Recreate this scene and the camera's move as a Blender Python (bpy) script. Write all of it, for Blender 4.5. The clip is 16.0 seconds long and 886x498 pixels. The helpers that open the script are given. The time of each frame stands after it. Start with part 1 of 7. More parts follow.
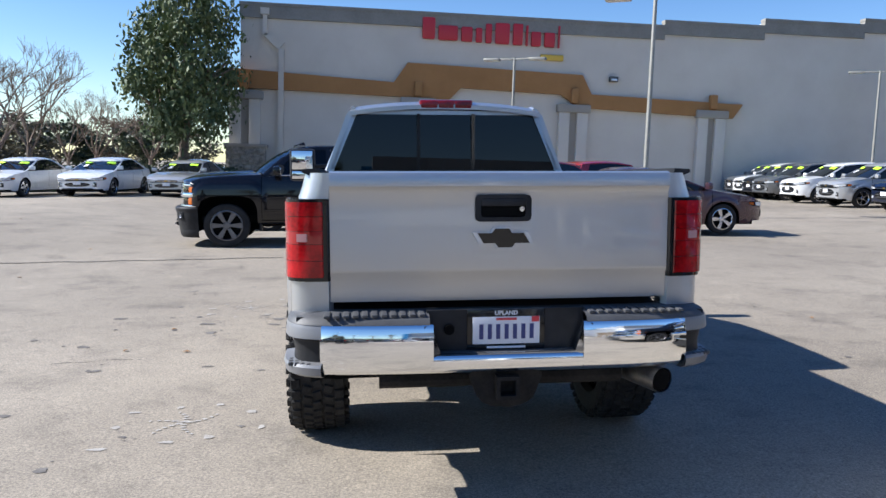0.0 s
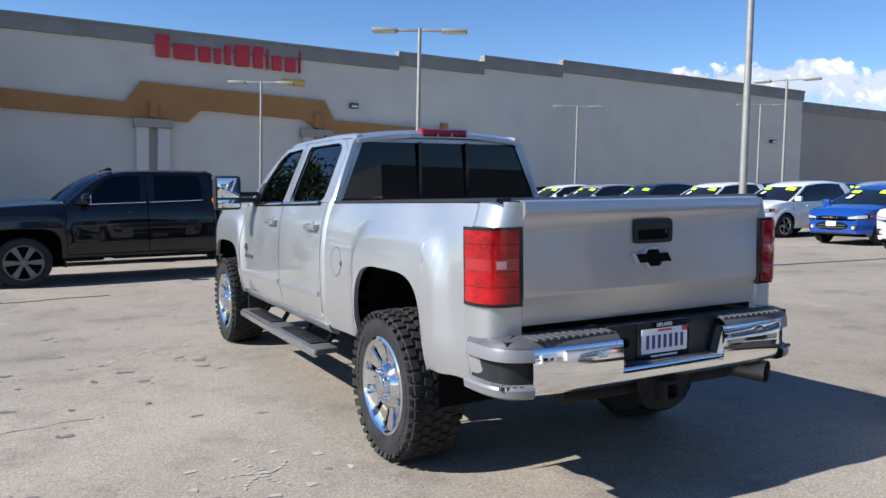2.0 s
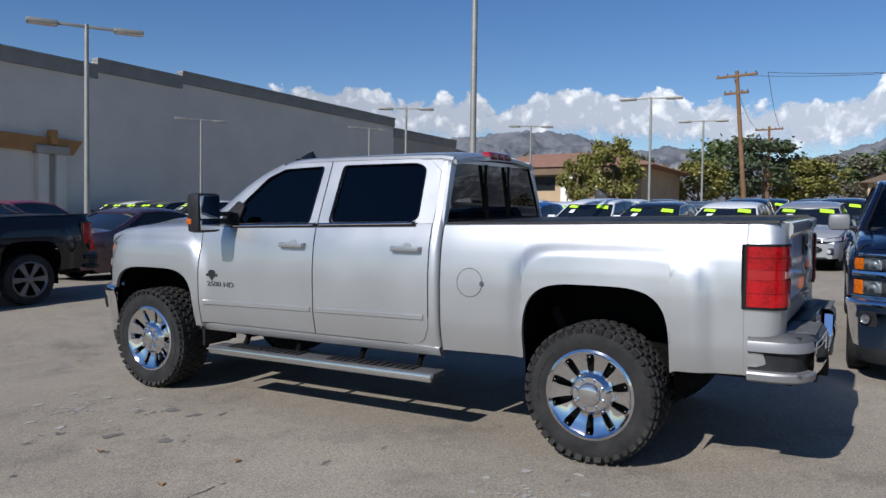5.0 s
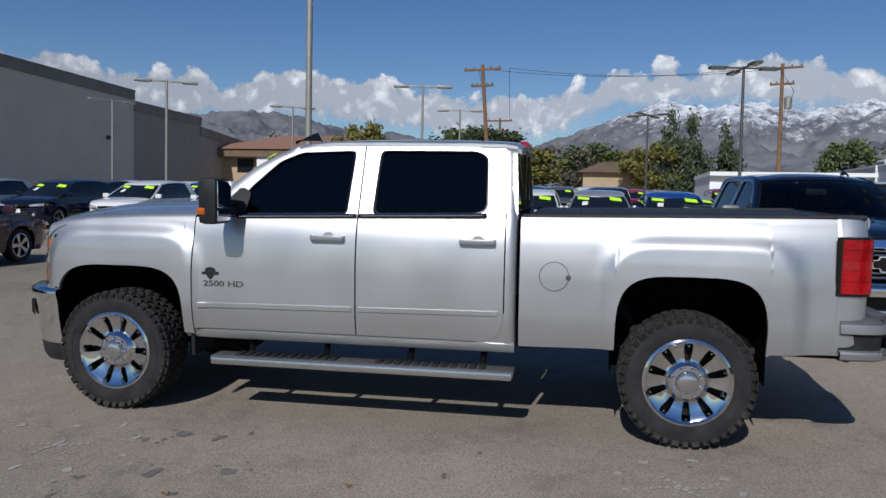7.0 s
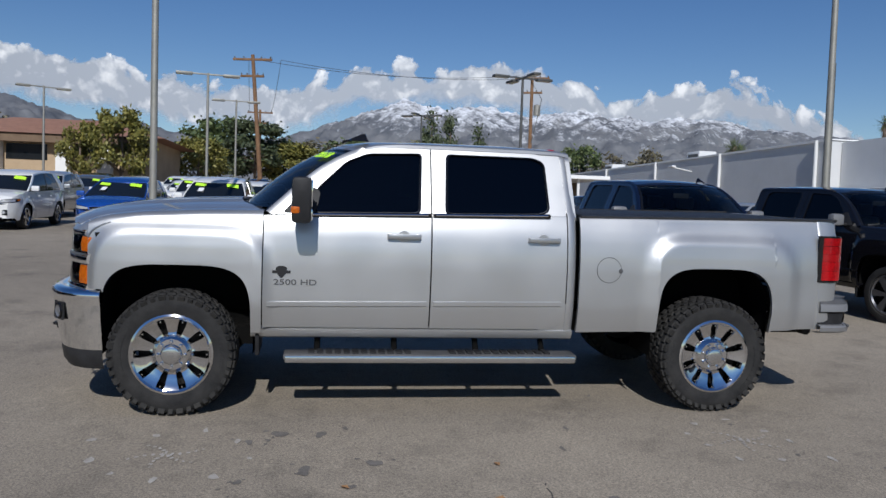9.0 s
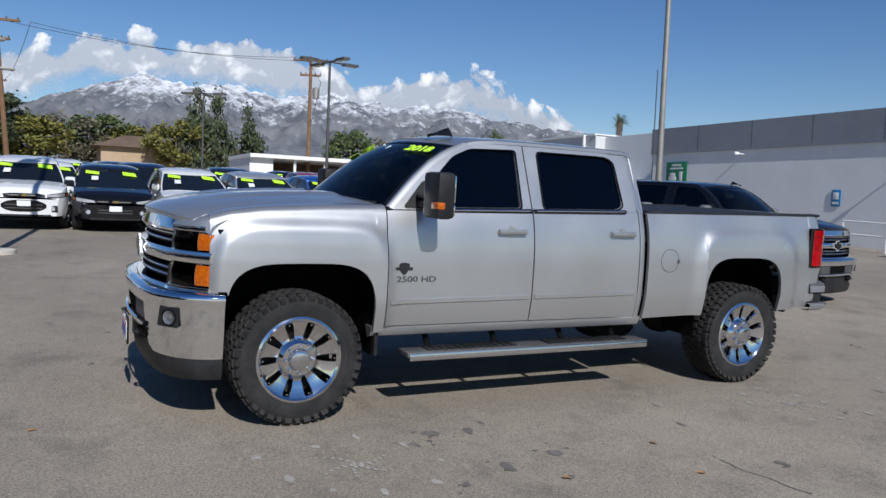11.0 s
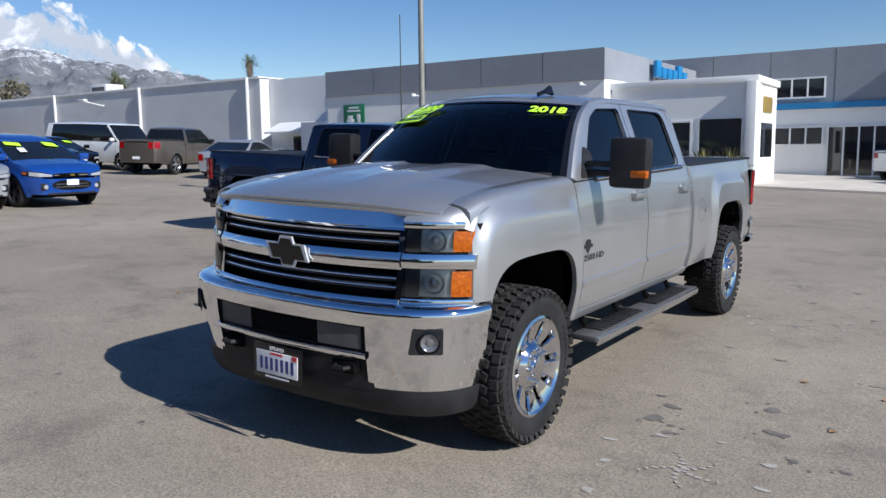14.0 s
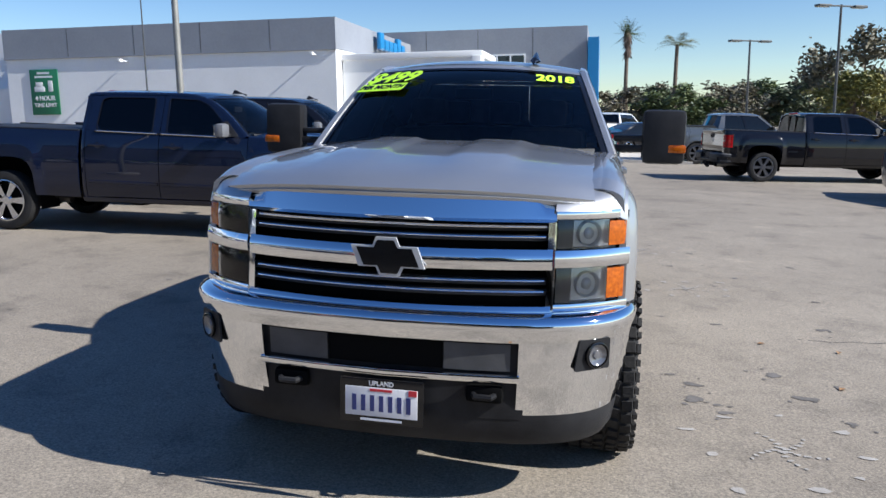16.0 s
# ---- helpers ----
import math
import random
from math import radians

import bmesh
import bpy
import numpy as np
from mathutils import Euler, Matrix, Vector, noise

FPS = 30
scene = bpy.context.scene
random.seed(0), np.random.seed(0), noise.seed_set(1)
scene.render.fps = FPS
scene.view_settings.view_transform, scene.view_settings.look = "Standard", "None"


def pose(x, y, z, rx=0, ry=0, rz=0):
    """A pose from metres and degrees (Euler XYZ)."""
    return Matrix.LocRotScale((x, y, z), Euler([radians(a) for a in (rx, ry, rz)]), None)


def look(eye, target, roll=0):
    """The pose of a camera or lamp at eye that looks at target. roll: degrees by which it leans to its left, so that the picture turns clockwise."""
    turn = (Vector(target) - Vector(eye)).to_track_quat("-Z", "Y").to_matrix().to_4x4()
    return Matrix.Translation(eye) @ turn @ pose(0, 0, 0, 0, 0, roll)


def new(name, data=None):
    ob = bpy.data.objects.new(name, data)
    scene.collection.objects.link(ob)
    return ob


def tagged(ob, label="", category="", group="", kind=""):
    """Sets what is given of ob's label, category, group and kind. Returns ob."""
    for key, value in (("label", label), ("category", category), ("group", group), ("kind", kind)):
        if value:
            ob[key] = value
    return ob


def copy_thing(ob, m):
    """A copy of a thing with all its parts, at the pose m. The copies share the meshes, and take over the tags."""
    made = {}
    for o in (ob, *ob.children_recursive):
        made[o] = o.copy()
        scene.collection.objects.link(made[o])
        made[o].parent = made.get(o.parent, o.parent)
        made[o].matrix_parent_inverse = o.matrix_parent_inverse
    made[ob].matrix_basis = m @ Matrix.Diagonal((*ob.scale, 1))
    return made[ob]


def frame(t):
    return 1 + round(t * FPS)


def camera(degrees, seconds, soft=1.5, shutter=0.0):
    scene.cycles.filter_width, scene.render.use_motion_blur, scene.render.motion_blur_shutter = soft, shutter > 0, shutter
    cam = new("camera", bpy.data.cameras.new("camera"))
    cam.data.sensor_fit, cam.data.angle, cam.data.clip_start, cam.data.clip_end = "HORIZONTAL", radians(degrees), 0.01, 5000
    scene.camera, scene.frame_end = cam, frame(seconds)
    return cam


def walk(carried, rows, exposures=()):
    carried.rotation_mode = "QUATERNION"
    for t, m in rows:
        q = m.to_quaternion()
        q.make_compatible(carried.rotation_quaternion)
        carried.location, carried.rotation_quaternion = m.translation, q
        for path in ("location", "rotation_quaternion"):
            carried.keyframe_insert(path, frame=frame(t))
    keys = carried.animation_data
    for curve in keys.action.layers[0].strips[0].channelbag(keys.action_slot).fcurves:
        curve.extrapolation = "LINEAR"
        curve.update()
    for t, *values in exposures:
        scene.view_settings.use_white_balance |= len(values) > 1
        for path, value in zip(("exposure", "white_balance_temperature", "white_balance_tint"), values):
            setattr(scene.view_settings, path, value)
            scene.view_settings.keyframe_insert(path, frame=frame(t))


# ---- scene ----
cam = camera(59.8, 16.0)
METRES, EYE, TILT, LEAN, TURN = 18.526, 1.47, 0.0, 0.0, -6.7
ROWS = [
    (0.0, 0.0, 0.0, 0.0, 0.2, -5.93, -1.88),
    (0.5, -0.0258, -0.0016, -0.0007, -4.36, -5.34, -1.82),
    (1.0, -0.0544, -0.0023, -0.0018, -9.79, -4.73, -1.64),
    (1.5, -0.0835, 0.0037, -0.003, -15.6, -4.13, -1.39),
    (2.0, -0.1129, 0.013, -0.0018, -21.51, -3.61, -1.15),
    (2.5, -0.1433, 0.0244, -0.0018, -27.14, -3.2, -0.93),
    (3.0, -0.173, 0.0406, -0.0024, -32.42, -2.84, -0.77),
    (3.5, -0.2022, 0.0572, -0.0024, -37.59, -2.47, -0.69),
    (4.0, -0.2274, 0.0785, -0.003, -42.66, -2.19, -0.62),
    (4.5, -0.252, 0.0995, -0.0034, -47.89, -1.96, -0.7),
    (7.0, -0.3137, 0.2395, -0.002, -73.18, -2.87, -1.17),
    (7.5, -0.324, 0.2667, -0.0036, -78.0, -3.07, -1.29),
    (8.0, -0.3365, 0.2938, -0.0034, -82.8, -3.12, -1.44),
    (8.5, -0.348, 0.3239, -0.0029, -87.44, -2.94, -1.62),
    (11.0, -0.3288, 0.491, -0.0032, -110.44, -3.35, -2.32),
    (11.5, -0.3111, 0.5206, -0.0036, -114.78, -3.9, -2.02),
    (12.0, -0.2919, 0.547, -0.0022, -119.1, -4.59, -1.4),
    (12.5, -0.269, 0.5703, -0.0, -123.62, -5.29, -0.67),
    (13.0, -0.2449, 0.5922, 0.002, -128.46, -5.96, 0.05),
    (13.5, -0.2187, 0.6093, 0.0036, -133.5, -6.59, 0.54),
    (14.0, -0.1927, 0.6255, 0.004, -138.78, -7.2, 0.65),
    (14.5, -0.1665, 0.634, 0.0041, -144.26, -7.79, 0.51),
    (15.0, -0.1389, 0.6387, 0.0047, -150.06, -8.43, 0.36),
    (15.5, -0.1112, 0.6435, 0.0053, -156.02, -9.05, 0.45),
    (16.0, -0.0846, 0.6451, 0.0059, -161.61, -9.54, 0.74),
]
EXPOSE = [(0.0, 0.96, 6020, 10), (1.5, 0.9, 6020, 10), (3.0, 0.52, 6020, 10), (4.5, 0.18, 6020, 10), (7.0, -0.38, 6020, 10), (8.5, -0.35, 6020, 10), (11.0, -0.08, 6020, 10), (13.5, 0.2, 6020, 10), (14.5, 0.35, 6020, 10), (16.0, 0.62, 6020, 10)]
walk(cam, [(t, pose(-0.695, -4.45, EYE, TILT, LEAN, TURN) @ pose(METRES * x, METRES * y, METRES * z, 90 + pitch, roll, yaw)) for t, x, y, z, yaw, pitch, roll in ROWS], EXPOSE)

# ---------------------------------------------------------------- light and sky
SUN_TO = Vector((-1.0, 0.12, 0.76)).normalized()
world = bpy.data.worlds.new("sky")
scene.world = world
world.use_nodes = True
wn = world.node_tree.nodes
sky = wn.new("ShaderNodeTexSky")
sky.sky_type = "NISHITA"
sky.sun_disc = False
sky.sun_elevation = radians(37)
sky.sun_rotation = radians(-83)
sky.altitude = 400
sky.air_density = 1.0
sky.dust_density = 0.05
sky.ozone_density = 1.6
deep = wn.new("ShaderNodeHueSaturation")
deep.inputs["Hue"].default_value = 0.510
deep.inputs["Saturation"].default_value = 1.26
world.node_tree.links.new(sky.outputs[0], deep.inputs["Color"])
world.node_tree.links.new(deep.outputs[0], wn["Background"].inputs[0])
wn["Background"].inputs[1].default_value = 0.083
sun = new("sun", bpy.data.lights.new("sun", "SUN"))
sun.data.energy = 4.8
sun.data.angle = radians(0.55)
sun.data.color = (1.0, 0.95, 0.875)
sun.matrix_world = look(SUN_TO * 100, (0, 0, 0))


# ---------------------------------------------------------------- materials
def principled(name, color, rough=0.5, metal=0.0, coat=0.0, spec=0.5):
    m = bpy.data.materials.new(name)
    m.use_nodes = True
    b = m.node_tree.nodes["Principled BSDF"]
    b.inputs["Base Color"].default_value = (*color, 1)
    b.inputs["Roughness"].default_value = rough
    b.inputs["Metallic"].default_value = metal
    b.inputs["Coat Weight"].default_value = coat
    b.inputs["Coat Roughness"].default_value = 0.03
    b.inputs["Specular IOR Level"].default_value = spec
    return m


def node(m, kind, **inputs):
    n = m.node_tree.nodes.new(kind)
    for k, v in inputs.items():
        n.inputs[k.replace("_", " ")].default_value = v
    return n


def link(m, a, b):
    m.node_tree.links.new(a, b)


def ramp(m, fac, stops):
    r = m.node_tree.nodes.new("ShaderNodeValToRGB")
    e = r.color_ramp.elements
    while len(e) < len(stops):
        e.new(0.5)
    for k, (p, c) in enumerate(stops):
        e[k].position = p
        e[k].color = (*c, 1) if len(c) == 3 else c
    link(m, fac, r.inputs[0])
    return r.outputs[0]


def coords(m, kind="Object"):
    return m.node_tree.nodes.new("ShaderNodeTexCoord").outputs[kind]


def textured(name, c1, c2, scale, rough=0.8, metal=0.0, bump=0.0, fine=None, detail=6, kind="Object", spec=0.5):
    """Two tones mixed by coarse and fine noise, with relief."""
    m = principled(name, c1, rough, metal, spec=spec)
    b = m.node_tree.nodes["Principled BSDF"]
    co = coords(m, kind)
    n1 = node(m, "ShaderNodeTexNoise", Scale=scale, Detail=detail, Roughness=0.6)
    link(m, co, n1.inputs["Vector"])
    n2 = node(m, "ShaderNodeTexNoise", Scale=fine or scale * 14, Detail=3.0)
    link(m, co, n2.inputs["Vector"])
    mix = m.node_tree.nodes.new("ShaderNodeMath")
    mix.operation = "MULTIPLY_ADD"
    link(m, n2.outputs[0], mix.inputs[0])
    mix.inputs[1].default_value = 0.45
    link(m, n1.outputs[0], mix.inputs[2])
    col = ramp(m, mix.outputs[0], [(0.5, c1), (0.95, c2)])
    link(m, col, b.inputs["Base Color"])
    if bump:
        bp = node(m, "ShaderNodeBump", Strength=bump, Distance=0.01)
        link(m, n2.outputs[0], bp.inputs["Height"])
        link(m, bp.outputs[0], b.inputs["Normal"])
    return m


def paint(name, color, metal=0.0, rough=0.35):
    m = principled(name, color, rough, metal, coat=1.0, spec=0.5 if max(color) > 0.05 else 0.05)
    b = m.node_tree.nodes["Principled BSDF"]
    fl = node(m, "ShaderNodeTexNoise", Scale=1600.0, Detail=1.0)
    link(m, coords(m), fl.inputs["Vector"])
    dark = tuple(c * 0.86 for c in color)
    link(m, ramp(m, fl.outputs[0], [(0.35, dark), (0.65, color)]), b.inputs["Base Color"])
    dirt = node(m, "ShaderNodeTexNoise", Scale=2.2, Detail=5.0)
    link(m, coords(m), dirt.inputs["Vector"])
    link(m, ramp(m, dirt.outputs[0], [(0.3, (rough * 0.85,) * 3), (0.7, (rough * 1.15,) * 3)]), b.inputs["Roughness"])
    return m


def tinted_glass(name, tint, rough=0.01):
    """A pane: what lies behind shows through its tint, and its face mirrors."""
    m = bpy.data.materials.new(name)
    m.use_nodes = True
    t = m.node_tree
    t.nodes.remove(t.nodes["Principled BSDF"])
    clear = t.nodes.new("ShaderNodeBsdfTransparent")
    clear.inputs[0].default_value = (*tint, 1)
    gloss = t.nodes.new("ShaderNodeBsdfGlossy")
    gloss.inputs["Roughness"].default_value = rough
    fr = t.nodes.new("ShaderNodeFresnel")
    fr.inputs[0].default_value = 1.5
    mx = t.nodes.new("ShaderNodeMixShader")
    link(m, fr.outputs[0], mx.inputs[0])
    link(m, clear.outputs[0], mx.inputs[1])
    link(m, gloss.outputs[0], mx.inputs[2])
    link(m, mx.outputs[0], t.nodes["Material Output"].inputs[0])
    return m


SILVER = paint("silver_metallic_paint", (0.50, 0.505, 0.51), 0.75, 0.40)
CHROME = principled("chrome", (0.86, 0.87, 0.88), 0.045, 1.0)
WHEEL_CHROME = principled("wheel_chrome", (0.66, 0.66, 0.67), 0.08, 1.0)
DULL_CHROME = principled("worn_chrome", (0.62, 0.63, 0.65), 0.16, 1.0)
BLACK_PLASTIC = textured("black_plastic", (0.012, 0.012, 0.013), (0.03, 0.03, 0.032), 6, 0.5, bump=0.1, fine=400, spec=0.2)
GREY_PLASTIC = textured("grey_plastic", (0.05, 0.05, 0.052), (0.09, 0.09, 0.092), 6, 0.55, bump=0.1, fine=400)
GLOSS_BLACK = principled("gloss_black", (0.008, 0.008, 0.009), 0.1)
DARK = principled("dark_cavity", (0.006, 0.006, 0.006), 0.95, spec=0.05)
UNDER = textured("chassis_black", (0.012, 0.012, 0.012), (0.035, 0.032, 0.03), 5, 0.8, spec=0.1)
RUBBER = textured("tyre_rubber", (0.012, 0.012, 0.013), (0.034, 0.033, 0.032), 7, 0.8, bump=0.3, fine=160, spec=0.25)
TREAD = textured("tread_rubber", (0.011, 0.011, 0.012), (0.042, 0.04, 0.037), 9, 0.85, bump=0.3, fine=120, spec=0.2)
TINT = tinted_glass("dark_tinted_glass", (0.035, 0.04, 0.045))
FRONT_TINT = tinted_glass("tinted_front_glass", (0.13, 0.14, 0.15))
WINDSHIELD = tinted_glass("windshield_glass", (0.62, 0.67, 0.66))
CLEAR = tinted_glass("clear_lens", (0.85, 0.87, 0.88))
CABIN_GLASS = principled("parked_car_glass", (0.008, 0.010, 0.012), 0.02, 0.0, spec=0.5)
RED_LENS = textured("red_lens", (0.13, 0.002, 0.003), (0.48, 0.006, 0.010), 7, 0.07, fine=70)
RED_DEEP = principled("deep_red_lens", (0.30, 0.004, 0.006), 0.08, 0.0, coat=1.0)
AMBER = textured("amber_lens", (0.26, 0.045, 0.002), (0.62, 0.15, 0.006), 60, 0.2)
REFLECTOR = principled("lamp_reflector", (0.62, 0.64, 0.67), 0.25, 0.5)
# pale grey base painted in place of chrome's bright reflection
LAMP_RING = principled("lamp_ring", (0.60, 0.61, 0.63), 0.25, 0.3)
SATIN_GREY = principled("satin_grey_trim", (0.20, 0.20, 0.205), 0.42, 0.25)
HANDLE_GREY = principled("silver_handle_paint", (0.34, 0.345, 0.35), 0.3, 0.6, coat=0.6)
FROST_LENS = principled("frosted_lamp_lens", (0.42, 0.22, 0.22), 0.2)
FOG_GLASS = principled("fog_lamp_glass", (0.22, 0.22, 0.23), 0.12, 0.5)
LIME = textured("lime_window_paint", (0.50, 0.95, 0.02), (0.62, 1.0, 0.06), 20, 0.6)
WHITE_PAPER = principled("white_card", (0.75, 0.76, 0.78), 0.6)
PLATE_WHITE = principled("plate_white", (0.72, 0.72, 0.74), 0.4)
PLATE_BLUE = principled("plate_blue", (0.03, 0.04, 0.16), 0.4)
RED_INK = principled("red_ink", (0.55, 0.03, 0.04), 0.5)
SEAT = textured("seat_cloth", (0.11, 0.105, 0.10), (0.17, 0.165, 0.16), 12, 0.9, bump=0.2, fine=300)
STEEL = textured("raw_steel", (0.16, 0.15, 0.14), (0.30, 0.28, 0.26), 8, 0.45, 0.9)


# ---------------------------------------------------------------- building helpers
def smooth01(a):
    a = min(1.0, max(0.0, a))
    return a * a * (3 - 2 * a)


def slope(x, y):
    """Height of the sloping lot."""
    return 0.033 * max(-60.0, min(200.0, x)) + smooth01((-x - 3) / 6) * smooth01((y - 6) / 8) * 0.4 + 0.12 * smooth01((y - 5.5) / 3) * smooth01((15 - y) / 3.5) * smooth01((8 - x) / 5) * smooth01((x + 12) / 6)


TILT_DEG = math.degrees(math.atan(0.033))


def parked(x, y, heading, lift=0.0):
    """A pose on the sloping ground; heading 0 faces +y."""
    return Matrix.Translation((x, y, slope(x, y) + lift)) @ pose(0, 0, 0, 0, -TILT_DEG, 0) @ pose(0, 0, 0, 0, 0, heading)


def upright(x, y, heading=0.0, lift=0.0):
    return pose(x, y, slope(x, y) + lift, 0, 0, heading)


class Shape:
    """Points and faces that are gathered into one mesh."""

    def __init__(self):
        self.v, self.f = [], []

    def add(self, v, f):
        o = len(self.v)
        self.v += [tuple(p) for p in v]
        self.f += [tuple(i + o for i in q) for q in f]
        return self

    def grid(self, rows, loop=False, cap=False, flip=False):
        n = len(rows[0])
        v = [p for r in rows for p in r]
        f = []
        for i in range(len(rows) - 1):
            for j in range(n if loop else n - 1):
                k = (j + 1) % n
                q = (i * n + j, i * n + k, (i + 1) * n + k, (i + 1) * n + j)
                f.append(q[::-1] if flip else q)
        if cap:
            a = tuple(range(n))
            b = tuple((len(rows) - 1) * n + j for j in range(n))
            f += [a[::-1], b] if not flip else [a, b[::-1]]
        return self.add(v, f)

    def box(self, x0, x1, y0, y1, z0, z1, m=None, taper=0.0):
        v = [(x0, y0, z0), (x1, y0, z0), (x1, y1, z0), (x0, y1, z0), (x0 + taper, y0 + taper, z1), (x1 - taper, y0 + taper, z1), (x1 - taper, y1 - taper, z1), (x0 + taper, y1 - taper, z1)]
        if m is not None:
            v = [m @ Vector(p) for p in v]
        return self.add(v, [(3, 2, 1, 0), (4, 5, 6, 7), (0, 1, 5, 4), (1, 2, 6, 5), (2, 3, 7, 6), (3, 0, 4, 7)])

    def rbox(self, x0, x1, y0, y1, z0, z1, r=0.01, m=None):
        """A box with chamfered edges."""
        r = min(r, 0.49 * (x1 - x0), 0.49 * (y1 - y0), 0.49 * (z1 - z0))
        bm = bmesh.new()
        bmesh.ops.create_cube(bm, size=1)
        for p in bm.verts:
            p.co = Vector(((x0 + x1) / 2 + p.co.x * (x1 - x0), (y0 + y1) / 2 + p.co.y * (y1 - y0), (z0 + z1) / 2 + p.co.z * (z1 - z0)))
        bmesh.ops.bevel(bm, geom=bm.edges[:], offset=r, segments=2, profile=0.6, affect="EDGES")
        if m is not None:
            bm.transform(m)
        bm.verts.index_update()
        self.add([p.co for p in bm.verts], [tuple(p.index for p in q.verts) for q in bm.faces])
        bm.free()
        return self

    def lathe(self, profile, axis="x", n=48, at=(0, 0, 0), a0=0.0, a1=360.0, m=None):
        """profile: (along the axis, radius)."""
        full = abs(a1 - a0) >= 360
        rows = []
        for i in range(n if full else n + 1):
            a = radians(a0 + (a1 - a0) * i / n)
            c, s_ = math.cos(a), math.sin(a)
            r_ = []
            for p, r in profile:
                q = {"x": (p, r * c, r * s_), "y": (r * s_, p, r * c), "z": (r * c, r * s_, p)}[axis]
                q = Vector(q) + Vector(at)
                r_.append(m @ q if m is not None else q)
            rows.append(r_)
        if full:
            rows.append(rows[0])
        return self.grid(rows)

    def tube(self, path, r, n=10, cap=True):
        path = [Vector(p) for p in path]
        rows = []
        for i, p in enumerate(path):
            d = (path[min(i + 1, len(path) - 1)] - path[max(i - 1, 0)]).normalized()
            up = Vector((0, 0, 1)) if abs(d.z) < 0.9 else Vector((1, 0, 0))
            a = d.cross(up).normalized()
            b = a.cross(d)
            rr = r[i] if isinstance(r, (list, tuple)) else r
            rows.append([p + a * rr * math.cos(k * 2 * math.pi / n) + b * rr * math.sin(k * 2 * math.pi / n) for k in range(n)])
        return self.grid(rows, loop=True, cap=cap)

    def prism(self, outline, to3d, depth):
        """A flat outline, drawn out along depth (a vector)."""
        a = [Vector(to3d(*p)) for p in outline]
        b = [p + Vector(depth) for p in a]
        n = len(a)
        return self.add(a + b, [tuple(range(n)), tuple(range(2 * n - 1, n - 1, -1))] + [(j, (j + 1) % n, n + (j + 1) % n, n + j) for j in range(n)])

    def ring(self, outer, inner, to3d, depth):
        """A flat frame between two outlines, with thickness."""
        bm = bmesh.new()
        eds = []
        for loop_ in (outer, inner):
            vs = [bm.verts.new((p[0], p[1], 0)) for p in loop_]
            eds += [bm.edges.new((vs[i], vs[(i + 1) % len(vs)])) for i in range(len(vs))]
        bmesh.ops.triangle_fill(bm, use_beauty=True, use_dissolve=False, edges=eds)
        bm.verts.index_update()
        flat = [tuple(p.co[:2]) for p in bm.verts]
        tri = [tuple(p.index for p in q.verts) for q in bm.faces]
        bm.free()
        a = [Vector(to3d(*p)) for p in flat]
        self.add(a, tri)
        b = [p + Vector(depth) for p in a]
        self.add(b, [t[::-1] for t in tri])
        n0, n1 = len(outer), len(inner)
        for o, n in ((0, n0), (n0, n1)):
            self.add(a[o:o + n] + b[o:o + n], [(j, (j + 1) % n, n + (j + 1) % n, n + j) for j in range(n)])
        return self

    def mirror(self):
        """The same once more on the other side of x = 0."""
        return self.add([(-p[0], p[1], p[2]) for p in self.v], [q[::-1] for q in self.f])

    def flipped(self):
        s2 = Shape()
        return s2.add([(-p[0], p[1], p[2]) for p in self.v], [q[::-1] for q in self.f])

    def moved(self, m):
        s2 = Shape()
        return s2.add([m @ Vector(p) for p in self.v], self.f)


def to_mesh(name, shape, material, angle=35, merge=True):
    me = bpy.data.meshes.new(name)
    me.from_pydata(shape.v, [], shape.f)
    bm = bmesh.new()
    bm.from_mesh(me)
    if merge:
        bmesh.ops.remove_doubles(bm, verts=bm.verts, dist=0.0004)
    bmesh.ops.recalc_face_normals(bm, faces=bm.faces)
    for q in bm.faces:
        q.smooth = True
    for e in bm.edges:
        if len(e.link_faces) == 2 and e.calc_face_angle(0) > radians(angle):
            e.smooth = False
    bm.to_mesh(me)
    bm.free()
    me.materials.append(material)
    return me


def part(name, shape, material, parent=None, label="", angle=35, merge=True):
    ob = new(name, to_mesh(name, shape, material, angle, merge))
    if parent is not None:
        ob.parent = parent
    if label:
        tagged(ob, label)
    return ob


def thing(name, m, label, category, group="", kind=""):
    ob = new(name)
    ob.matrix_world = m
    return tagged(ob, label, category, group, kind)


def rounded(pts, r=0.04, n=4):
    """An outline with its corners rounded."""
    out = []
    k = len(pts)
    for i in range(k):
        p, a, b = Vector(pts[i]), Vector(pts[i - 1]), Vector(pts[(i + 1) % k])
        ra = min(r, (a - p).length * 0.45)
        rb = min(r, (b - p).length * 0.45)
        p0, p1 = p + (a - p).normalized() * ra, p + (b - p).normalized() * rb
        for j in range(n + 1):
            t = j / n
            out.append(tuple((1 - t) ** 2 * p0 + 2 * t * (1 - t) * p + t * t * p1))
    return out


def curve(table, t):
    """Smooth look-up in rows of (place, value)."""
    if t <= table[0][0]:
        return table[0][1]
    for (a, u), (b, w) in zip(table, table[1:]):
        if t <= b:
            k = (t - a) / (b - a)
            return u + (w - u) * k
    return table[-1][1]


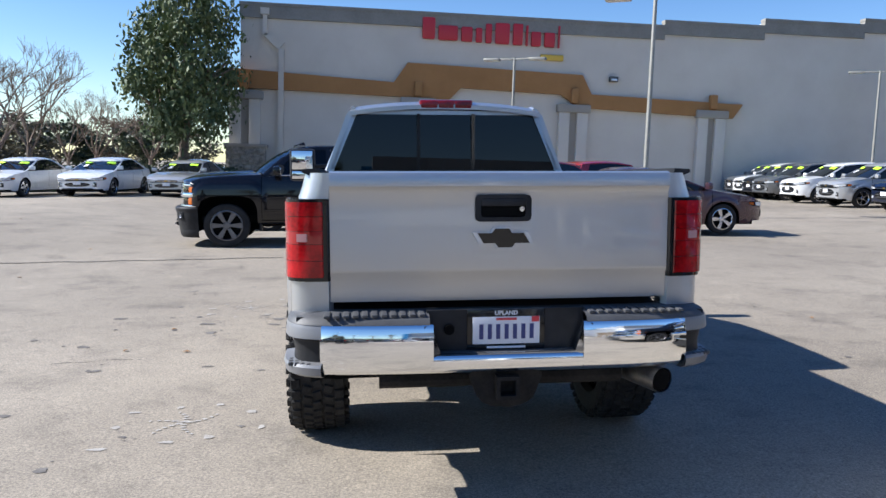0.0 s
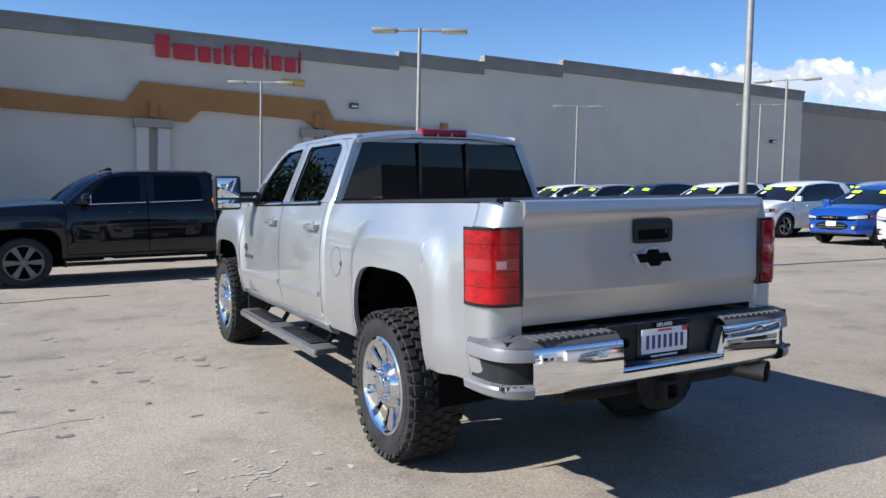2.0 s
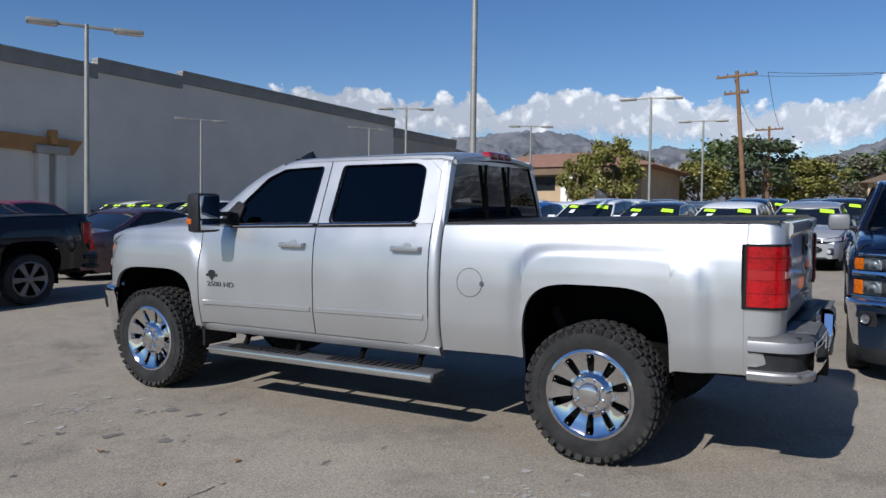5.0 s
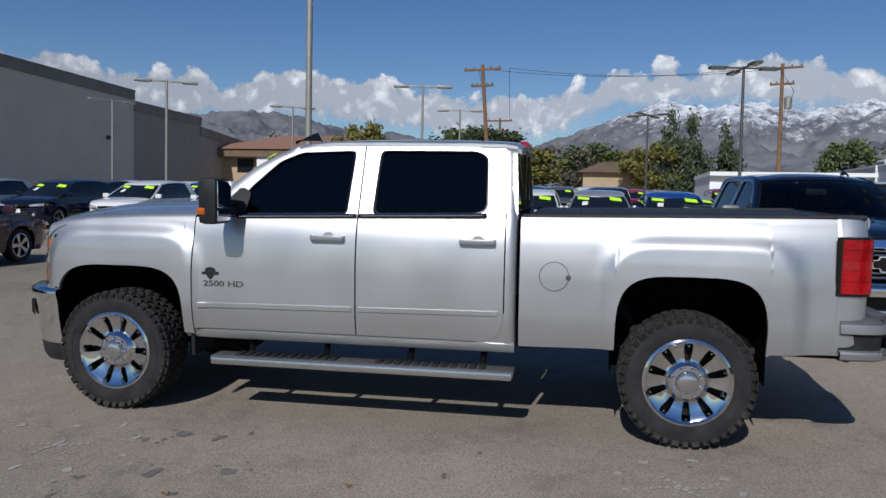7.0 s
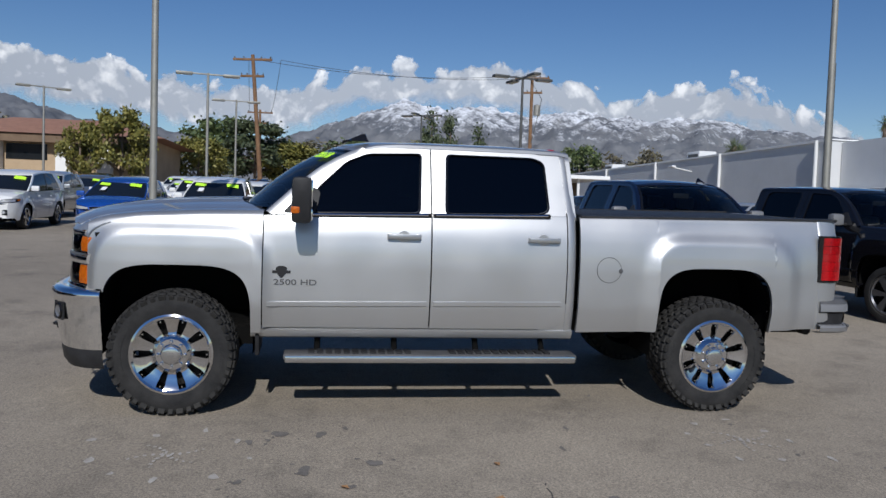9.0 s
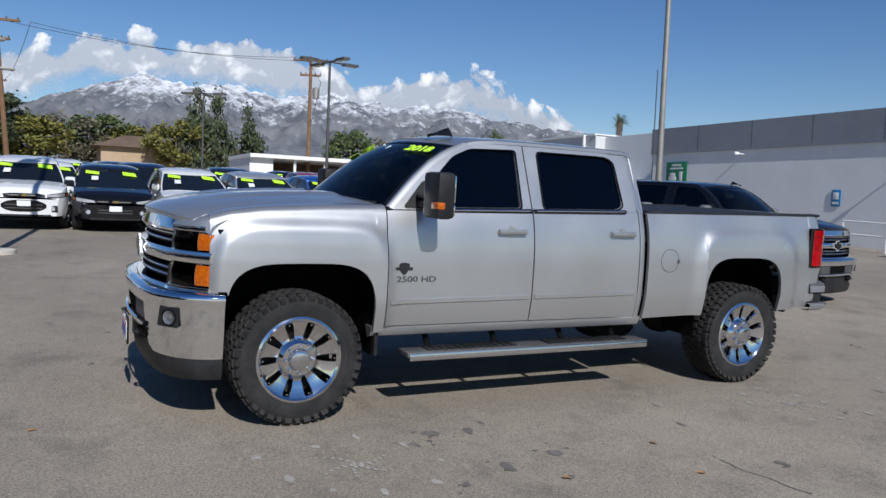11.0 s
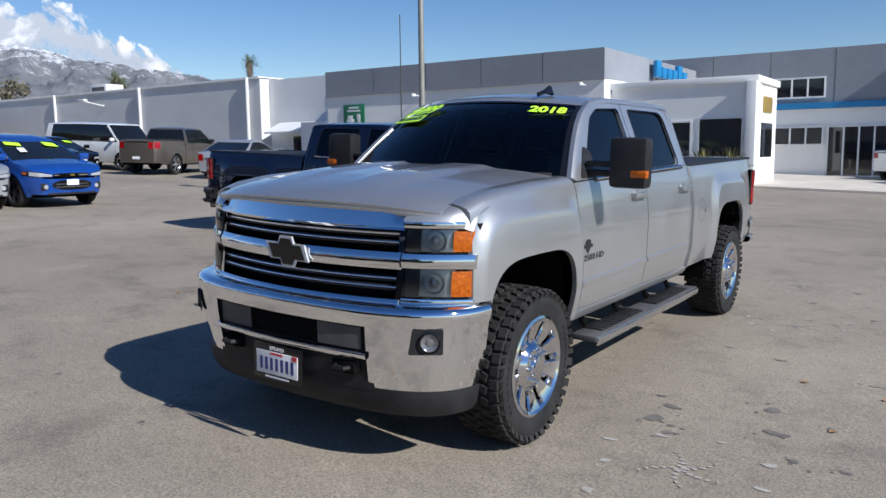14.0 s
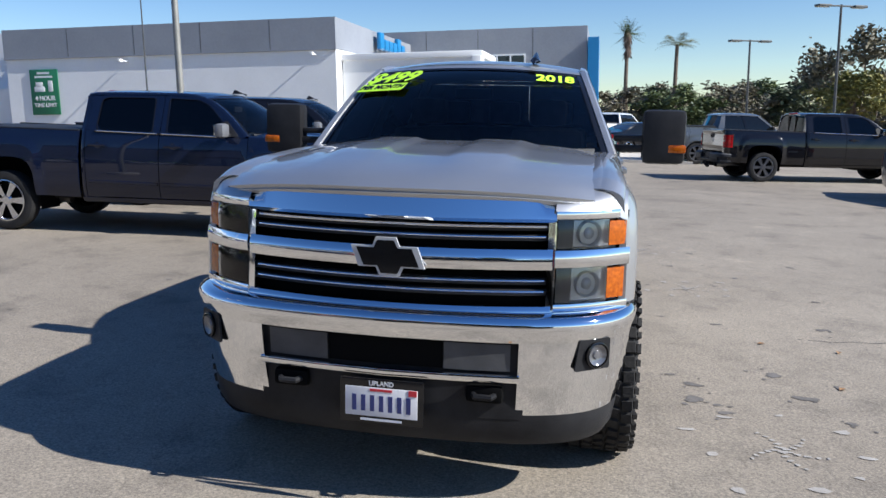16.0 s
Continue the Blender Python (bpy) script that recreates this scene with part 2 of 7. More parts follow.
def lettering(name, text, size, material, parent, m, label="", depth=0.002, bold=0.0, shear=0.0, width=1.0):
    """Raised letters as a mesh."""
    cu = bpy.data.curves.new(name, "FONT")
    cu.body, cu.size, cu.extrude, cu.offset, cu.shear = text, size, depth, bold, shear
    cu.align_x, cu.align_y = "CENTER", "CENTER"
    cu.resolution_u = 3
    tmp = bpy.data.objects.new(name, cu)
    me = bpy.data.meshes.new_from_object(tmp)
    bpy.data.objects.remove(tmp)
    me.transform(Matrix.Diagonal((width, 1, 1, 1)))
    me.materials.clear()
    me.materials.append(material)
    ob = new(name, me)
    ob.parent = parent
    ob.matrix_basis = m
    if label:
        tagged(ob, label)
    return ob


# ---------------------------------------------------------------- the silver pickup
def shell(shape, rows, off):
    """A surface and the same moved inward, closed round the border."""
    shape.grid(rows)
    o = Vector(off)
    back = [[Vector(p) + o for p in r] for r in rows]
    shape.grid(back, flip=True)
    border = [r[0] for r in rows] + list(rows[-1][1:]) + [r[-1] for r in rows[-2::-1]] + list(rows[0][-2:0:-1])
    n = len(border)
    shape.add([Vector(p) for p in border] + [Vector(p) + o for p in border], [(j, (j + 1) % n, n + (j + 1) % n, n + j) for j in range(n)])
    return shape


def arch_line(yc, zc, hw, h, n=4.0, k=28):
    out = []
    for i in range(k + 1):
        a = math.pi * i / k
        c, s_ = math.cos(a), math.sin(a)
        out.append((yc - hw * math.copysign(abs(c) ** (2 / n), c), zc + h * abs(s_) ** (2 / n)))
    return out


FRONT_Y, REAR_Y, WHEEL_R = 3.87, -0.05, 0.425
SIDE = [(0.50, 0.885), (0.58, 0.905), (0.66, 0.925), (0.75, 0.940), (0.79, 0.943), (0.92, 0.945), (1.05, 0.945), (1.16, 0.938), (1.27, 0.924), (1.35, 0.905), (1.40, 0.887), (1.46, 0.872)]


def flare(y, z, yc, hw, top, zc=0.5):
    r = (abs((y - yc) / hw) ** 6 + abs(max(z - zc, 0) / (top - zc)) ** 6) ** (1 / 6)
    return smooth01((1.03 - r) / 0.13)


def half_width(y, z):
    x = curve(SIDE, z)
    x += 0.034 * flare(y, z, 3.83, 0.60, 1.315)
    x += 0.036 * flare(y, z, -0.12, 0.61, 1.335)
    if y > 4.15:
        x -= 0.32 * (y - 4.15) ** 2
    if y < -0.6:
        x -= 0.05 * (-0.6 - y) ** 2
    return x


def belt(y):
    return 1.385 + (3.2 - y) * 0.024


def house_x(z):
    """Half width of the cab above the belt."""
    return 0.884 - (z - 1.40) * 0.42


def columns(cols, top, rows, extra=None):
    out = []
    for y, lo in cols:
        hi = top(y)
        c = [(-half_width(y, lo + (hi - lo) * i / rows), y, lo + (hi - lo) * i / rows) for i in range(rows + 1)]
        if extra:
            c += extra(y, hi)
        out.append(c)
    return out


def span(a, b, n):
    return [a + (b - a) * i / n for i in range(n + 1)]


def make_wheel(parent, at, side, dirt):
    """A chrome ten-spoke wheel with a chunky tyre; side -1 faces -x."""
    w = new("wheel")
    w.parent = parent
    w.matrix_basis = pose(*at, 0, 0, 0 if side < 0 else 180) @ pose(0, 0, 0, dirt, 0, 0)
    R, half = WHEEL_R, 0.145
    prof = [(0.10, 0.262), (0.138, 0.275), (0.150, 0.31), (0.152, 0.345), (0.146, 0.375), (0.132, 0.402), (0.118, R - 0.014)]
    full = [(-p, r) for p, r in prof] + [(0.0, R - 0.012)] + [(p, r) for p, r in prof[::-1]]
    part("tyre", Shape().lathe(full, "x", 72), RUBBER, w, "black all-terrain tyre")
    tr = Shape()
    n = 40
    for i in range(n):
        for lane, (x0, x1, sk) in enumerate([(-0.140, -0.088, 0.10), (-0.080, -0.030, -0.45), (-0.024, 0.024, 0.5), (0.030, 0.080, -0.45), (0.088, 0.140, 0.10)]):
            a = (i + (0.5 if lane % 2 else 0)) * 360 / n
            long_ = 0.052 if lane in (0, 4) else 0.044
            m = pose(0, 0, 0, a, 0, 0) @ pose((x0 + x1) / 2, 0, R - 0.010, 0, 0, math.degrees(sk) * 0.6)
            tr.box((x0 - x1) / 2, (x1 - x0) / 2, -long_ / 2, long_ / 2, -0.006, 0.010 - (0.004 if lane in (0, 4) else 0), m, 0.004)
        for s_ in (-1, 1):
            a = i * 360 / n
            m = pose(0, 0, 0, a, 0, 0) @ pose(s_ * 0.141, 0, R - 0.037, 0, -s_ * 62, 0)
            ln = 0.045 if i % 2 else 0.03
            tr.box(-0.022, 0.022, -ln / 2, ln / 2, -0.012, 0.006, m, 0.003)
    part("tread", tr, TREAD, w, merge=False)
    for s_ in range(2):
        lt = Shape()
        for i in range(9):
            m = pose(0, 0, 0, 60 + s_ * 180 + i * 7, 0, 0)
            lt.box(-0.1555, -0.150, -0.012, 0.012, 0.322, 0.345, m)
        part("sidewall_lettering", lt, RUBBER, w)
    rim = Shape().lathe([(-0.10, 0.235), (-0.135, 0.245), (-0.148, 0.262), (-0.142, 0.276), (-0.128, 0.272), (-0.09, 0.258), (0.10, 0.25)], "x", 72)
    rim.lathe([(-0.150, 0.0), (-0.150, 0.062), (-0.143, 0.068), (-0.134, 0.072), (-0.132, 0.104), (-0.120, 0.118), (-0.098, 0.138), (-0.075, 0.142)], "x", 60)
    for i in range(10):
        a = radians(i * 36 + 18)
        c, s_ = math.cos(a), math.sin(a)
        rows = []
        for r, wd, x in ((0.118, 0.028, -0.110), (0.145, 0.032, -0.104), (0.18, 0.040, -0.116), (0.215, 0.048, -0.124), (0.247, 0.062, -0.141)):
            sec = []
            for tx, dx in ((-wd, 0.060), (-wd, 0.010), (-wd * 0.86, 0.0), (0.0, 0.003), (wd * 0.86, 0.0), (wd, 0.010), (wd, 0.060)):
                sec.append((x + dx, r * c - tx * s_, r * s_ + tx * c))
            rows.append(sec)
        rim.grid(rows, cap=True)
        rim.lathe([(-0.139, 0.0), (-0.138, 0.005), (-0.128, 0.006)], "x", 8, at=(0, 0.232 * math.cos(a + 0.314), 0.232 * math.sin(a + 0.314)))
    part("rim", rim, WHEEL_CHROME, w, "polished chrome ten-spoke rim", 25)
    part("brake_disc", Shape().lathe([(-0.03, 0.0), (-0.03, 0.235), (0.0, 0.235), (0.02, 0.1), (0.02, 0.0)], "x", 40), UNDER, w)
    cap = Shape().lathe([(-0.162, 0.0), (-0.161, 0.045), (-0.157, 0.056), (-0.145, 0.060)], "x", 32)
    part("hub_cap", cap, DULL_CHROME, w)
    nuts = Shape()
    for i in range(8):
        nuts.lathe([(-0.158, 0.0), (-0.157, 0.008), (-0.150, 0.0125), (-0.125, 0.0135)], "x", 10, at=(0, 0.088 * math.cos(i * math.pi / 4), 0.088 * math.sin(i * math.pi / 4)))
    part("lug_nuts", nuts, CHROME, w)
    return w


def front_line(x):
    a = abs(x)
    return 4.72 - 0.10 * (a / 0.63) ** 2 if a <= 0.63 else 4.62 - (a - 0.63) * 0.30 - 1.2 * (a - 0.63) ** 2


def front_strip(shape, x0, x1, z0, z1, proud=0.0, thick=0.03, n=14, bulge=0.006, lean=0.10):
    """A curved bar that follows the nose."""
    rows = []
    for i in range(n + 1):
        x = x0 + (x1 - x0) * i / n
        c = []
        for j in range(5):
            z = z0 + (z1 - z0) * j / 4
            c.append((x, front_line(x) + proud - lean * (z - 0.85) + bulge * math.sin(math.pi * j / 4), z))
        rows.append(c)
    return shell(shape, rows, (0, -thick, 0))


def plan_strip(shape, plan, prof, thick=(0, 0, 0)):
    """A bumper surface: plan points (x, y) with outward normals, profile of (z, outward)."""
    rows = []
    n = len(plan)
    for i, (x, y) in enumerate(plan):
        a, b = Vector(plan[max(i - 1, 0)]), Vector(plan[min(i + 1, n - 1)])
        d = (b - a).normalized()
        nx, ny = d.y, -d.x
        rows.append([(x + nx * o, y + ny * o, z) for z, o in prof])
    return shape.grid(rows)


def densify(pts, n):
    """Points evenly along a bent line, with its bends eased."""
    pts = [Vector(p) for p in pts]
    for _ in range(2):
        q = [pts[0]]
        for a, b in zip(pts, pts[1:]):
            q += [a * 0.75 + b * 0.25, a * 0.25 + b * 0.75]
        pts = q + [pts[-1]]
    seg = [(b - a).length for a, b in zip(pts, pts[1:])]
    tot, out = sum(seg), []
    for i in range(n + 1):
        d = tot * i / n
        for (a, b), l in zip(zip(pts, pts[1:]), seg):
            if d <= l + 1e-9:
                out.append(tuple(a.lerp(b, d / l if l else 0)))
                break
            d -= l
        else:
            out.append(tuple(pts[-1]))
    return out


def bow_badge(parent, m, w, h, name="badge"):
    """A plain dark cross-bar badge with a bright rim."""
    def outline(k):
        a, b, c, d = w / 2 * k, h * 0.27 * k, w * 0.16 * k, h / 2 * k
        s_ = w * 0.05
        return [(-a, -b), (-c - s_, -b), (-c, -d), (c - s_, -d), (c, -b), (a - 2 * s_, -b), (a, b), (c + s_, b), (c, d), (-c + s_, d), (-c, b), (-a + 2 * s_, b)]
    ob = new(name)
    ob.parent = parent
    ob.matrix_basis = m
    # rim in that pale grey too, a painted stand-in for chrome gleam
    part("rim", Shape().prism(outline(1.0), lambda u, v: (u, 0, v), (0, 0.012, 0)), LAMP_RING, ob)
    part("face", Shape().prism(outline(0.85), lambda u, v: (u, 0.004, v), (0, 0.0115, 0)), GLOSS_BLACK, ob)
    return ob


def license_plate(parent, m):
    p = new("license_plate")
    p.parent = parent
    p.matrix_basis = m
    part("plate_frame", Shape().rbox(-0.172, 0.172, -0.012, 0.0, -0.092, 0.092, 0.006), GLOSS_BLACK, p)
    part("plate", Shape().rbox(-0.148, 0.148, 0.0, 0.004, -0.062, 0.058, 0.002), PLATE_WHITE, p)
    for i in range(7):
        x = -0.112 + i * 0.037
        part("number_bar", Shape().box(x - 0.009, x + 0.009, 0.004, 0.006, -0.040, 0.026), PLATE_BLUE, p)
    part("heading_bar", Shape().box(-0.045, 0.045, 0.004, 0.006, 0.043, 0.053), RED_INK, p)
    part("frame_bar", Shape().box(-0.085, 0.085, 0.0, 0.003, -0.081, -0.072), PLATE_WHITE, p)
    lettering("place_name", "UPLAND", 0.026, PLATE_WHITE, p, pose(0, 0.002, 0.0735, 90, 0, 180), "", 0.001, 0.0006)
    part("sticker", Shape().box(-0.145, -0.112, 0.004, 0.006, 0.034, 0.058), RED_INK, p)
    return p


STOCK_DROP = 0.12


def crew_truck(m, label, body, stock=False, bumper=CHROME, dark_rims=False, group=""):
    """A crew-cab pickup; stock: lower, with factory wheels and small mirrors."""
    t = thing("pickup_truck", m, label, "pickup truck", group)

    def both(name, shape, mat, label="", angle=35, parent=None):
        a = part(name, shape, mat, parent or t, label, angle)
        b = part(name, shape.flipped(), mat, parent or t, label, angle)
        return a, b

    TH = (0.028, 0, 0)
    # front fenders
    cols = [(y, 0.57) for y in span(3.287, 3.35, 2)] + [p for p in arch_line(3.845, 0.57, 0.488, 0.465)] + [(y, 0.86) for y in span(4.345, 4.425, 4)]
    cols = [(y, z if y < 4.325 else max(z, 0.86)) for y, z in cols]

    def fender_top(y):
        return curve([(3.28, 1.385), (3.7, 1.375), (4.1, 1.350), (4.3, 1.322), (4.43, 1.285)], y)

    def roll_in(y, hi):
        w = half_width(y, hi)
        return [(-w + 0.016, y, hi + 0.016), (-w + 0.042, y, hi + 0.028), (-w + 0.085, y, hi + 0.036), (-0.765 + 0.05 * max(0, y - 4.2), y, hi + 0.018)]
    both("front_fender", shell(Shape(), columns(cols, fender_top, 22, roll_in), TH), body)
    # doors
    def door_low(ya, yb, round_rear):
        ys = span(ya, yb, 26)
        c = []
        for y in ys:
            lo = 0.605
            if round_rear:
                d = max(0, 0.14 - (y - ya)) / 0.14
                lo += 0.13 * (1 - math.sqrt(max(0, 1 - d * d)))
            c.append((y, lo))
        return shell(Shape(), columns(c, lambda y: belt(y), 20), TH)

    def on_house(u, v):
        return (-house_x(v), u, v)
    A_LINE = [(3.235, 1.392), (3.03, 1.585), (2.88, 1.705), (2.74, 1.795), (2.58, 1.868)]
    f_out = A_LINE + [(2.42, 1.895), (2.118, 1.903), (2.118, belt(2.118) + 0.002)]
    f_in = rounded([(2.97, 1.412), (2.915, 1.585), (2.72, 1.775), (2.57, 1.838), (2.19, 1.853), (2.205, 1.430)], 0.035)
    front_low = door_low(2.118, 3.279, False)
    front_low.ring(f_out, f_in, on_house, (0.03, 0, 0.004))
    r_out = [(2.108, belt(2.108) + 0.002), (2.108, 1.903), (1.38, 1.898), (1.22, 1.868), (1.135, 1.80), (1.115, 1.60), (1.115, belt(1.115) + 0.002)]
    r_in = rounded([(2.0, 1.432), (1.985, 1.855), (1.34, 1.855), (1.262, 1.82), (1.245, 1.475), (1.31, 1.447)], 0.04)
    rear_low = door_low(1.115, 2.108, True)
    rear_low.ring(r_out, r_in, on_house, (0.03, 0, 0.004))
    for low, win, nm, hy, my0, my1 in ((front_low, f_in, "front_door", 2.31, 2.14, 3.25), (rear_low, r_in, "rear_door", 1.29, 1.15, 2.09)):
        for sgn in (-1, 1):
            d = part(nm, low if sgn < 0 else low.flipped(), body, t)
            g = Shape().prism(win, lambda u, v: (-house_x(v) + 0.014, u, v), (0.004, 0, 0.001))
            part("window", g if sgn < 0 else g.flipped(), FRONT_TINT if nm == "front_door" else TINT, d, "dark tinted side window")
            seal = Shape()
            cen = Vector((sum(p[0] for p in win) / len(win), sum(p[1] for p in win) / len(win)))
            grown = [tuple(cen + (Vector(p) - cen) * 1.035) for p in win]
            seal.ring(grown, win, lambda u, v: (-house_x(v) - 0.003, u, v), (0.012, 0, 0))
            part("window_seal", seal if sgn < 0 else seal.flipped(), GLOSS_BLACK, d)
            hz = 1.262
            x = half_width(hy, hz)
            hs = Shape().rbox(-x - 0.042, -x - 0.020, hy - 0.115, hy + 0.115, hz - 0.017, hz + 0.017, 0.012)
            hs.rbox(-x - 0.03, -x + 0.01, hy - 0.12, hy - 0.085, hz - 0.02, hz + 0.02, 0.008).rbox(-x - 0.03, -x + 0.01, hy + 0.085, hy + 0.12, hz - 0.02, hz + 0.02, 0.008)
            part("door_handle", hs if sgn < 0 else hs.flipped(), HANDLE_GREY if not stock else body, d)
            cup = Shape()
            cup.lathe([(-x - 0.006, 0.0), (-x - 0.005, 0.042), (-x + 0.01, 0.046)], "x", 20, at=(0, hy, hz - 0.004))
            part("handle_cup", cup if sgn < 0 else cup.flipped(), body, d)
            mo = Shape()
            rows = []
            for y in span(my0, my1, 12):
                x = half_width(y, 0.79)
                z = 0.775 + (3.2 - y) * 0.012
                rows.append([(-x + 0.004, y, z - 0.022), (-x - 0.009, y, z - 0.016), (-x - 0.011, y, z + 0.012), (-x + 0.004, y, z + 0.02)])
            mo.grid(rows, cap=True)
            part("side_moulding", mo if sgn < 0 else mo.flipped(), body, d)
            sill = Shape()
            y0, y1 = (2.12, 2.98) if nm == "front_door" else (1.24, 2.105)
            sill.grid([[(-house_x(1.40) - 0.012, y, belt(y) - 0.012), (-house_x(1.40) - 0.014, y, belt(y) + 0.008), (-house_x(1.40) + 0.006, y, belt(y) + 0.018)] for y in span(y0, y1, 6)])
            part("sill_trim", sill if sgn < 0 else sill.flipped(), GLOSS_BLACK, d)
            line = Shape().grid([[(-house_x(1.40) - 0.0155, y, belt(y) + 0.0), (-house_x(1.40) - 0.018, y, belt(y) + 0.006), (-house_x(1.40) - 0.012, y, belt(y) + 0.013)] for y in span(y0 + 0.02, y1 - 0.02, 6)])
            part("bright_strip", line if sgn < 0 else line.flipped(), CHROME, d)
    # cab rear corners, rockers
    rows = []
    for y, dx in ((1.106, 0.0), (1.085, 0.0), (1.062, 0.006), (1.045, 0.018), (1.036, 0.036)):
        c = [(-half_width(y, z) + dx, y, z) for z in span(0.56, belt(1.1), 14)]
        c += [(-house_x(z) + dx, y + (z - 1.43) * 0.06, z) for z in span(1.47, 1.86, 8)]
        c += [(-house_x(1.86) + dx + 0.02, y + 0.04, 1.893), (-house_x(1.86) + dx + 0.06, y + 0.06, 1.91)]
        rows.append(c)
    both("cab_corner", shell(Shape(), rows, TH), body)
    jamb = Shape().prism([(1.10, 1.46), (1.10, 1.905), (1.46, 1.912), (1.44, 1.882), (1.24, 1.845), (1.16, 1.77), (1.15, 1.46)], lambda u, v: (-house_x(v) + 0.007, u, v), (0.012, 0, 0))
    both("door_jamb", jamb, body)
    jamb = Shape().grid([[(-half_width(y, z) + 0.007, y, z) for z in span(0.57, 0.80, 4)] for y in span(1.10, 1.30, 4)])
    both("door_jamb", jamb, body)
    rk = Shape().grid([[(-0.895, y, 0.603), (-0.912, y, 0.592), (-0.905, y, 0.565), (-0.885, y, 0.535), (-0.84, y, 0.52), (-0.80, y, 0.60)] for y in span(1.04, 3.36, 8)], loop=True, cap=True)
    both("rocker_panel", rk, body)
    # bedsides
    cols = [(y, 0.585 + (1.0 - y) * 0.02) for y in span(1.012, 0.42, 10)]
    al = arch_line(-0.055, 0.60, 0.458, 0.485)[::-1]
    cols += [(y, z) for y, z in al]
    cols += [(y, 0.615 + (-0.53 - y) * 0.03) for y in span(-0.535, -0.905, 8)]

    def bed_top(y):
        return 1.418 + (1.0 - y) * 0.016

    def bed_roll(y, hi):
        w = half_width(y, hi)
        return [(-w + 0.006, y, hi + 0.010), (-w + 0.022, y, hi + 0.017), (-w + 0.06, y, hi + 0.018)]
    both("bedside", shell(Shape(), columns(cols, bed_top, 24, bed_roll), TH), body)
    # rear corners round the lamps
    plan = densify([(-0.765, -1.105), (-0.855, -1.100), (-0.915, -1.075), (-0.937, -1.01), (-0.9395, -0.908)], 14)
    for nm, z0, z1, mat, grow in (("corner_panel", 0.625, 0.995, body, 0), ("corner_cap", 1.352, 1.463, body, 0)):
        rows = []
        for x, y in plan:
            c = []
            for z in span(z0, z1, 8):
                k = (-half_width(-0.9, z) + 0.9395) * smooth01((-x - 0.72) / 0.2)
                c.append((x + k, y, z))
            rows.append(c)
        both(nm, shell(Shape(), rows, (0.02, 0.03, 0)), body)
    for sgn in (-1, 1):
        lamp = new("tail_lamp")
        lamp.parent = t
        case, deep = Shape(), Shape()
        m = Matrix.Diagonal((-sgn, 1, 1, 1)) if sgn > 0 else Matrix.Identity(4)
        pts = densify([(-0.768, -1.118), (-0.858, -1.116), (-0.925, -1.088), (-0.950, -1.015), (-0.950, -0.905)], 16)
        def sheet(sh, i0, i1, z0, z1, out, bul):
            rr = []
            for i in range(i0, i1 + 1):
                x, y = pts[i]
                a, b = Vector(pts[max(i - 1, 0)]), Vector(pts[min(i + 1, 16)])
                d = (b - a).normalized()
                rr.append([(x + d.y * out, y - d.x * out, z) for z in span(z0, z1, 6)])
            shell(sh, rr, (0.012, 0.016, 0))
        sheet(case, 0, 16, 0.995, 1.352, 0.0, 0)
        for z0, z1 in ((1.012, 1.084), (1.087, 1.156), (1.214, 1.275), (1.278, 1.338)):
            red = Shape()
            sheet(red, 1, 15, z0, z1, -0.006, 0)
            part("red_lens", red if sgn < 0 else red.flipped(), RED_LENS, lamp)
        sheet(deep, 1, 15, 1.158, 1.212, -0.005, 0)
        ref = Shape()
        sheet(ref, 4, 6, 1.168, 1.202, -0.009, 0)
        for nm, sh, mat in (("lamp_housing", case, GLOSS_BLACK), ("middle_lens", deep, RED_DEEP), ("reverse_lens", ref, FROST_LENS)):
            part(nm, sh if sgn < 0 else sh.flipped(), mat, lamp)
    # tailgate
    prof = [(1.468, -1.06), (1.470, -1.095), (1.463, -1.118), (1.445, -1.126), (1.405, -1.124), (1.39, -1.112), (1.375, -1.106), (1.30, -1.106), (1.15, -1.108), (1.045, -1.110), (1.028, -1.108), (1.012, -1.098), (0.95, -1.096), (0.90, -1.092), (0.893, -1.07)]
    rows = [[(x, y - 0.008 * (1 - (x / 0.76) ** 2), z) for z, y in prof] for x in span(-0.757, 0.757, 24)]
    gate = part("tailgate", shell(Shape(), rows, (0, 0.03, 0)), body, t)
    hb = Shape().ring(rounded([(-0.125, 1.25), (0.125, 1.25), (0.125, 1.368), (-0.125, 1.368)], 0.025), rounded([(-0.10, 1.268), (0.10, 1.268), (0.10, 1.352), (-0.10, 1.352)], 0.02), lambda u, v: (u, -1.126, v), (0, 0.02, 0))
    hb.rbox(-0.10, 0.10, -1.128, -1.112, 1.318, 1.352, 0.006)
    part("tailgate_handle", hb, BLACK_PLASTIC, gate)
    part("handle_recess", Shape().box(-0.11, 0.11, -1.119, -1.110, 1.26, 1.36), DARK, gate)
    part("lock", Shape().lathe([(0.0, 0.0), (0.0, 0.011), (0.01, 0.012)], "y", 16, at=(0.082, -1.1285, 1.305)), DULL_CHROME, gate)
    bow_badge(gate, pose(0, -1.118, 1.178, 0, 0, 180), 0.275, 0.098, "rear_badge")
    # bed inside: cover, rails
    cover = new("bed_cover")
    cover.parent = t
    tagged(cover, "black ribbed roll-up bed cover")
    for y in span(0.96, -1.02, 12)[:-1]:
        part("slat", Shape().rbox(-0.80, 0.80, y - 0.163, y - 0.001, 1.425, 1.452 + (1 - y) * 0.008, 0.008), BLACK_PLASTIC, cover)
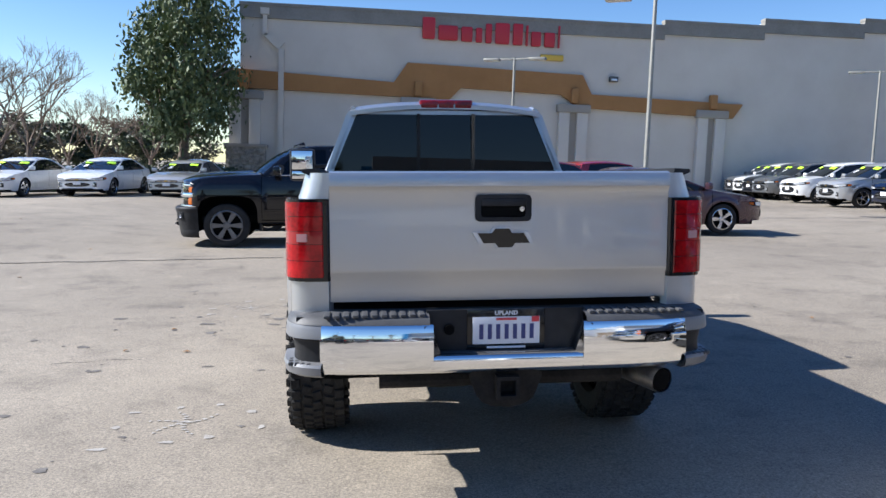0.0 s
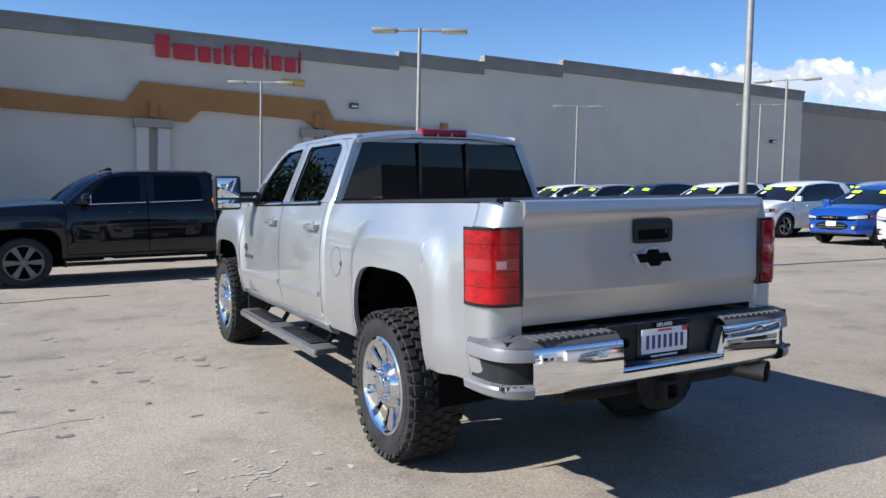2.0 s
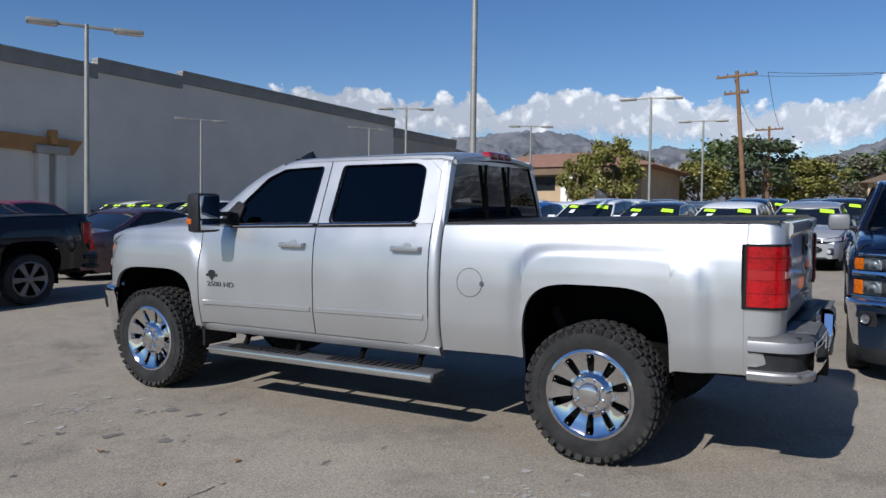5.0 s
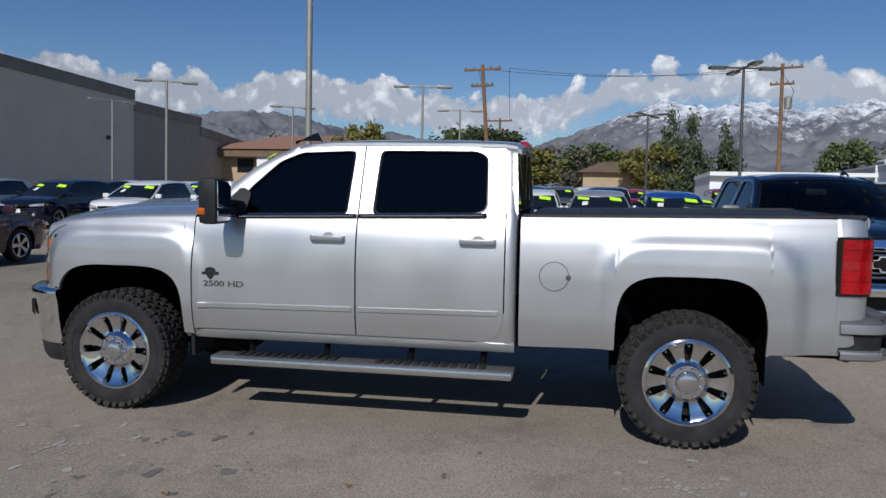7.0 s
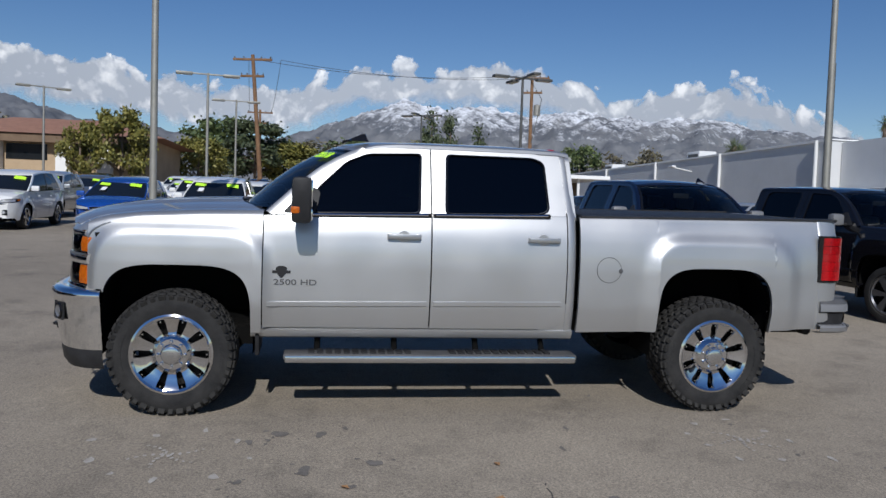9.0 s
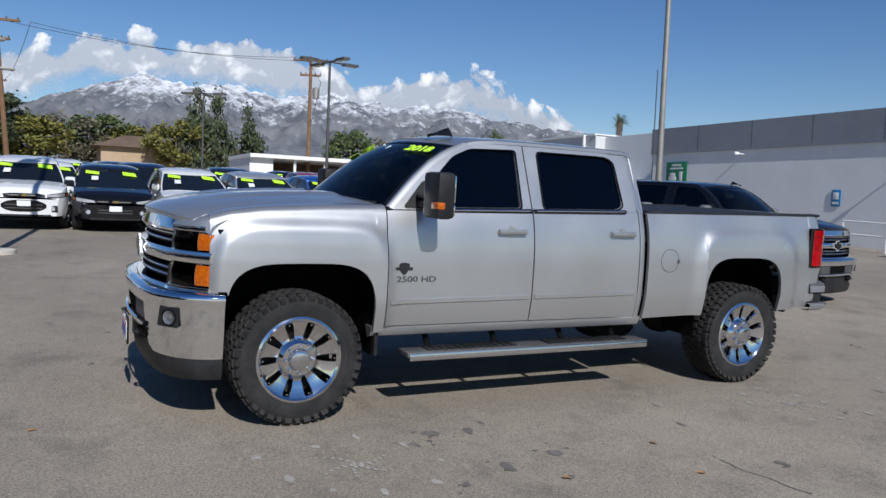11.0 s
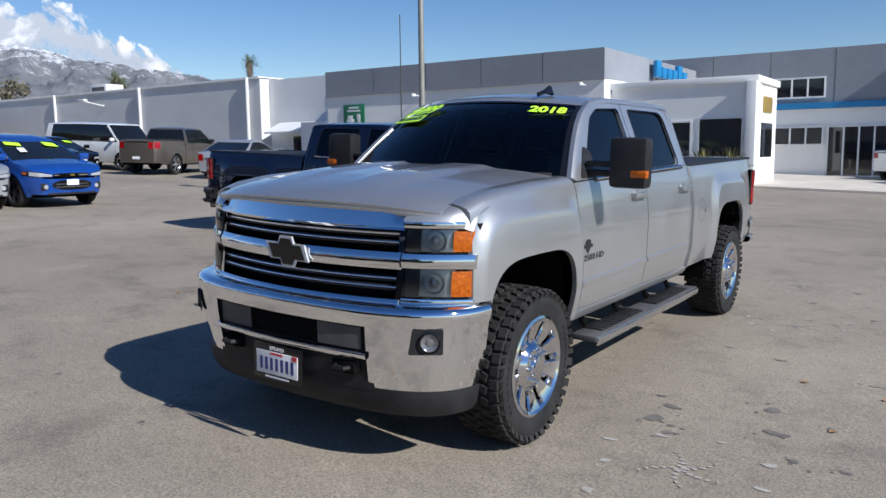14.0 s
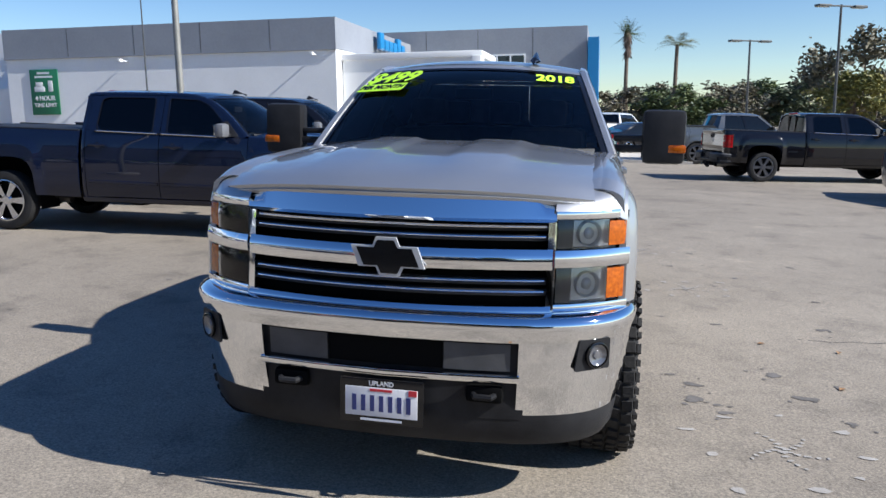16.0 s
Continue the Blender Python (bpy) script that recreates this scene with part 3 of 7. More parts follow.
    both("bed_rail", Shape().grid([[(-0.875, y, bed_top(y) + 0.014), (-0.872, y, bed_top(y) + 0.028), (-0.80, y, bed_top(y) + 0.032), (-0.79, y, bed_top(y) - 0.02)] for y in span(1.0, -1.07, 10)], cap=True), BLACK_PLASTIC)
    part("bed_floor", Shape().box(-0.48, 0.48, -1.06, 1.0, 0.80, 0.84).box(-0.80, 0.80, 0.46, 1.0, 0.80, 0.838).box(-0.80, 0.80, -1.06, -0.56, 0.80, 0.838).box(-0.80, 0.80, 0.97, 1.0, 0.84, 1.40), UNDER, t)
    # hood
    def hood_pt(u, v):
        a = abs(u)
        yr = 3.30 + 0.24 * (1 - u * u)
        yf = front_line(0.80 * a) - 0.028
        y = yr + (yf - yr) * v
        hw = 0.766 + 0.018 * v ** 3
        z = curve([(0, 1.418), (0.3, 1.408), (0.6, 1.385), (0.8, 1.355), (0.93, 1.322), (1.0, 1.282)], v)
        z += 0.050 * (1 - a ** 3) * (1 - 0.25 * v)
        z += 0.016 * smooth01((0.60 - a) / 0.10) * smooth01((0.98 - v) / 0.5)
        z -= 0.014 * smooth01((0.24 - a) / 0.08) * smooth01((0.95 - v) / 0.5)
        return (u * hw, y, z)
    rows = [[hood_pt(u, v) for u in span(-1, 1, 44)] for v in span(0, 1, 22)]
    rows = [[(r[0][0] * 1.002, r[0][1], r[0][2] - 0.02 - 0.05 * (1 - i / 22))] + r + [(r[-1][0] * 1.002, r[-1][1], r[-1][2] - 0.02 - 0.05 * (1 - i / 22))] for i, r in enumerate(rows)]
    rows.append([(x, y - 0.01, z - 0.016) for x, y, z in rows[-1]])
    part("hood", shell(Shape(), rows, (0, 0, -0.02)), body, t)
    part("cowl", Shape().grid([[(u * 0.76, 3.27 + 0.27 * (1 - u * u) + d, z) for u in span(-1, 1, 16)] for d, z in ((-0.03, 1.425), (0.03, 1.438), (0.06, 1.40))]), BLACK_PLASTIC, t)
    # roof
    def roof_pt(u, v):
        ys = 1.035 + (2.585 - 1.035) * v
        y = ys + 0.20 * (1 - u * u) * smooth01((v - 0.6) / 0.4) - 0.015 * (1 - u * u) * smooth01((0.3 - v) / 0.3)
        z = curve([(0, 1.872), (0.03, 1.895), (0.1, 1.908), (0.3, 1.916), (0.7, 1.914), (0.88, 1.900), (1.0, 1.868)], v)
        return (u * 0.672, y, z + 0.05 * (1 - abs(u) ** 2.4))
    rows = [[roof_pt(u, v) for u in span(-1, 1, 28)] for v in span(0, 1, 24)]
    part("roof", shell(Shape(), rows, (0, 0, -0.03)), body, t)
    both("roof_rail", Shape().grid([[(-house_x(1.9) - 0.008, y, 1.893 + dz), (-0.668, y, 1.916 + dz), (-0.64, y, 1.928 + dz), (-0.62, y, 1.90 + dz)] for y, dz in ((1.06, -0.02), (1.15, -0.006), (1.4, 0), (2.0, 0.002), (2.35, -0.002), (2.5, -0.014), (2.585, -0.034))], cap=True), body)
    fin = Shape().grid([[(-0.36 + s_ * w, y, 1.945 + h_ * k) for s_, k in ((-1, 0), (-0.4, 0.8), (0, 1), (0.4, 0.8), (1, 0))] for y, w, h_ in ((2.75, 0.014, -0.03), (2.68, 0.030, 0.020), (2.61, 0.032, 0.052), (2.575, 0.028, 0.060), (2.55, 0.022, -0.01))])
    part("antenna_fin", fin, GLOSS_BLACK, t)
    # windshield and front pillars
    def a_pt(v):
        y = curve([(i / 4, A_LINE[i][0]) for i in range(5)], v)
        z = curve([(i / 4, A_LINE[i][1]) for i in range(5)], v)
        return y, z
    def ws_pt(u, v):
        y, z = a_pt(v)
        x = (house_x(z) - 0.055) * u
        k = 1 - u * u
        return (x, y + 0.035 + k * (0.25 - 0.08 * v), z + 0.006 + k * (0.012 + 0.018 * v) + 0.01 * math.sin(math.pi * v))
    rows = [[ws_pt(u, v) for u in span(-1, 1, 24)] for v in span(0, 0.925, 12)]
    ws = part("windshield", Shape().grid(rows), WINDSHIELD, t, "windshield with lime price lettering" if not stock else "")
    fr = Shape().grid([[Vector(ws_pt(u, v)) + Vector((0, 0.003, 0.004)) for u in span(-1, 1, 24)] for v in (0.895, 0.925)])
    for s_ in (-1, 1):
        fr.grid([[Vector(ws_pt(s_ * u, v)) + Vector((0, 0.003, 0.004)) for v in span(0, 0.925, 12)] for u in (0.965, 1.0)])
    part("roof_header", Shape().grid([[Vector(ws_pt(u, v)) + Vector((0, o, 0.006)) for u in span(-1, 1, 24)] for v, o in ((0.92, -0.02), (0.925, 0.004), (0.96, 0.006), (1.0, 0.0), (1.03, -0.03))]), body, t)
    part("black_border", fr, GLOSS_BLACK, ws)
    rows = []
    for v in span(0, 1, 10):
        y, z = a_pt(v)
        w = Vector(ws_pt(-1, v))
        d = Vector((-house_x(z) - 0.001, y, z))
        mid = (w + d) / 2 + Vector((-0.008, 0.02, 0.016))
        rows.append([d + Vector((0.02, -0.02, -0.01)), d, d.lerp(mid, 0.6) + Vector((-0.004, 0.004, 0.004)), mid, w + Vector((-0.008, 0.004, 0.008)), w + Vector((0.012, -0.02, -0.02))])
    both("front_pillar", Shape().grid(rows, cap=True), body)
    # letters on the windshield
    def on_ws(u, v):
        p = Vector(ws_pt(u, v))
        du = (Vector(ws_pt(u + 0.02, v)) - Vector(ws_pt(u - 0.02, v))).normalized()
        dv = (Vector(ws_pt(u, v + 0.02)) - Vector(ws_pt(u, v - 0.02))).normalized()
        n = dv.cross(du).normalized()
        if n.y < 0:
            n = -n
        x = -du
        y = n.cross(x)
        m = Matrix((x, y, n)).transposed().to_4x4()
        m.translation = p + n * 0.018
        return m
    if not stock:
        lettering("year_letters", "2018", 0.105, LIME, ws, on_ws(-0.74, 0.72), "lime year lettering", 0.001, 0.004, 0.2, 1.15)
        lettering("price_letters", "$499", 0.17, LIME, ws, on_ws(0.72, 0.71), "lime price lettering", 0.001, 0.005, 0.2, 1.05)
        card = Shape().box(-0.175, 0.175, -0.042, 0.042, -0.001, 0.001)
        cd = part("price_strip", card, LIME, ws)
        cd.matrix_basis = on_ws(0.76, 0.54)
        lettering("price_strip_letters", "PER MONTH", 0.06, GLOSS_BLACK, ws, on_ws(0.76, 0.54) @ pose(0, 0, 0.003), "", 0.0005, 0.002, 0.2)
    for s_ in (0.1, -0.62):
        pa = [Vector(ws_pt(s_, 0.02)) + Vector((0, 0.02, 0.012)), Vector(ws_pt(s_ + 0.25, 0.05)) + Vector((0, 0.012, 0.012)), Vector(ws_pt(s_ + 0.52, 0.03)) + Vector((0, 0.012, 0.012))]
        part("wiper", Shape().tube(pa, 0.009, 6), BLACK_PLASTIC, t)
    # back of the cab
    def on_back(u, v):
        return (u, 1.036 + (v - 1.43) * 0.06, v)
    outer = rounded([(-0.868, 1.40), (0.868, 1.40), (0.69, 1.885), (-0.69, 1.885)], 0.05)
    inner = rounded([(-0.80, 1.455), (0.80, 1.455), (0.66, 1.855), (-0.66, 1.855)], 0.04)
    part("cab_back", Shape().ring(outer, inner, on_back, (0, 0.03, 0)), body, t)
    rw = new("rear_window")
    rw.parent = t
    for x0, x1, w0, w1 in ((-0.80, -0.205, -0.66, -0.195), (-0.185, 0.185, -0.18, 0.18), (0.205, 0.80, 0.195, 0.66)):
        part("pane", Shape().prism([(x0, 1.457), (x1, 1.457), (w1, 1.853), (w0, 1.853)], lambda u, v: (u, 1.048 + (v - 1.43) * 0.06, v), (0, 0.004, 0)), TINT, rw, "dark tinted rear pane")
    for x in (-0.195, 0.195):
        part("window_bar", Shape().box(x - 0.011, x + 0.011, 1.036, 1.056, 1.45, 1.86), GLOSS_BLACK, rw)
    part("sill_bar", Shape().box(-0.8, 0.8, 1.034, 1.05, 1.445, 1.462), GLOSS_BLACK, rw)
    hl = new("high_brake_lamp")
    hl.parent = t
    part("lamp_body", Shape().rbox(-0.19, 0.19, 1.025, 1.09, 1.888, 1.958, 0.015), RED_DEEP, hl)
    for x0 in (-0.18, 0.06):
        part("red_lens", Shape().rbox(x0, x0 + 0.12, 1.018, 1.04, 1.898, 1.945, 0.008), RED_LENS, hl)
    part("cargo_lens", Shape().rbox(-0.055, 0.055, 1.018, 1.04, 1.898, 1.945, 0.008), RED_LENS, hl)
    # nose
    grille = new("grille")
    grille.parent = t
    part("backing", front_strip(Shape(), -0.66, 0.66, 0.80, 1.27, -0.07, 0.02, 16, 0.0), DARK, grille)
    part("top_chrome", Shape().grid([[(x, front_line(x) + o - 0.035, z) for z, o in ((1.195, -0.03), (1.198, 0.012), (1.212, 0.022), (1.225, 0.018), (1.292 - 0.035 * smooth01((abs(x) - 0.52) / 0.12), -0.006), (1.298 - 0.035 * smooth01((abs(x) - 0.52) / 0.12), -0.06))] for x in span(-0.645, 0.645, 30)]), CHROME, grille, "wide chrome upper trim", 50)
    part("middle_chrome", front_strip(Shape(), -0.635, 0.635, 1.012, 1.092, 0.012, 0.05, 22, 0.014), CHROME, grille)
    part("lower_chrome", front_strip(Shape(), -0.635, 0.635, 0.822, 0.868, 0.012, 0.06, 22, 0.012), CHROME, grille)
    both("side_chrome", front_strip(Shape(), -0.645, -0.615, 0.83, 1.24, 0.006, 0.05, 3, 0.0), CHROME, parent=grille)
    for z in (1.178, 1.138, 0.965, 0.922):
        part("slat", front_strip(Shape(), -0.615, 0.615, z - 0.016, z + 0.008, -0.018, 0.03, 18, 0.004), BLACK_PLASTIC, grille)
        part("bright_line", front_strip(Shape(), -0.605, 0.605, z - 0.004, z + 0.004, -0.011, 0.008, 18, 0.002), CHROME, grille)
    bow_badge(grille, pose(0, 4.724, 1.052, 0, 0, 0), 0.30, 0.155, "front_badge")
    for sgn in (-1, 1):
        hl = new("headlamp")
        hl.parent = t
        def strip(x0, x1, z0, z1, proud, thick=0.03, n=8, bulge=0.003):
            s_ = front_strip(Shape(), -x1, -x0, z0, z1, proud, thick, n, bulge, 0.06)
            return s_ if sgn < 0 else s_.flipped()
        part("housing", strip(0.645, 0.925, 0.862, 1.235, -0.035, 0.05, 10, 0), GLOSS_BLACK, hl)
        def brow_pt(x, k):
            z = curve([(0, 1.350), (0.4, 1.330), (0.75, 1.300), (0.92, 1.274), (1.0, 1.243)], k) - 0.045 * smooth01((x - 0.83) / 0.095)
            return (-x, 4.28 + (front_line(x) - 0.014 - 4.28) * k, z)
        cap = Shape().grid([[brow_pt(x, 1 - k) for k in (0, 0.05, 0.12, 0.25, 0.4, 0.6, 0.8, 1.0)] for x in span(0.640, 0.918, 12)])
        part("lamp_brow", cap if sgn < 0 else cap.flipped(), body, hl)
        part("upper_trim", strip(0.645, 0.888, 1.212, 1.246, 0.006, 0.06, 10), CHROME, hl)
        part("middle_trim", strip(0.645, 0.934, 1.022, 1.090, 0.012, 0.06, 10, 0.010), CHROME, hl)
        part("lower_trim", strip(0.645, 0.932, 0.848, 0.876, 0.010, 0.06, 10), CHROME, hl)
        for z0, z1 in ((1.095, 1.208), (0.880, 1.018)):
            zm = (z0 + z1) / 2
            part("amber_lens", strip(0.848, 0.915, z0 + 0.008, z1 - 0.008, 0.000, 0.03, 6, 0.006), AMBER, hl, "amber turn lens")
            part("dark_reflector", strip(0.650, 0.706, z0, z1, -0.012, 0.02, 4), GREY_PLASTIC, hl)
            part("reflector_bowl", strip(0.708, 0.846, z0 + 0.004, z1 - 0.004, -0.026, 0.01, 5), REFLECTOR, hl)
            turned = pose(sgn * 0.775, front_line(0.775) - 0.06 * (zm - 0.85) - 0.006, zm, 0, 0, -31 * sgn)
            part("lamp_ring", Shape().lathe([(-0.012, 0.044), (0.0, 0.048), (0.003, 0.053), (-0.04, 0.056)], "y", 28), LAMP_RING, hl).matrix_basis = turned
            part("bulb_lens", Shape().lathe([(-0.004, 0.0), (-0.006, 0.012), (-0.012, 0.023), (-0.026, 0.030), (-0.030, 0.034), (-0.012, 0.045)], "y", 24), REFLECTOR, hl).matrix_basis = turned
            part("clear_cover", strip(0.650, 0.846, z0, z1, 0.003, 0.004, 8, 0.006), CLEAR, hl)
    # front bumper
    fb = new("front_bumper")
    fb.parent = t
    plan = densify([(0.0, 4.800), (0.35, 4.785), (0.62, 4.745), (0.80, 4.665), (0.915, 4.545), (0.962, 4.42), (0.968, 4.335)], 30)
    full_plan = [(-x, y) for x, y in plan[::-1]] + plan[1:]

    def cut(x0, x1):
        inner_ = [p for p in full_plan if x0 < p[0] < x1]
        ya = curve(full_plan, x0) if x0 > full_plan[0][0] else None
        yb = curve(full_plan, x1) if x1 < full_plan[-1][0] else None
        return ([(x0, ya)] if ya is not None else []) + inner_ + ([(x1, yb)] if yb is not None else [])
    top = Shape()
    plan_strip(top, full_plan, [(0.838, 0.16), (0.852, 0.055), (0.848, 0.02), (0.835, -0.004), (0.815, -0.012), (0.79, -0.008), (0.745, 0.006)][::1])
    plan_strip(top, cut(-0.535, 0.535), [(0.615, 0.014), (0.612, 0.004), (0.600, 0.0), (0.585, 0.006), (0.578, 0.02)])
    for a, b in ((-2, -0.53), (0.53, 2)):
        plan_strip(top, cut(a, b), [(0.748, 0.006), (0.68, 0.012), (0.60, 0.022), (0.52, 0.036), (0.435, 0.054), (0.425, 0.09)])
    part("bumper_face", top, bumper, fb, "bright front bumper face" if bumper is CHROME else "", 50)
    back = Shape()
    plan_strip(back, cut(-0.56, 0.56), [(0.76, 0.03), (0.57, 0.045), (0.42, 0.05)])
    part("lower_panel", back, BLACK_PLASTIC, fb)
    for a, b in ((-0.50, -0.24), (0.24, 0.50)):
        part("intake_cover", plan_strip(Shape(), cut(a, b), [(0.735, 0.02), (0.625, 0.026)]), GREY_PLASTIC, fb)
    part("intake", plan_strip(Shape(), cut(-0.235, 0.235), [(0.735, 0.026), (0.625, 0.034)]), DARK, fb)
    sk = Shape()
    plan_strip(sk, full_plan, [(0.50, 0.06), (0.42, 0.052), (0.34, 0.065), (0.30, 0.09)])
    part("air_dam", sk, BLACK_PLASTIC, fb)
    for sgn in (-1, 1):
        fg = new("fog_lamp")
        fg.parent = fb
        i = min(range(len(plan)), key=lambda k: abs(plan[k][0] - 0.825))
        x, y = plan[i]
        ang = math.degrees(math.atan2(plan[i + 1][1] - plan[i - 1][1], plan[i + 1][0] - plan[i - 1][0]))
        fg.matrix_basis = pose(sgn * x, y, 0.69, 0, 0, ang * (1 if sgn > 0 else -1))
        part("bezel", Shape().prism(rounded([(-0.085, -0.06), (0.08, -0.06), (0.08, 0.065), (-0.065, 0.065)] if sgn > 0 else [(-0.08, -0.06), (0.085, -0.06), (0.065, 0.065), (-0.08, 0.065)], 0.012), lambda u, v: (u, -0.012, v), (0, 0.008, 0)), BLACK_PLASTIC, fg)
        part("lamp_glass", Shape().lathe([(0.004, 0.0), (0.002, 0.014), (-0.004, 0.018), (-0.002, 0.030), (0.008, 0.042), (-0.012, 0.046)], "y", 24, at=(sgn * 0.015, 0, 0)), FOG_GLASS, fg)
        part("trim_ring", Shape().lathe([(0.0, 0.046), (0.010, 0.048), (0.008, 0.054), (-0.01, 0.055)], "y", 24, at=(sgn * 0.015, 0, 0)), GLOSS_BLACK, fg)
        hk = Shape().rbox(sgn * 0.40 - 0.075, sgn * 0.40 + 0.075, 4.69, 4.765, 0.495, 0.565, 0.02)
        part("tow_hook_recess", hk, DARK, fb)
        part("tow_hook", Shape().tube([(sgn * 0.40 - 0.05, 4.74, 0.53), (sgn * 0.40 - 0.03, 4.79, 0.53), (sgn * 0.40 + 0.03, 4.79, 0.53), (sgn * 0.40 + 0.05, 4.74, 0.53)], 0.013, 8), BLACK_PLASTIC, fb)
    if not stock:
        license_plate(fb, pose(0, 4.812, 0.482, 0, 0, 0))
    # rear bumper
    rb = new("rear_bumper")
    rb.parent = t
    plan = densify([(0.0, -1.285), (0.5, -1.283), (0.76, -1.262), (0.90, -1.215), (0.952, -1.12), (0.955, -0.93)], 26)
    rfull = [(-x, y) for x, y in plan[::-1]] + plan[1:]
    rfull = rfull[::-1]

    def rcut(x0, x1):
        pts_ = rfull[::-1]
        inner_ = [p for p in pts_ if x0 < p[0] < x1]
        head = [(x0, curve(pts_, x0))] if x0 > pts_[0][0] else []
        tail = [(x1, curve(pts_, x1))] if x1 < pts_[-1][0] else []
        return head + inner_ + tail
    ch = Shape()
    for a, b in ((-0.80, -0.325), (0.325, 0.80)):
        plan_strip(ch, rcut(a, b), [(0.83, -0.03), (0.828, -0.008), (0.81, 0.0), (0.70, 0.004), (0.64, -0.004), (0.615, -0.022), (0.61, -0.06)])
    plan_strip(ch, rcut(-0.33, 0.33), [(0.695, -0.04), (0.692, -0.008), (0.68, 0.0), (0.64, -0.004), (0.615, -0.022), (0.61, -0.06)])
    for s_ in (-1, 1):
        q = [(s_ * 0.33, -1.282, 0.69), (s_ * 0.29, -1.27, 0.69), (s_ * 0.335, -1.27, 0.83), (s_ * 0.365, -1.282, 0.82)]
        ch.add(q + [Vector(p) + Vector((0, 0.05, 0)) for p in q], [(0, 1, 2, 3), (1, 5, 6, 2), (0, 3, 7, 4), (4, 7, 6, 5)])
    part("bumper_face", ch, bumper, rb, "bright rear bumper face" if bumper is CHROME else "", 50)
    for a, b in ((-2, -0.34), (0.34, 2)):
        part("step_pad", plan_strip(Shape(), rcut(a, b), [(0.828, -0.004), (0.848, -0.016), (0.862, -0.04), (0.864, -0.20)]), GREY_PLASTIC, rb)
    for s_ in ((-1, 1) if not stock else ()):
        for i in range(11):
            x = s_ * (0.37 + i * 0.04)
            part("step_rib", Shape().rbox(x - 0.013, x + 0.013, -1.255, -1.15, 0.858, 0.870, 0.004), GREY_PLASTIC, rb)
    part("plate_recess", Shape().box(-0.345, 0.345, -1.20, -1.14, 0.60, 0.875).box(-0.90, 0.90, -1.19, -1.02, 0.80, 0.855), BLACK_PLASTIC, rb)
    part("lower_step", Shape().grid([[(x, -1.275, 0.693), (x, -1.20, 0.697)] for x in span(-0.30, 0.30, 6)]), GREY_PLASTIC, rb)
    part("socket", Shape().lathe([(0.0, 0.0), (-0.01, 0.022), (0.02, 0.026)], "y", 18, at=(-0.25, -1.205, 0.79)), DARK, rb)
    if not stock:
        license_plate(rb, pose(0, -1.206, 0.785, 0, 0, 180))
    for s_ in (-1, 1):
        cs = new("corner_step")
        cs.parent = rb
        blk = Shape()
        plan_strip(blk, rcut(*sorted((s_ * 0.795, s_ * 2))), [(0.765, -0.012), (0.755, -0.024), (0.70, -0.034), (0.662, -0.03)])
        part("recess", blk, BLACK_PLASTIC, cs)
        lip = plan_strip(Shape(), rcut(*sorted((s_ * 0.795, s_ * 2))), [(0.832, -0.03), (0.829, -0.008), (0.812, 0.0), (0.770, 0.003), (0.762, -0.02)])
        plan_strip(lip, rcut(*sorted((s_ * 0.795, s_ * 2))), [(0.664, -0.03), (0.660, 0.008), (0.648, 0.014), (0.615, 0.008), (0.60, -0.02), (0.598, -0.10)])
        part("surround", lip, SATIN_GREY if not stock else BLACK_PLASTIC, cs, "satin grey bumper corner")
        tr = Shape()
        for i in range(4):
            for j in range(3):
                tr.rbox(s_ * (0.85 + i * 0.026) - 0.009, s_ * (0.85 + i * 0.026) + 0.009, -1.235 + j * 0.035 + i * 0.012, -1.215 + j * 0.035 + i * 0.012, 0.648, 0.664, 0.004)
        part("tread_studs", tr, GREY_PLASTIC, cs)
    # hitch, exhaust, chassis
    hi = new("tow_hitch")
    hi.parent = t
    part("receiver", Shape().ring([(-0.05, 0.49), (0.05, 0.49), (0.05, 0.59), (-0.05, 0.59)], [(-0.034, 0.506), (0.034, 0.506), (0.034, 0.574), (-0.034, 0.574)], lambda u, v: (u, -1.27, v), (0, 0.3, 0)), UNDER, hi)
    part("bracket", Shape().prism(rounded([(-0.17, 0.60), (0.17, 0.60), (0.12, 0.47), (0.05, 0.44), (-0.05, 0.44), (-0.12, 0.47)], 0.03), lambda u, v: (u, -1.21, v), (0, 0.02, 0)), UNDER, hi)
    part("cross_tube", Shape().tube([(-0.55, -1.10, 0.55), (0.55, -1.10, 0.55)], 0.04, 10), UNDER, hi)
    ex = new("exhaust")
    ex.parent = t
    part("pipe", Shape().tube([(0.42, 0.55, 0.50), (0.44, -0.45, 0.56), (0.50, -0.75, 0.57), (0.70, -1.24, 0.545)], 0.058, 16, False), STEEL, ex)
    part("bore", Shape().tube([(0.52, -0.80, 0.567), (0.698, -1.235, 0.545)], 0.050, 16), DARK, ex)
    ch = Shape()
    for s_ in (-1, 1):
        ch.rbox(s_ * 0.46 - 0.04, s_ * 0.46 + 0.04, -1.1, 4.5, 0.52, 0.68, 0.01)
    for y in (-0.9, 0.6, 1.6, 2.6, 3.3, 4.3):
        ch.box(-0.46, 0.46, y - 0.05, y + 0.05, 0.54, 0.64)
    ch.rbox(-0.80, 0.80, 1.1, 3.3, 0.56, 0.62, 0.02)
    ch.rbox(-0.36, 0.36, 2.7, 4.4, 0.44, 0.9, 0.06)
    ch.rbox(-0.40, -0.12, 0.9, 2.6, 0.46, 0.6, 0.04)
    part("chassis", ch, UNDER, t)
    axle_z = WHEEL_R if not stock else 0.39 + STOCK_DROP
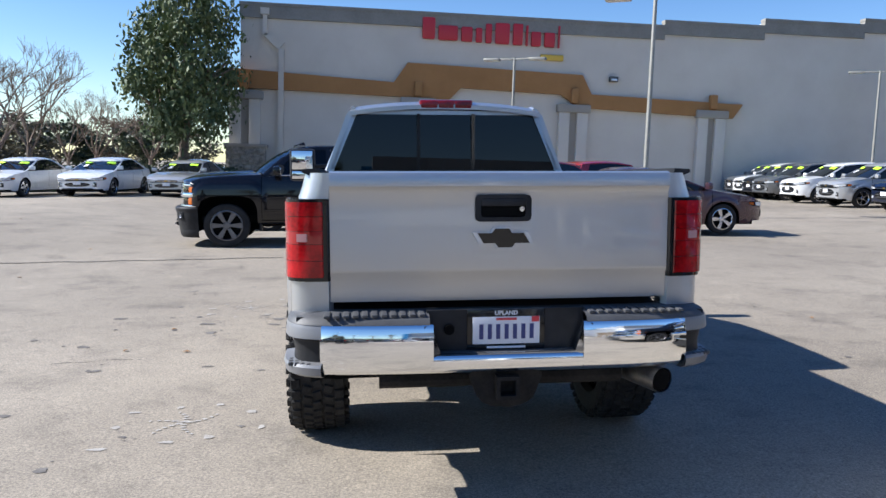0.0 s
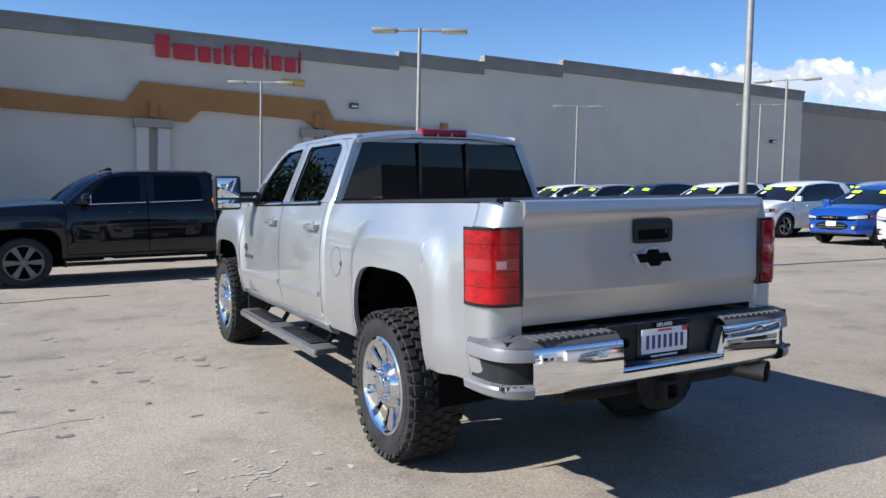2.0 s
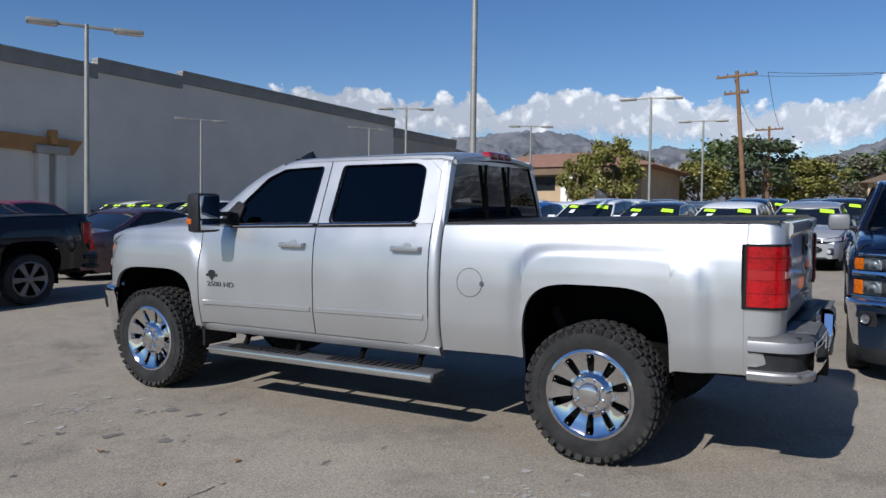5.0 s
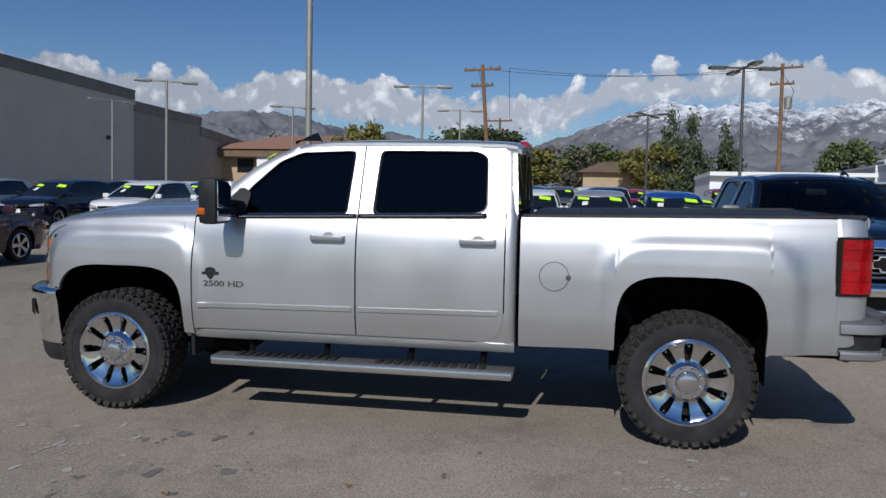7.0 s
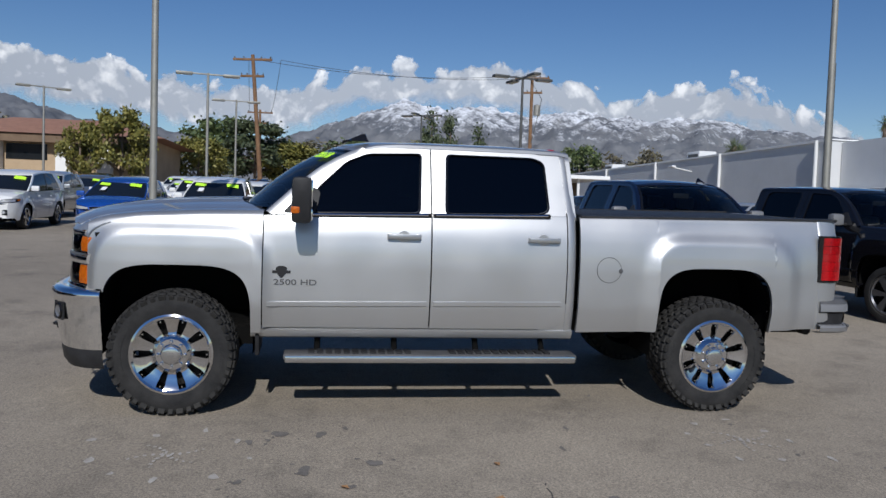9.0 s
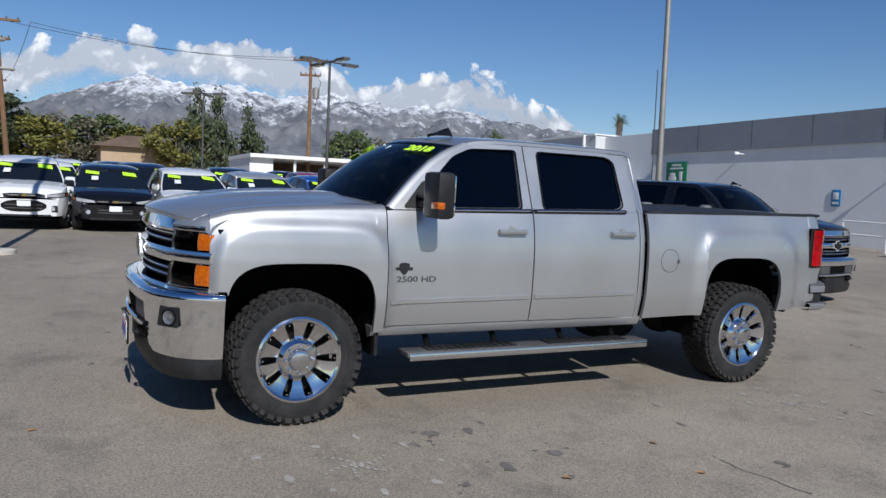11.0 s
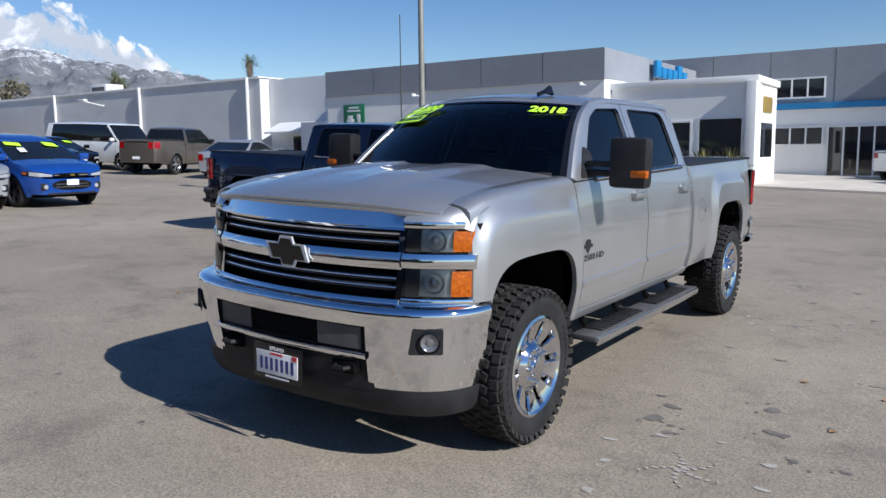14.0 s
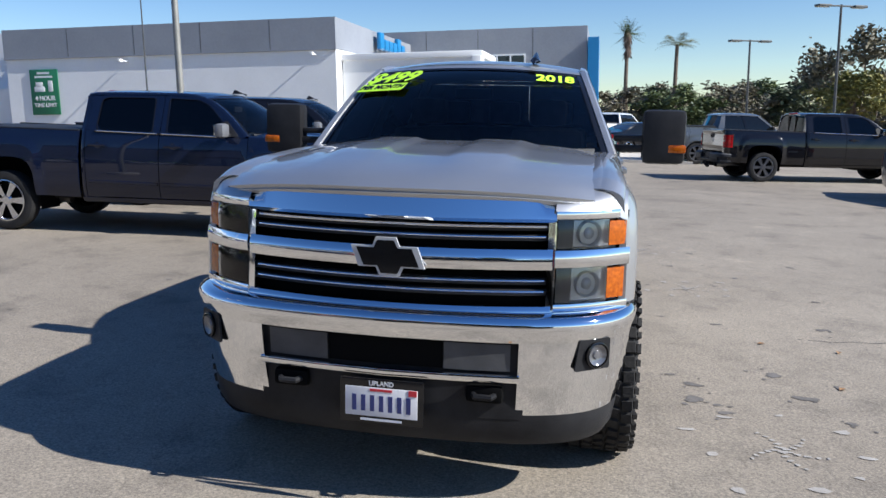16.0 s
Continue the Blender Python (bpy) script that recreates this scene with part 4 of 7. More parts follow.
    for y in (FRONT_Y, REAR_Y):
        ax = Shape().tube([(-0.75, y, axle_z), (0.75, y, axle_z)], 0.055, 12)
        ax.lathe([(-0.2, 0.05), (-0.12, 0.15), (0.0, 0.18), (0.12, 0.15), (0.2, 0.05)], "y", 16, at=(0.0 if y < 1 else 0.25, y, axle_z))
        part("axle", ax, UNDER, t)
    for s_ in (-1, 1):
        part("leaf_spring", Shape().tube([(s_ * 0.56, 0.75, 0.62), (s_ * 0.56, 0.3, 0.52), (s_ * 0.56, -0.05, 0.49), (s_ * 0.56, -0.4, 0.52), (s_ * 0.56, -0.85, 0.64)], 0.035, 6), UNDER, t)
        part("shock_absorber", Shape().tube([(s_ * 0.62, 0.12, 0.42), (s_ * 0.50, 0.36, 0.86)], 0.035, 10), UNDER, t)
    for yc, zc, hw, h_, y_mid in ((3.845, 0.50, 0.50, 0.54, 3.845), (-0.055, 0.52, 0.47, 0.57, -0.055)):
        al = [(yc - hw - 0.0, 0.40)] + arch_line(yc, zc, hw, h_) + [(yc + hw, 0.40)]
        ln = Shape().grid([[(-0.885, y, z) for y, z in al], [(-0.50, y, z) for y, z in al]])
        ln.add([(-0.50, y, z) for y, z in al], [tuple(range(len(al)))])
        both("wheel_liner", ln, DARK)
    # running boards, flaps, fuel flap
    for sgn in ((-1, 1) if not stock else ()):
        bd = new("running_board")
        bd.parent = t
        def put(nm, s_, mat):
            part(nm, s_ if sgn < 0 else s_.flipped(), mat, bd)
        put("deck", Shape().rbox(-1.015, -0.845, 1.03, 3.13, 0.395, 0.435, 0.014), GREY_PLASTIC)
        put("chrome_edge", Shape().rbox(-1.028, -0.995, 1.04, 3.12, 0.375, 0.428, 0.015), DULL_CHROME)
        for a, b in ((1.22, 1.98), (2.24, 2.98)):
            tr = Shape()
            for k in range(12):
                y = a + (b - a) * k / 12
                tr.rbox(-0.985, -0.86, y, y + (b - a) / 12 * 0.7, 0.434, 0.446, 0.004)
            put("tread_pad", tr, BLACK_PLASTIC)
        # near-black brackets: the shade below the sills is put into their colour
        for y in (1.25, 1.75, 2.35, 2.9):
            put("bracket", Shape().tube([(-0.86, y, 0.41), (-0.80, y, 0.50), (-0.70, y, 0.56)], 0.022, 8), DARK)
    both("mud_guard", Shape().rbox(-0.90, -0.60, 3.30, 3.33, 0.40, 0.62, 0.01), BLACK_PLASTIC)
    x = half_width(0.79, 1.05)
    fl = Shape()
    fl.grid([[(-half_width(0.79 + r * math.cos(a), 1.055 + r * math.sin(a)) - o, 0.79 + r * math.cos(a), 1.055 + r * math.sin(a)) for a in span(0, 2 * math.pi, 28)] for r, o in ((0.0, 0.0015), (0.05, 0.0015), (0.089, 0.0015), (0.0915, -0.006))])
    ff = part("fuel_flap", fl, body, t)
    part("flap_seam", Shape().grid([[(-half_width(0.79 + r * math.cos(a), 1.055 + r * math.sin(a)) - 0.0015, 0.79 + r * math.cos(a), 1.055 + r * math.sin(a)) for a in span(0, 2 * math.pi, 28)] for r in (0.0915, 0.096)]), GREY_PLASTIC, ff)
    part("flap_pull", Shape().lathe([(-x - 0.007, 0.0), (-x - 0.004, 0.016), (-x, 0.018)], "x", 14, at=(0, 0.70, 1.05)), GREY_PLASTIC, ff)
    # door badges
    for sgn in ((-1, 1) if not stock else ()):
        x = half_width(3.05, 0.93)
        m = pose(-x - 0.003, 3.06, 0.925, 90, 0, -90) if sgn < 0 else pose(x + 0.003, 3.06, 0.925, 90, 0, 90)
        lettering("model_number", "2500 HD", 0.055, GREY_PLASTIC, t, m, "dark raised model number", 0.003, 0.0005, 0, 1.45)
        sh = Shape().prism(rounded([(-0.042, 0.03), (-0.03, -0.012), (0.0, -0.046), (0.03, -0.012), (0.042, 0.03), (0.016, 0.044), (-0.016, 0.044)], 0.012), lambda u, v: (-x - 0.004, 3.155 + u, 0.995 + v), (0.004, 0, 0))
        sh.prism([(-0.062, -0.008), (0.062, -0.008), (0.062, 0.012), (-0.062, 0.012)], lambda u, v: (-x - 0.0055, 3.155 + u, 0.995 + v), (0.004, 0, 0))
        part("shield_badge", sh if sgn < 0 else sh.flipped(), BLACK_PLASTIC, t)
    # tow mirrors
    for sgn in (-1, 1):
        mr = new("tow_mirror")
        mr.parent = t
        def put(nm, s_, mat, lab=""):
            part(nm, s_ if sgn < 0 else s_.flipped(), mat, mr, lab)
        put("sail", Shape().prism(rounded([(3.16, 1.405), (2.93, 1.405), (2.90, 1.56), (2.98, 1.60)], 0.03), lambda u, v: (-house_x(v) - 0.006, u, v), (0.02, 0, 0)), BLACK_PLASTIC)
        if stock:
            put("arm", Shape().rbox(-0.98, -0.85, 2.98, 3.06, 1.40, 1.44, 0.014), BLACK_PLASTIC)
            put("housing", Shape().rbox(-1.15, -0.94, 2.955, 3.075, 1.395, 1.565, 0.045), SATIN_GREY if bumper is CHROME else body)
            put("glass", Shape().rbox(-1.13, -0.96, 2.948, 2.958, 1.415, 1.545, 0.004), bpy.data.materials["mirror_silver"])
            continue
        put("arm", Shape().rbox(-1.10, -0.85, 2.98, 3.06, 1.415, 1.455, 0.014).rbox(-1.10, -0.86, 2.985, 3.055, 1.475, 1.51, 0.014), BLACK_PLASTIC)
        put("housing", Shape().rbox(-1.255, -1.02, 2.955, 3.085, 1.352, 1.655, 0.035), BLACK_PLASTIC)
        put("glass", Shape().rbox(-1.235, -1.04, 2.948, 2.958, 1.46, 1.635, 0.004).rbox(-1.235, -1.04, 2.948, 2.958, 1.372, 1.445, 0.004), principled("mirror_silver", (0.8, 0.82, 0.84), 0.02, 1.0) if sgn < 0 else bpy.data.materials["mirror_silver"])
        put("amber_marker", Shape().rbox(-1.259, -1.16, 3.03, 3.089, 1.415, 1.462, 0.012), AMBER)
    # inside
    cab = new("interior")
    cab.parent = t
    part("dashboard", Shape().grid([[(x, 3.42 + 0.0 * x, 1.36), (x, 3.1, 1.375), (x, 2.92, 1.33), (x, 2.84, 1.15), (x, 2.9, 0.75)] for x in span(-0.78, 0.78, 8)]), BLACK_PLASTIC, cab)
    for x, y in ((-0.42, 2.25), (0.42, 2.25), (-0.42, 1.30), (0.42, 1.30), (0.0, 1.30)):
        s_ = Shape().rbox(x - 0.25, x + 0.25, y - 0.05, y + 0.5, 0.85, 1.05, 0.06)
        s_.rbox(x - 0.25, x + 0.25, y - 0.16, y + 0.0, 0.98, 1.52, 0.06)
        s_.rbox(x - 0.13, x + 0.13, y - 0.15, y - 0.05, 1.54, 1.72, 0.04)
        part("seat", s_, SEAT, cab)
    part("steering_wheel", Shape().lathe([(-0.016 * math.cos(a), 0.185 + 0.016 * math.sin(a)) for a in span(0, 2 * math.pi, 8)], "y", 28, m=pose(-0.42, 2.72, 1.24, -25, 0, 0)), BLACK_PLASTIC, cab)
    part("floor_pan", Shape().box(-0.82, 0.82, 1.06, 3.3, 0.62, 0.68).box(-0.8, 0.8, 3.28, 3.33, 0.62, 1.38), DARK, cab)
    part("headliner", Shape().grid([[Vector(roof_pt(u * 0.94, v)) - Vector((0, 0, 0.05)) for u in span(-1, 1, 8)] for v in span(0.03, 0.97, 8)]), GREY_PLASTIC, cab)
    part("rear_view_mirror", Shape().rbox(-0.12, 0.12, 2.76, 2.79, 1.70, 1.77, 0.015), BLACK_PLASTIC, cab)
    # wheels
    if stock:
        for x, y in ((-0.85, FRONT_Y), (0.85, FRONT_Y), (-0.85, REAR_Y), (0.85, REAR_Y)):
            car_wheel(0.39, t, (x, y, 0.39 + STOCK_DROP), dark_rims)
        return t
    for i, (x, y) in enumerate(((-0.855, FRONT_Y), (0.855, FRONT_Y), (-0.855, REAR_Y), (0.855, REAR_Y))):
        make_wheel(t, (x, y, WHEEL_R), -1 if x < 0 else 1, 9 * i)
    return t


crew_truck(parked(0, 0, 0), "silver metallic crew-cab pickup truck with chrome wheels and bumpers", SILVER)


# ---------------------------------------------------------------- ground
def asphalt():
    """Old asphalt: broad tone, patches, fine stones and hairline relief."""
    m = principled("worn_asphalt", (0.3, 0.28, 0.25), 0.88)
    b = m.node_tree.nodes["Principled BSDF"]
    co = coords(m)
    broad = node(m, "ShaderNodeTexNoise", Scale=0.16, Detail=6.0, Roughness=0.6, Distortion=0.5)
    mid = node(m, "ShaderNodeTexNoise", Scale=1.4, Detail=8.0, Roughness=0.65)
    grit = node(m, "ShaderNodeTexNoise", Scale=70.0, Detail=4.0, Roughness=0.7)
    stone = node(m, "ShaderNodeTexVoronoi", Scale=130.0)
    scuff = node(m, "ShaderNodeTexNoise", Scale=7.0, Detail=9.0, Roughness=0.75)
    for n in (broad, mid, grit, stone, scuff):
        link(m, co, n.inputs["Vector"])
    tone = ramp(m, broad.outputs[0], [(0.32, (0.247, 0.212, 0.168)), (0.68, (0.365, 0.316, 0.252))])
    patch = ramp(m, mid.outputs[0], [(0.30, (0.66, 0.66, 0.67)), (0.47, (1.0, 1.0, 1.0)), (0.60, (1.02, 1.02, 1.02)), (0.72, (1.24, 1.23, 1.21))])
    fine = ramp(m, grit.outputs[0], [(0.3, (0.52, 0.52, 0.52)), (0.7, (1.36, 1.35, 1.33))])
    specks = ramp(m, stone.outputs["Distance"], [(0.0, (1.25, 1.23, 1.2)), (0.35, (1.0, 1.0, 1.0)), (0.8, (0.8, 0.8, 0.8))])
    worn = ramp(m, scuff.outputs[0], [(0.30, (0.78, 0.78, 0.79)), (0.45, (0.98, 0.98, 0.98)), (0.62, (1.03, 1.03, 1.02)), (0.76, (1.25, 1.24, 1.22))])
    last = tone
    for c in (patch, fine, specks, worn):
        mx = m.node_tree.nodes.new("ShaderNodeMix")
        mx.data_type, mx.blend_type = "RGBA", "MULTIPLY"
        mx.inputs["Factor"].default_value = 1.0
        link(m, last, mx.inputs["A"])
        link(m, c, mx.inputs["B"])
        last = mx.outputs["Result"]
    link(m, last, b.inputs["Base Color"])
    bp = node(m, "ShaderNodeBump", Strength=0.5, Distance=0.006)
    link(m, grit.outputs[0], bp.inputs["Height"])
    link(m, bp.outputs[0], b.inputs["Normal"])
    return m


ASPHALT = asphalt()
DARK_ALLOY = principled("dark_machined_alloy", (0.16, 0.16, 0.17), 0.3, 0.8)
OIL = textured("oil_stain", (0.10, 0.09, 0.08), (0.17, 0.155, 0.14), 14, 0.85, bump=0.3, fine=90)
CHALK = textured("worn_white_marking", (0.29, 0.265, 0.235), (0.43, 0.405, 0.37), 14, 0.9, bump=0.3, fine=150)
CONCRETE = textured("pale_concrete", (0.46, 0.42, 0.36), (0.62, 0.57, 0.49), 0.8, 0.9, bump=0.2, fine=60)
CRACK = principled("crack_filler", (0.06, 0.056, 0.052), 0.9)


def ground_sheet():
    xs = [-4500, -2000, -800, -300, -120, -60] + [-40 + i for i in range(81)] + [60, 90, 130, 200, 300, 800, 2000, 4800]
    ys = [-4500, -2000, -800, -300, -120, -60] + [-40 + i for i in range(81)] + [60, 90, 130, 300, 800, 2000, 4500]
    ob = part("ground", Shape().grid([[(x, y, slope(x, y)) for y in ys] for x in xs]), ASPHALT)
    return tagged(ob, "worn grey-tan asphalt lot sloping gently", "ground", kind="structure")


ground_sheet()


def blob(s_, x, y, r, ry=None, lift=0.003, seed=0, n=16):
    """A thin ragged patch on the ground."""
    rnd = random.Random(seed * 7919 + int(x * 971) + int(y * 577))
    p0, p1 = rnd.random() * 6, rnd.random() * 6
    pts_ = []
    for i in range(n):
        a = 2 * math.pi * i / n
        k = 1 + 0.22 * math.sin(2 * a + p0) + 0.14 * math.sin(3 * a + p1) + 0.10 * rnd.uniform(-1, 1)
        px, py = x + r * k * math.cos(a), y + (ry or r) * k * math.sin(a)
        pts_.append((px, py, slope(px, py) + lift))
    s_.add(pts_, [tuple(range(n))])


def stains():
    rnd = random.Random(5)
    spots = [(-1.55, 3.3, 0.07), (-1.4, 3.12, 0.10), (-1.42, 2.86, 0.09), (-1.30, 2.7, 0.05), (-2.05, 2.95, 0.10), (-1.95, 2.55, 0.09), (-2.3, 2.7, 0.05), (-2.2, 3.3, 0.05), (-2.55, 1.3, 0.07), (-1.75, 1.35, 0.05), (-1.35, 1.2, 0.04), (-2.5, 3.9, 0.06), (-2.9, 2.1, 0.08), (-2.75, 0.3, 0.06), (-1.9, 5.2, 0.06), (-2.6, 4.9, 0.07), (-1.5, 5.6, 0.05), (-3.2, 1.0, 0.05), (-2.95, 3.3, 0.09), (-3.4, 2.4, 0.06), (-1.3, 6.3, 0.06), (-0.6, 6.6, 0.05), (-2.2, -0.6, 0.06), (-1.6, -1.1, 0.05), (-2.9, -1.4, 0.07), (-1.9, -2.0, 0.06)]
    spots += [(rnd.uniform(-6, 4), rnd.uniform(-3, 9), rnd.uniform(0.015, 0.05)) for _ in range(60)]
    s_ = Shape()
    for i, (x, y, r) in enumerate(spots):
        blob(s_, x, y, r * 0.62, r * 0.62 * rnd.uniform(0.5, 0.9), 0.003 + 0.0002 * (i % 5), i, 22)
        for _ in range(3):
            blob(s_, x + rnd.gauss(0, r), y + rnd.gauss(0, r), r * rnd.uniform(0.08, 0.25), None, 0.0032, i, 10)
    tagged(part("oil_stain", s_, OIL, merge=False), "dark oil drips on the asphalt", "stain", kind="stuff")
    w = Shape()
    for cx, cy in ((-1.75, 3.75), (-1.65, 0.05), (-1.3, -2.1)):
        for k in range(9):
            a = k * 0.7 + cx
            d = rnd.uniform(0.28, 0.6)
            blob(w, cx + d * math.cos(a), cy + d * math.sin(a), rnd.uniform(0.02, 0.05), rnd.uniform(0.015, 0.035), 0.004, k, 6)
        for a in (0.3, 1.5, 2.5, 3.6, 4.7):
            for k in range(5):
                d = 0.03 + k * 0.045
                blob(w, cx + d * math.cos(a + 0.1 * k), cy + d * math.sin(a + 0.1 * k), 0.026 - 0.004 * k, 0.012, 0.0045, k, 7)
    tagged(part("white_mark", w, CHALK, merge=False), "worn white paint daubs on the asphalt", "paint mark", kind="stuff")
    c = Shape()
    for x, y, a, n in ((-2.95, 1.55, 0.15, 20), (-4.3, -1.2, 0.9, 18), (-3.6, 5.2, 2.0, 18), (-2.2, 6.4, 2.6, 16), (-5.6, 3.2, 1.2, 22)):
        for k in range(n):
            a += rnd.uniform(-0.4, 0.4)
            nx, ny = x + 0.035 * math.cos(a), y + 0.035 * math.sin(a)
            q = 0.002 + 0.003 * rnd.random()
            px, py = -math.sin(a) * q, math.cos(a) * q
            if rnd.random() < 0.8:
                c.add([(x - px, y - py, slope(x, y) + 0.003), (nx - px, ny - py, slope(nx, ny) + 0.003), (nx + px, ny + py, slope(nx, ny) + 0.003), (x + px, y + py, slope(x, y) + 0.003)], [(0, 1, 2, 3)])
            x, y = nx, ny
    jx0, jy0, jx1, jy1 = -7.01, 7.21, -1.78, 7.57
    for k in range(40):
        ends = []
        for u in (k / 40, (k + 1) / 40):
            x, y = jx0 + (jx1 - jx0) * u, jy0 + (jy1 - jy0) * u + 0.02 * math.sin(u * 37)
            ends.append((x, y, slope(x, y) + 0.004))
        (xa, ya, za), (xb, yb, zb) = ends
        c.add([(xa, ya - 0.02, za), (xb, yb - 0.02, zb), (xb, yb + 0.02, zb), (xa, ya + 0.02, za)], [(0, 1, 2, 3)])
    tagged(part("crack", c, CRACK, merge=False), "thin dark cracks in the asphalt", "crack", kind="stuff")
    leaf = textured("dry_leaf", (0.20, 0.10, 0.04), (0.38, 0.22, 0.10), 40, 0.8)
    for i in range(26):
        x, y = rnd.uniform(-8, 4), rnd.uniform(-3.5, 16)
        if -1.4 < x < 1.4 and -1.6 < y < 5:
            continue
        s2 = Shape().add([(-0.03, 0, 0.004), (0, 0.02, 0.012), (0.035, 0.003, 0.006), (0.0, -0.022, 0.014)], [(0, 1, 2), (0, 2, 3)])
        ob = part("dry_leaf", s2, leaf)
        ob.matrix_world = parked(x, y, rnd.uniform(0, 360), 0.001)
        tagged(ob, "curled brown dry leaf lying on asphalt", "leaf", "leaves on the lot")


stains()

# ---------------------------------------------------------------- parked vehicles
COLOURS = {
    "white": paint("white_paint", (0.78, 0.78, 0.77), 0.0, 0.3), "black": paint("black_paint", (0.006, 0.006, 0.008), 0.0, 0.22),
    "silver": paint("light_silver_paint", (0.48, 0.49, 0.50), 0.5, 0.32), "grey": paint("grey_paint", (0.13, 0.135, 0.14), 0.4, 0.3),
    "blue": paint("bright_blue_paint", (0.012, 0.075, 0.36), 0.3, 0.25), "navy": paint("dark_blue_paint", (0.006, 0.011, 0.032), 0.2, 0.22),
    "red": paint("red_paint", (0.34, 0.012, 0.018), 0.2, 0.25), "maroon": paint("plum_paint", (0.075, 0.035, 0.045), 0.4, 0.28), "taupe": paint("bronze_grey_paint", (0.14, 0.12, 0.10), 0.5, 0.35),
}
KINDS = {
    # length, width, height, wheel radius, front axle, rear axle, sill; deck line; cabin: base front, roof front, roof rear, base rear
    "compact_suv": dict(L=4.25, W=1.78, H=1.66, R=0.35, f=1.30, r=-1.25, sill=0.27, deck=[(-2.12, 0.80), (-2.05, 0.98), (-1.9, 1.06), (0.6, 1.03), (1.15, 1.05), (1.75, 0.97), (1.98, 0.90), (2.09, 0.80), (2.125, 0.70)], cab=(1.12, 0.22, -1.62, -2.02)),
    "hatchback": dict(L=4.10, W=1.76, H=1.56, R=0.335, f=1.28, r=-1.27, sill=0.24, deck=[(-2.05, 0.74), (-1.98, 0.92), (-1.8, 0.99), (0.6, 0.96), (1.2, 0.98), (1.72, 0.89), (1.92, 0.81), (2.02, 0.72), (2.05, 0.63)], cab=(1.25, 0.18, -1.45, -1.93)),
    "sedan": dict(L=4.60, W=1.80, H=1.43, R=0.325, f=1.35, r=-1.35, sill=0.22, deck=[(-2.3, 0.72), (-2.22, 0.95), (-1.7, 1.00), (-1.2, 0.96), (0.7, 0.92), (1.15, 0.92), (1.95, 0.80), (2.18, 0.72), (2.3, 0.56)], cab=(1.25, 0.18, -0.9, -1.75)),
    "pickup": dict(L=5.60, W=1.94, H=1.86, R=0.395, f=1.72, r=-1.62, sill=0.42, deck=[(-2.8, 1.25), (-2.75, 1.33), (-0.95, 1.31), (-0.9, 1.24), (1.15, 1.20), (1.35, 1.23), (2.35, 1.16), (2.62, 1.08), (2.8, 0.80)], cab=(1.30, 0.62, -0.72, -0.90)),
    "van": dict(L=5.5, W=2.0, H=2.05, R=0.37, f=1.9, r=-1.7, sill=0.35, deck=[(-2.75, 1.0), (-2.7, 1.25), (1.6, 1.2), (1.75, 1.22), (2.5, 1.05), (2.75, 0.75)], cab=(1.75, 1.05, -2.5, -2.70)),
}
GOLD_BADGE = principled("gold_badge", (0.45, 0.30, 0.08), 0.3, 0.8)
WHEELS = {}
MADE = {}


def car_wheel(R, parent, at, dark):
    key = (R, dark)
    if key not in WHEELS:
        ty = to_mesh("tyre", Shape().lathe([(-0.07, R * 0.68), (-0.10, R * 0.74), (-0.105, R * 0.86), (-0.09, R * 0.97), (0.0, R), (0.09, R * 0.97), (0.105, R * 0.86), (0.10, R * 0.74), (0.07, R * 0.68)], "x", 32), RUBBER)
        rm = Shape().lathe([(-0.075, R * 0.62), (-0.095, R * 0.66), (-0.092, R * 0.70), (-0.05, R * 0.68), (0.07, R * 0.66)], "x", 32)
        rm.lathe([(-0.085, 0), (-0.083, R * 0.14), (-0.06, R * 0.2)], "x", 16)
        for i in range(5 if R < 0.36 else 6):
            a = 2 * math.pi * i / (5 if R < 0.36 else 6)
            for da in (-0.13, 0.13):
                rows = []
                for r_, w_, x_ in ((R * 0.15, 0.022, -0.08), (R * 0.65, 0.026, -0.085)):
                    c_, s_ = math.cos(a + da * r_ / R), math.sin(a + da * r_ / R)
                    rows.append([(x_ + 0.04, r_ * c_ + w_ * s_, r_ * s_ - w_ * c_), (x_, r_ * c_ + w_ * s_, r_ * s_ - w_ * c_), (x_, r_ * c_ - w_ * s_, r_ * s_ + w_ * c_), (x_ + 0.04, r_ * c_ - w_ * s_, r_ * s_ + w_ * c_)])
                rm.grid(rows, cap=True)
        WHEELS[key] = (ty, to_mesh("rim", rm, DARK_ALLOY if dark else DULL_CHROME), to_mesh("wheel_well", Shape().lathe([(-0.02, 0), (-0.02, R * 0.66)], "x", 20), DARK))
    w = new("wheel")
    w.parent = parent
    w.matrix_basis = pose(*at, 0, 0, 0 if at[0] < 0 else 180)
    for nm, me in zip(("tyre", "rim", "brake_disc"), WHEELS[key]):
        ob = new(nm, me)
        ob.parent = w


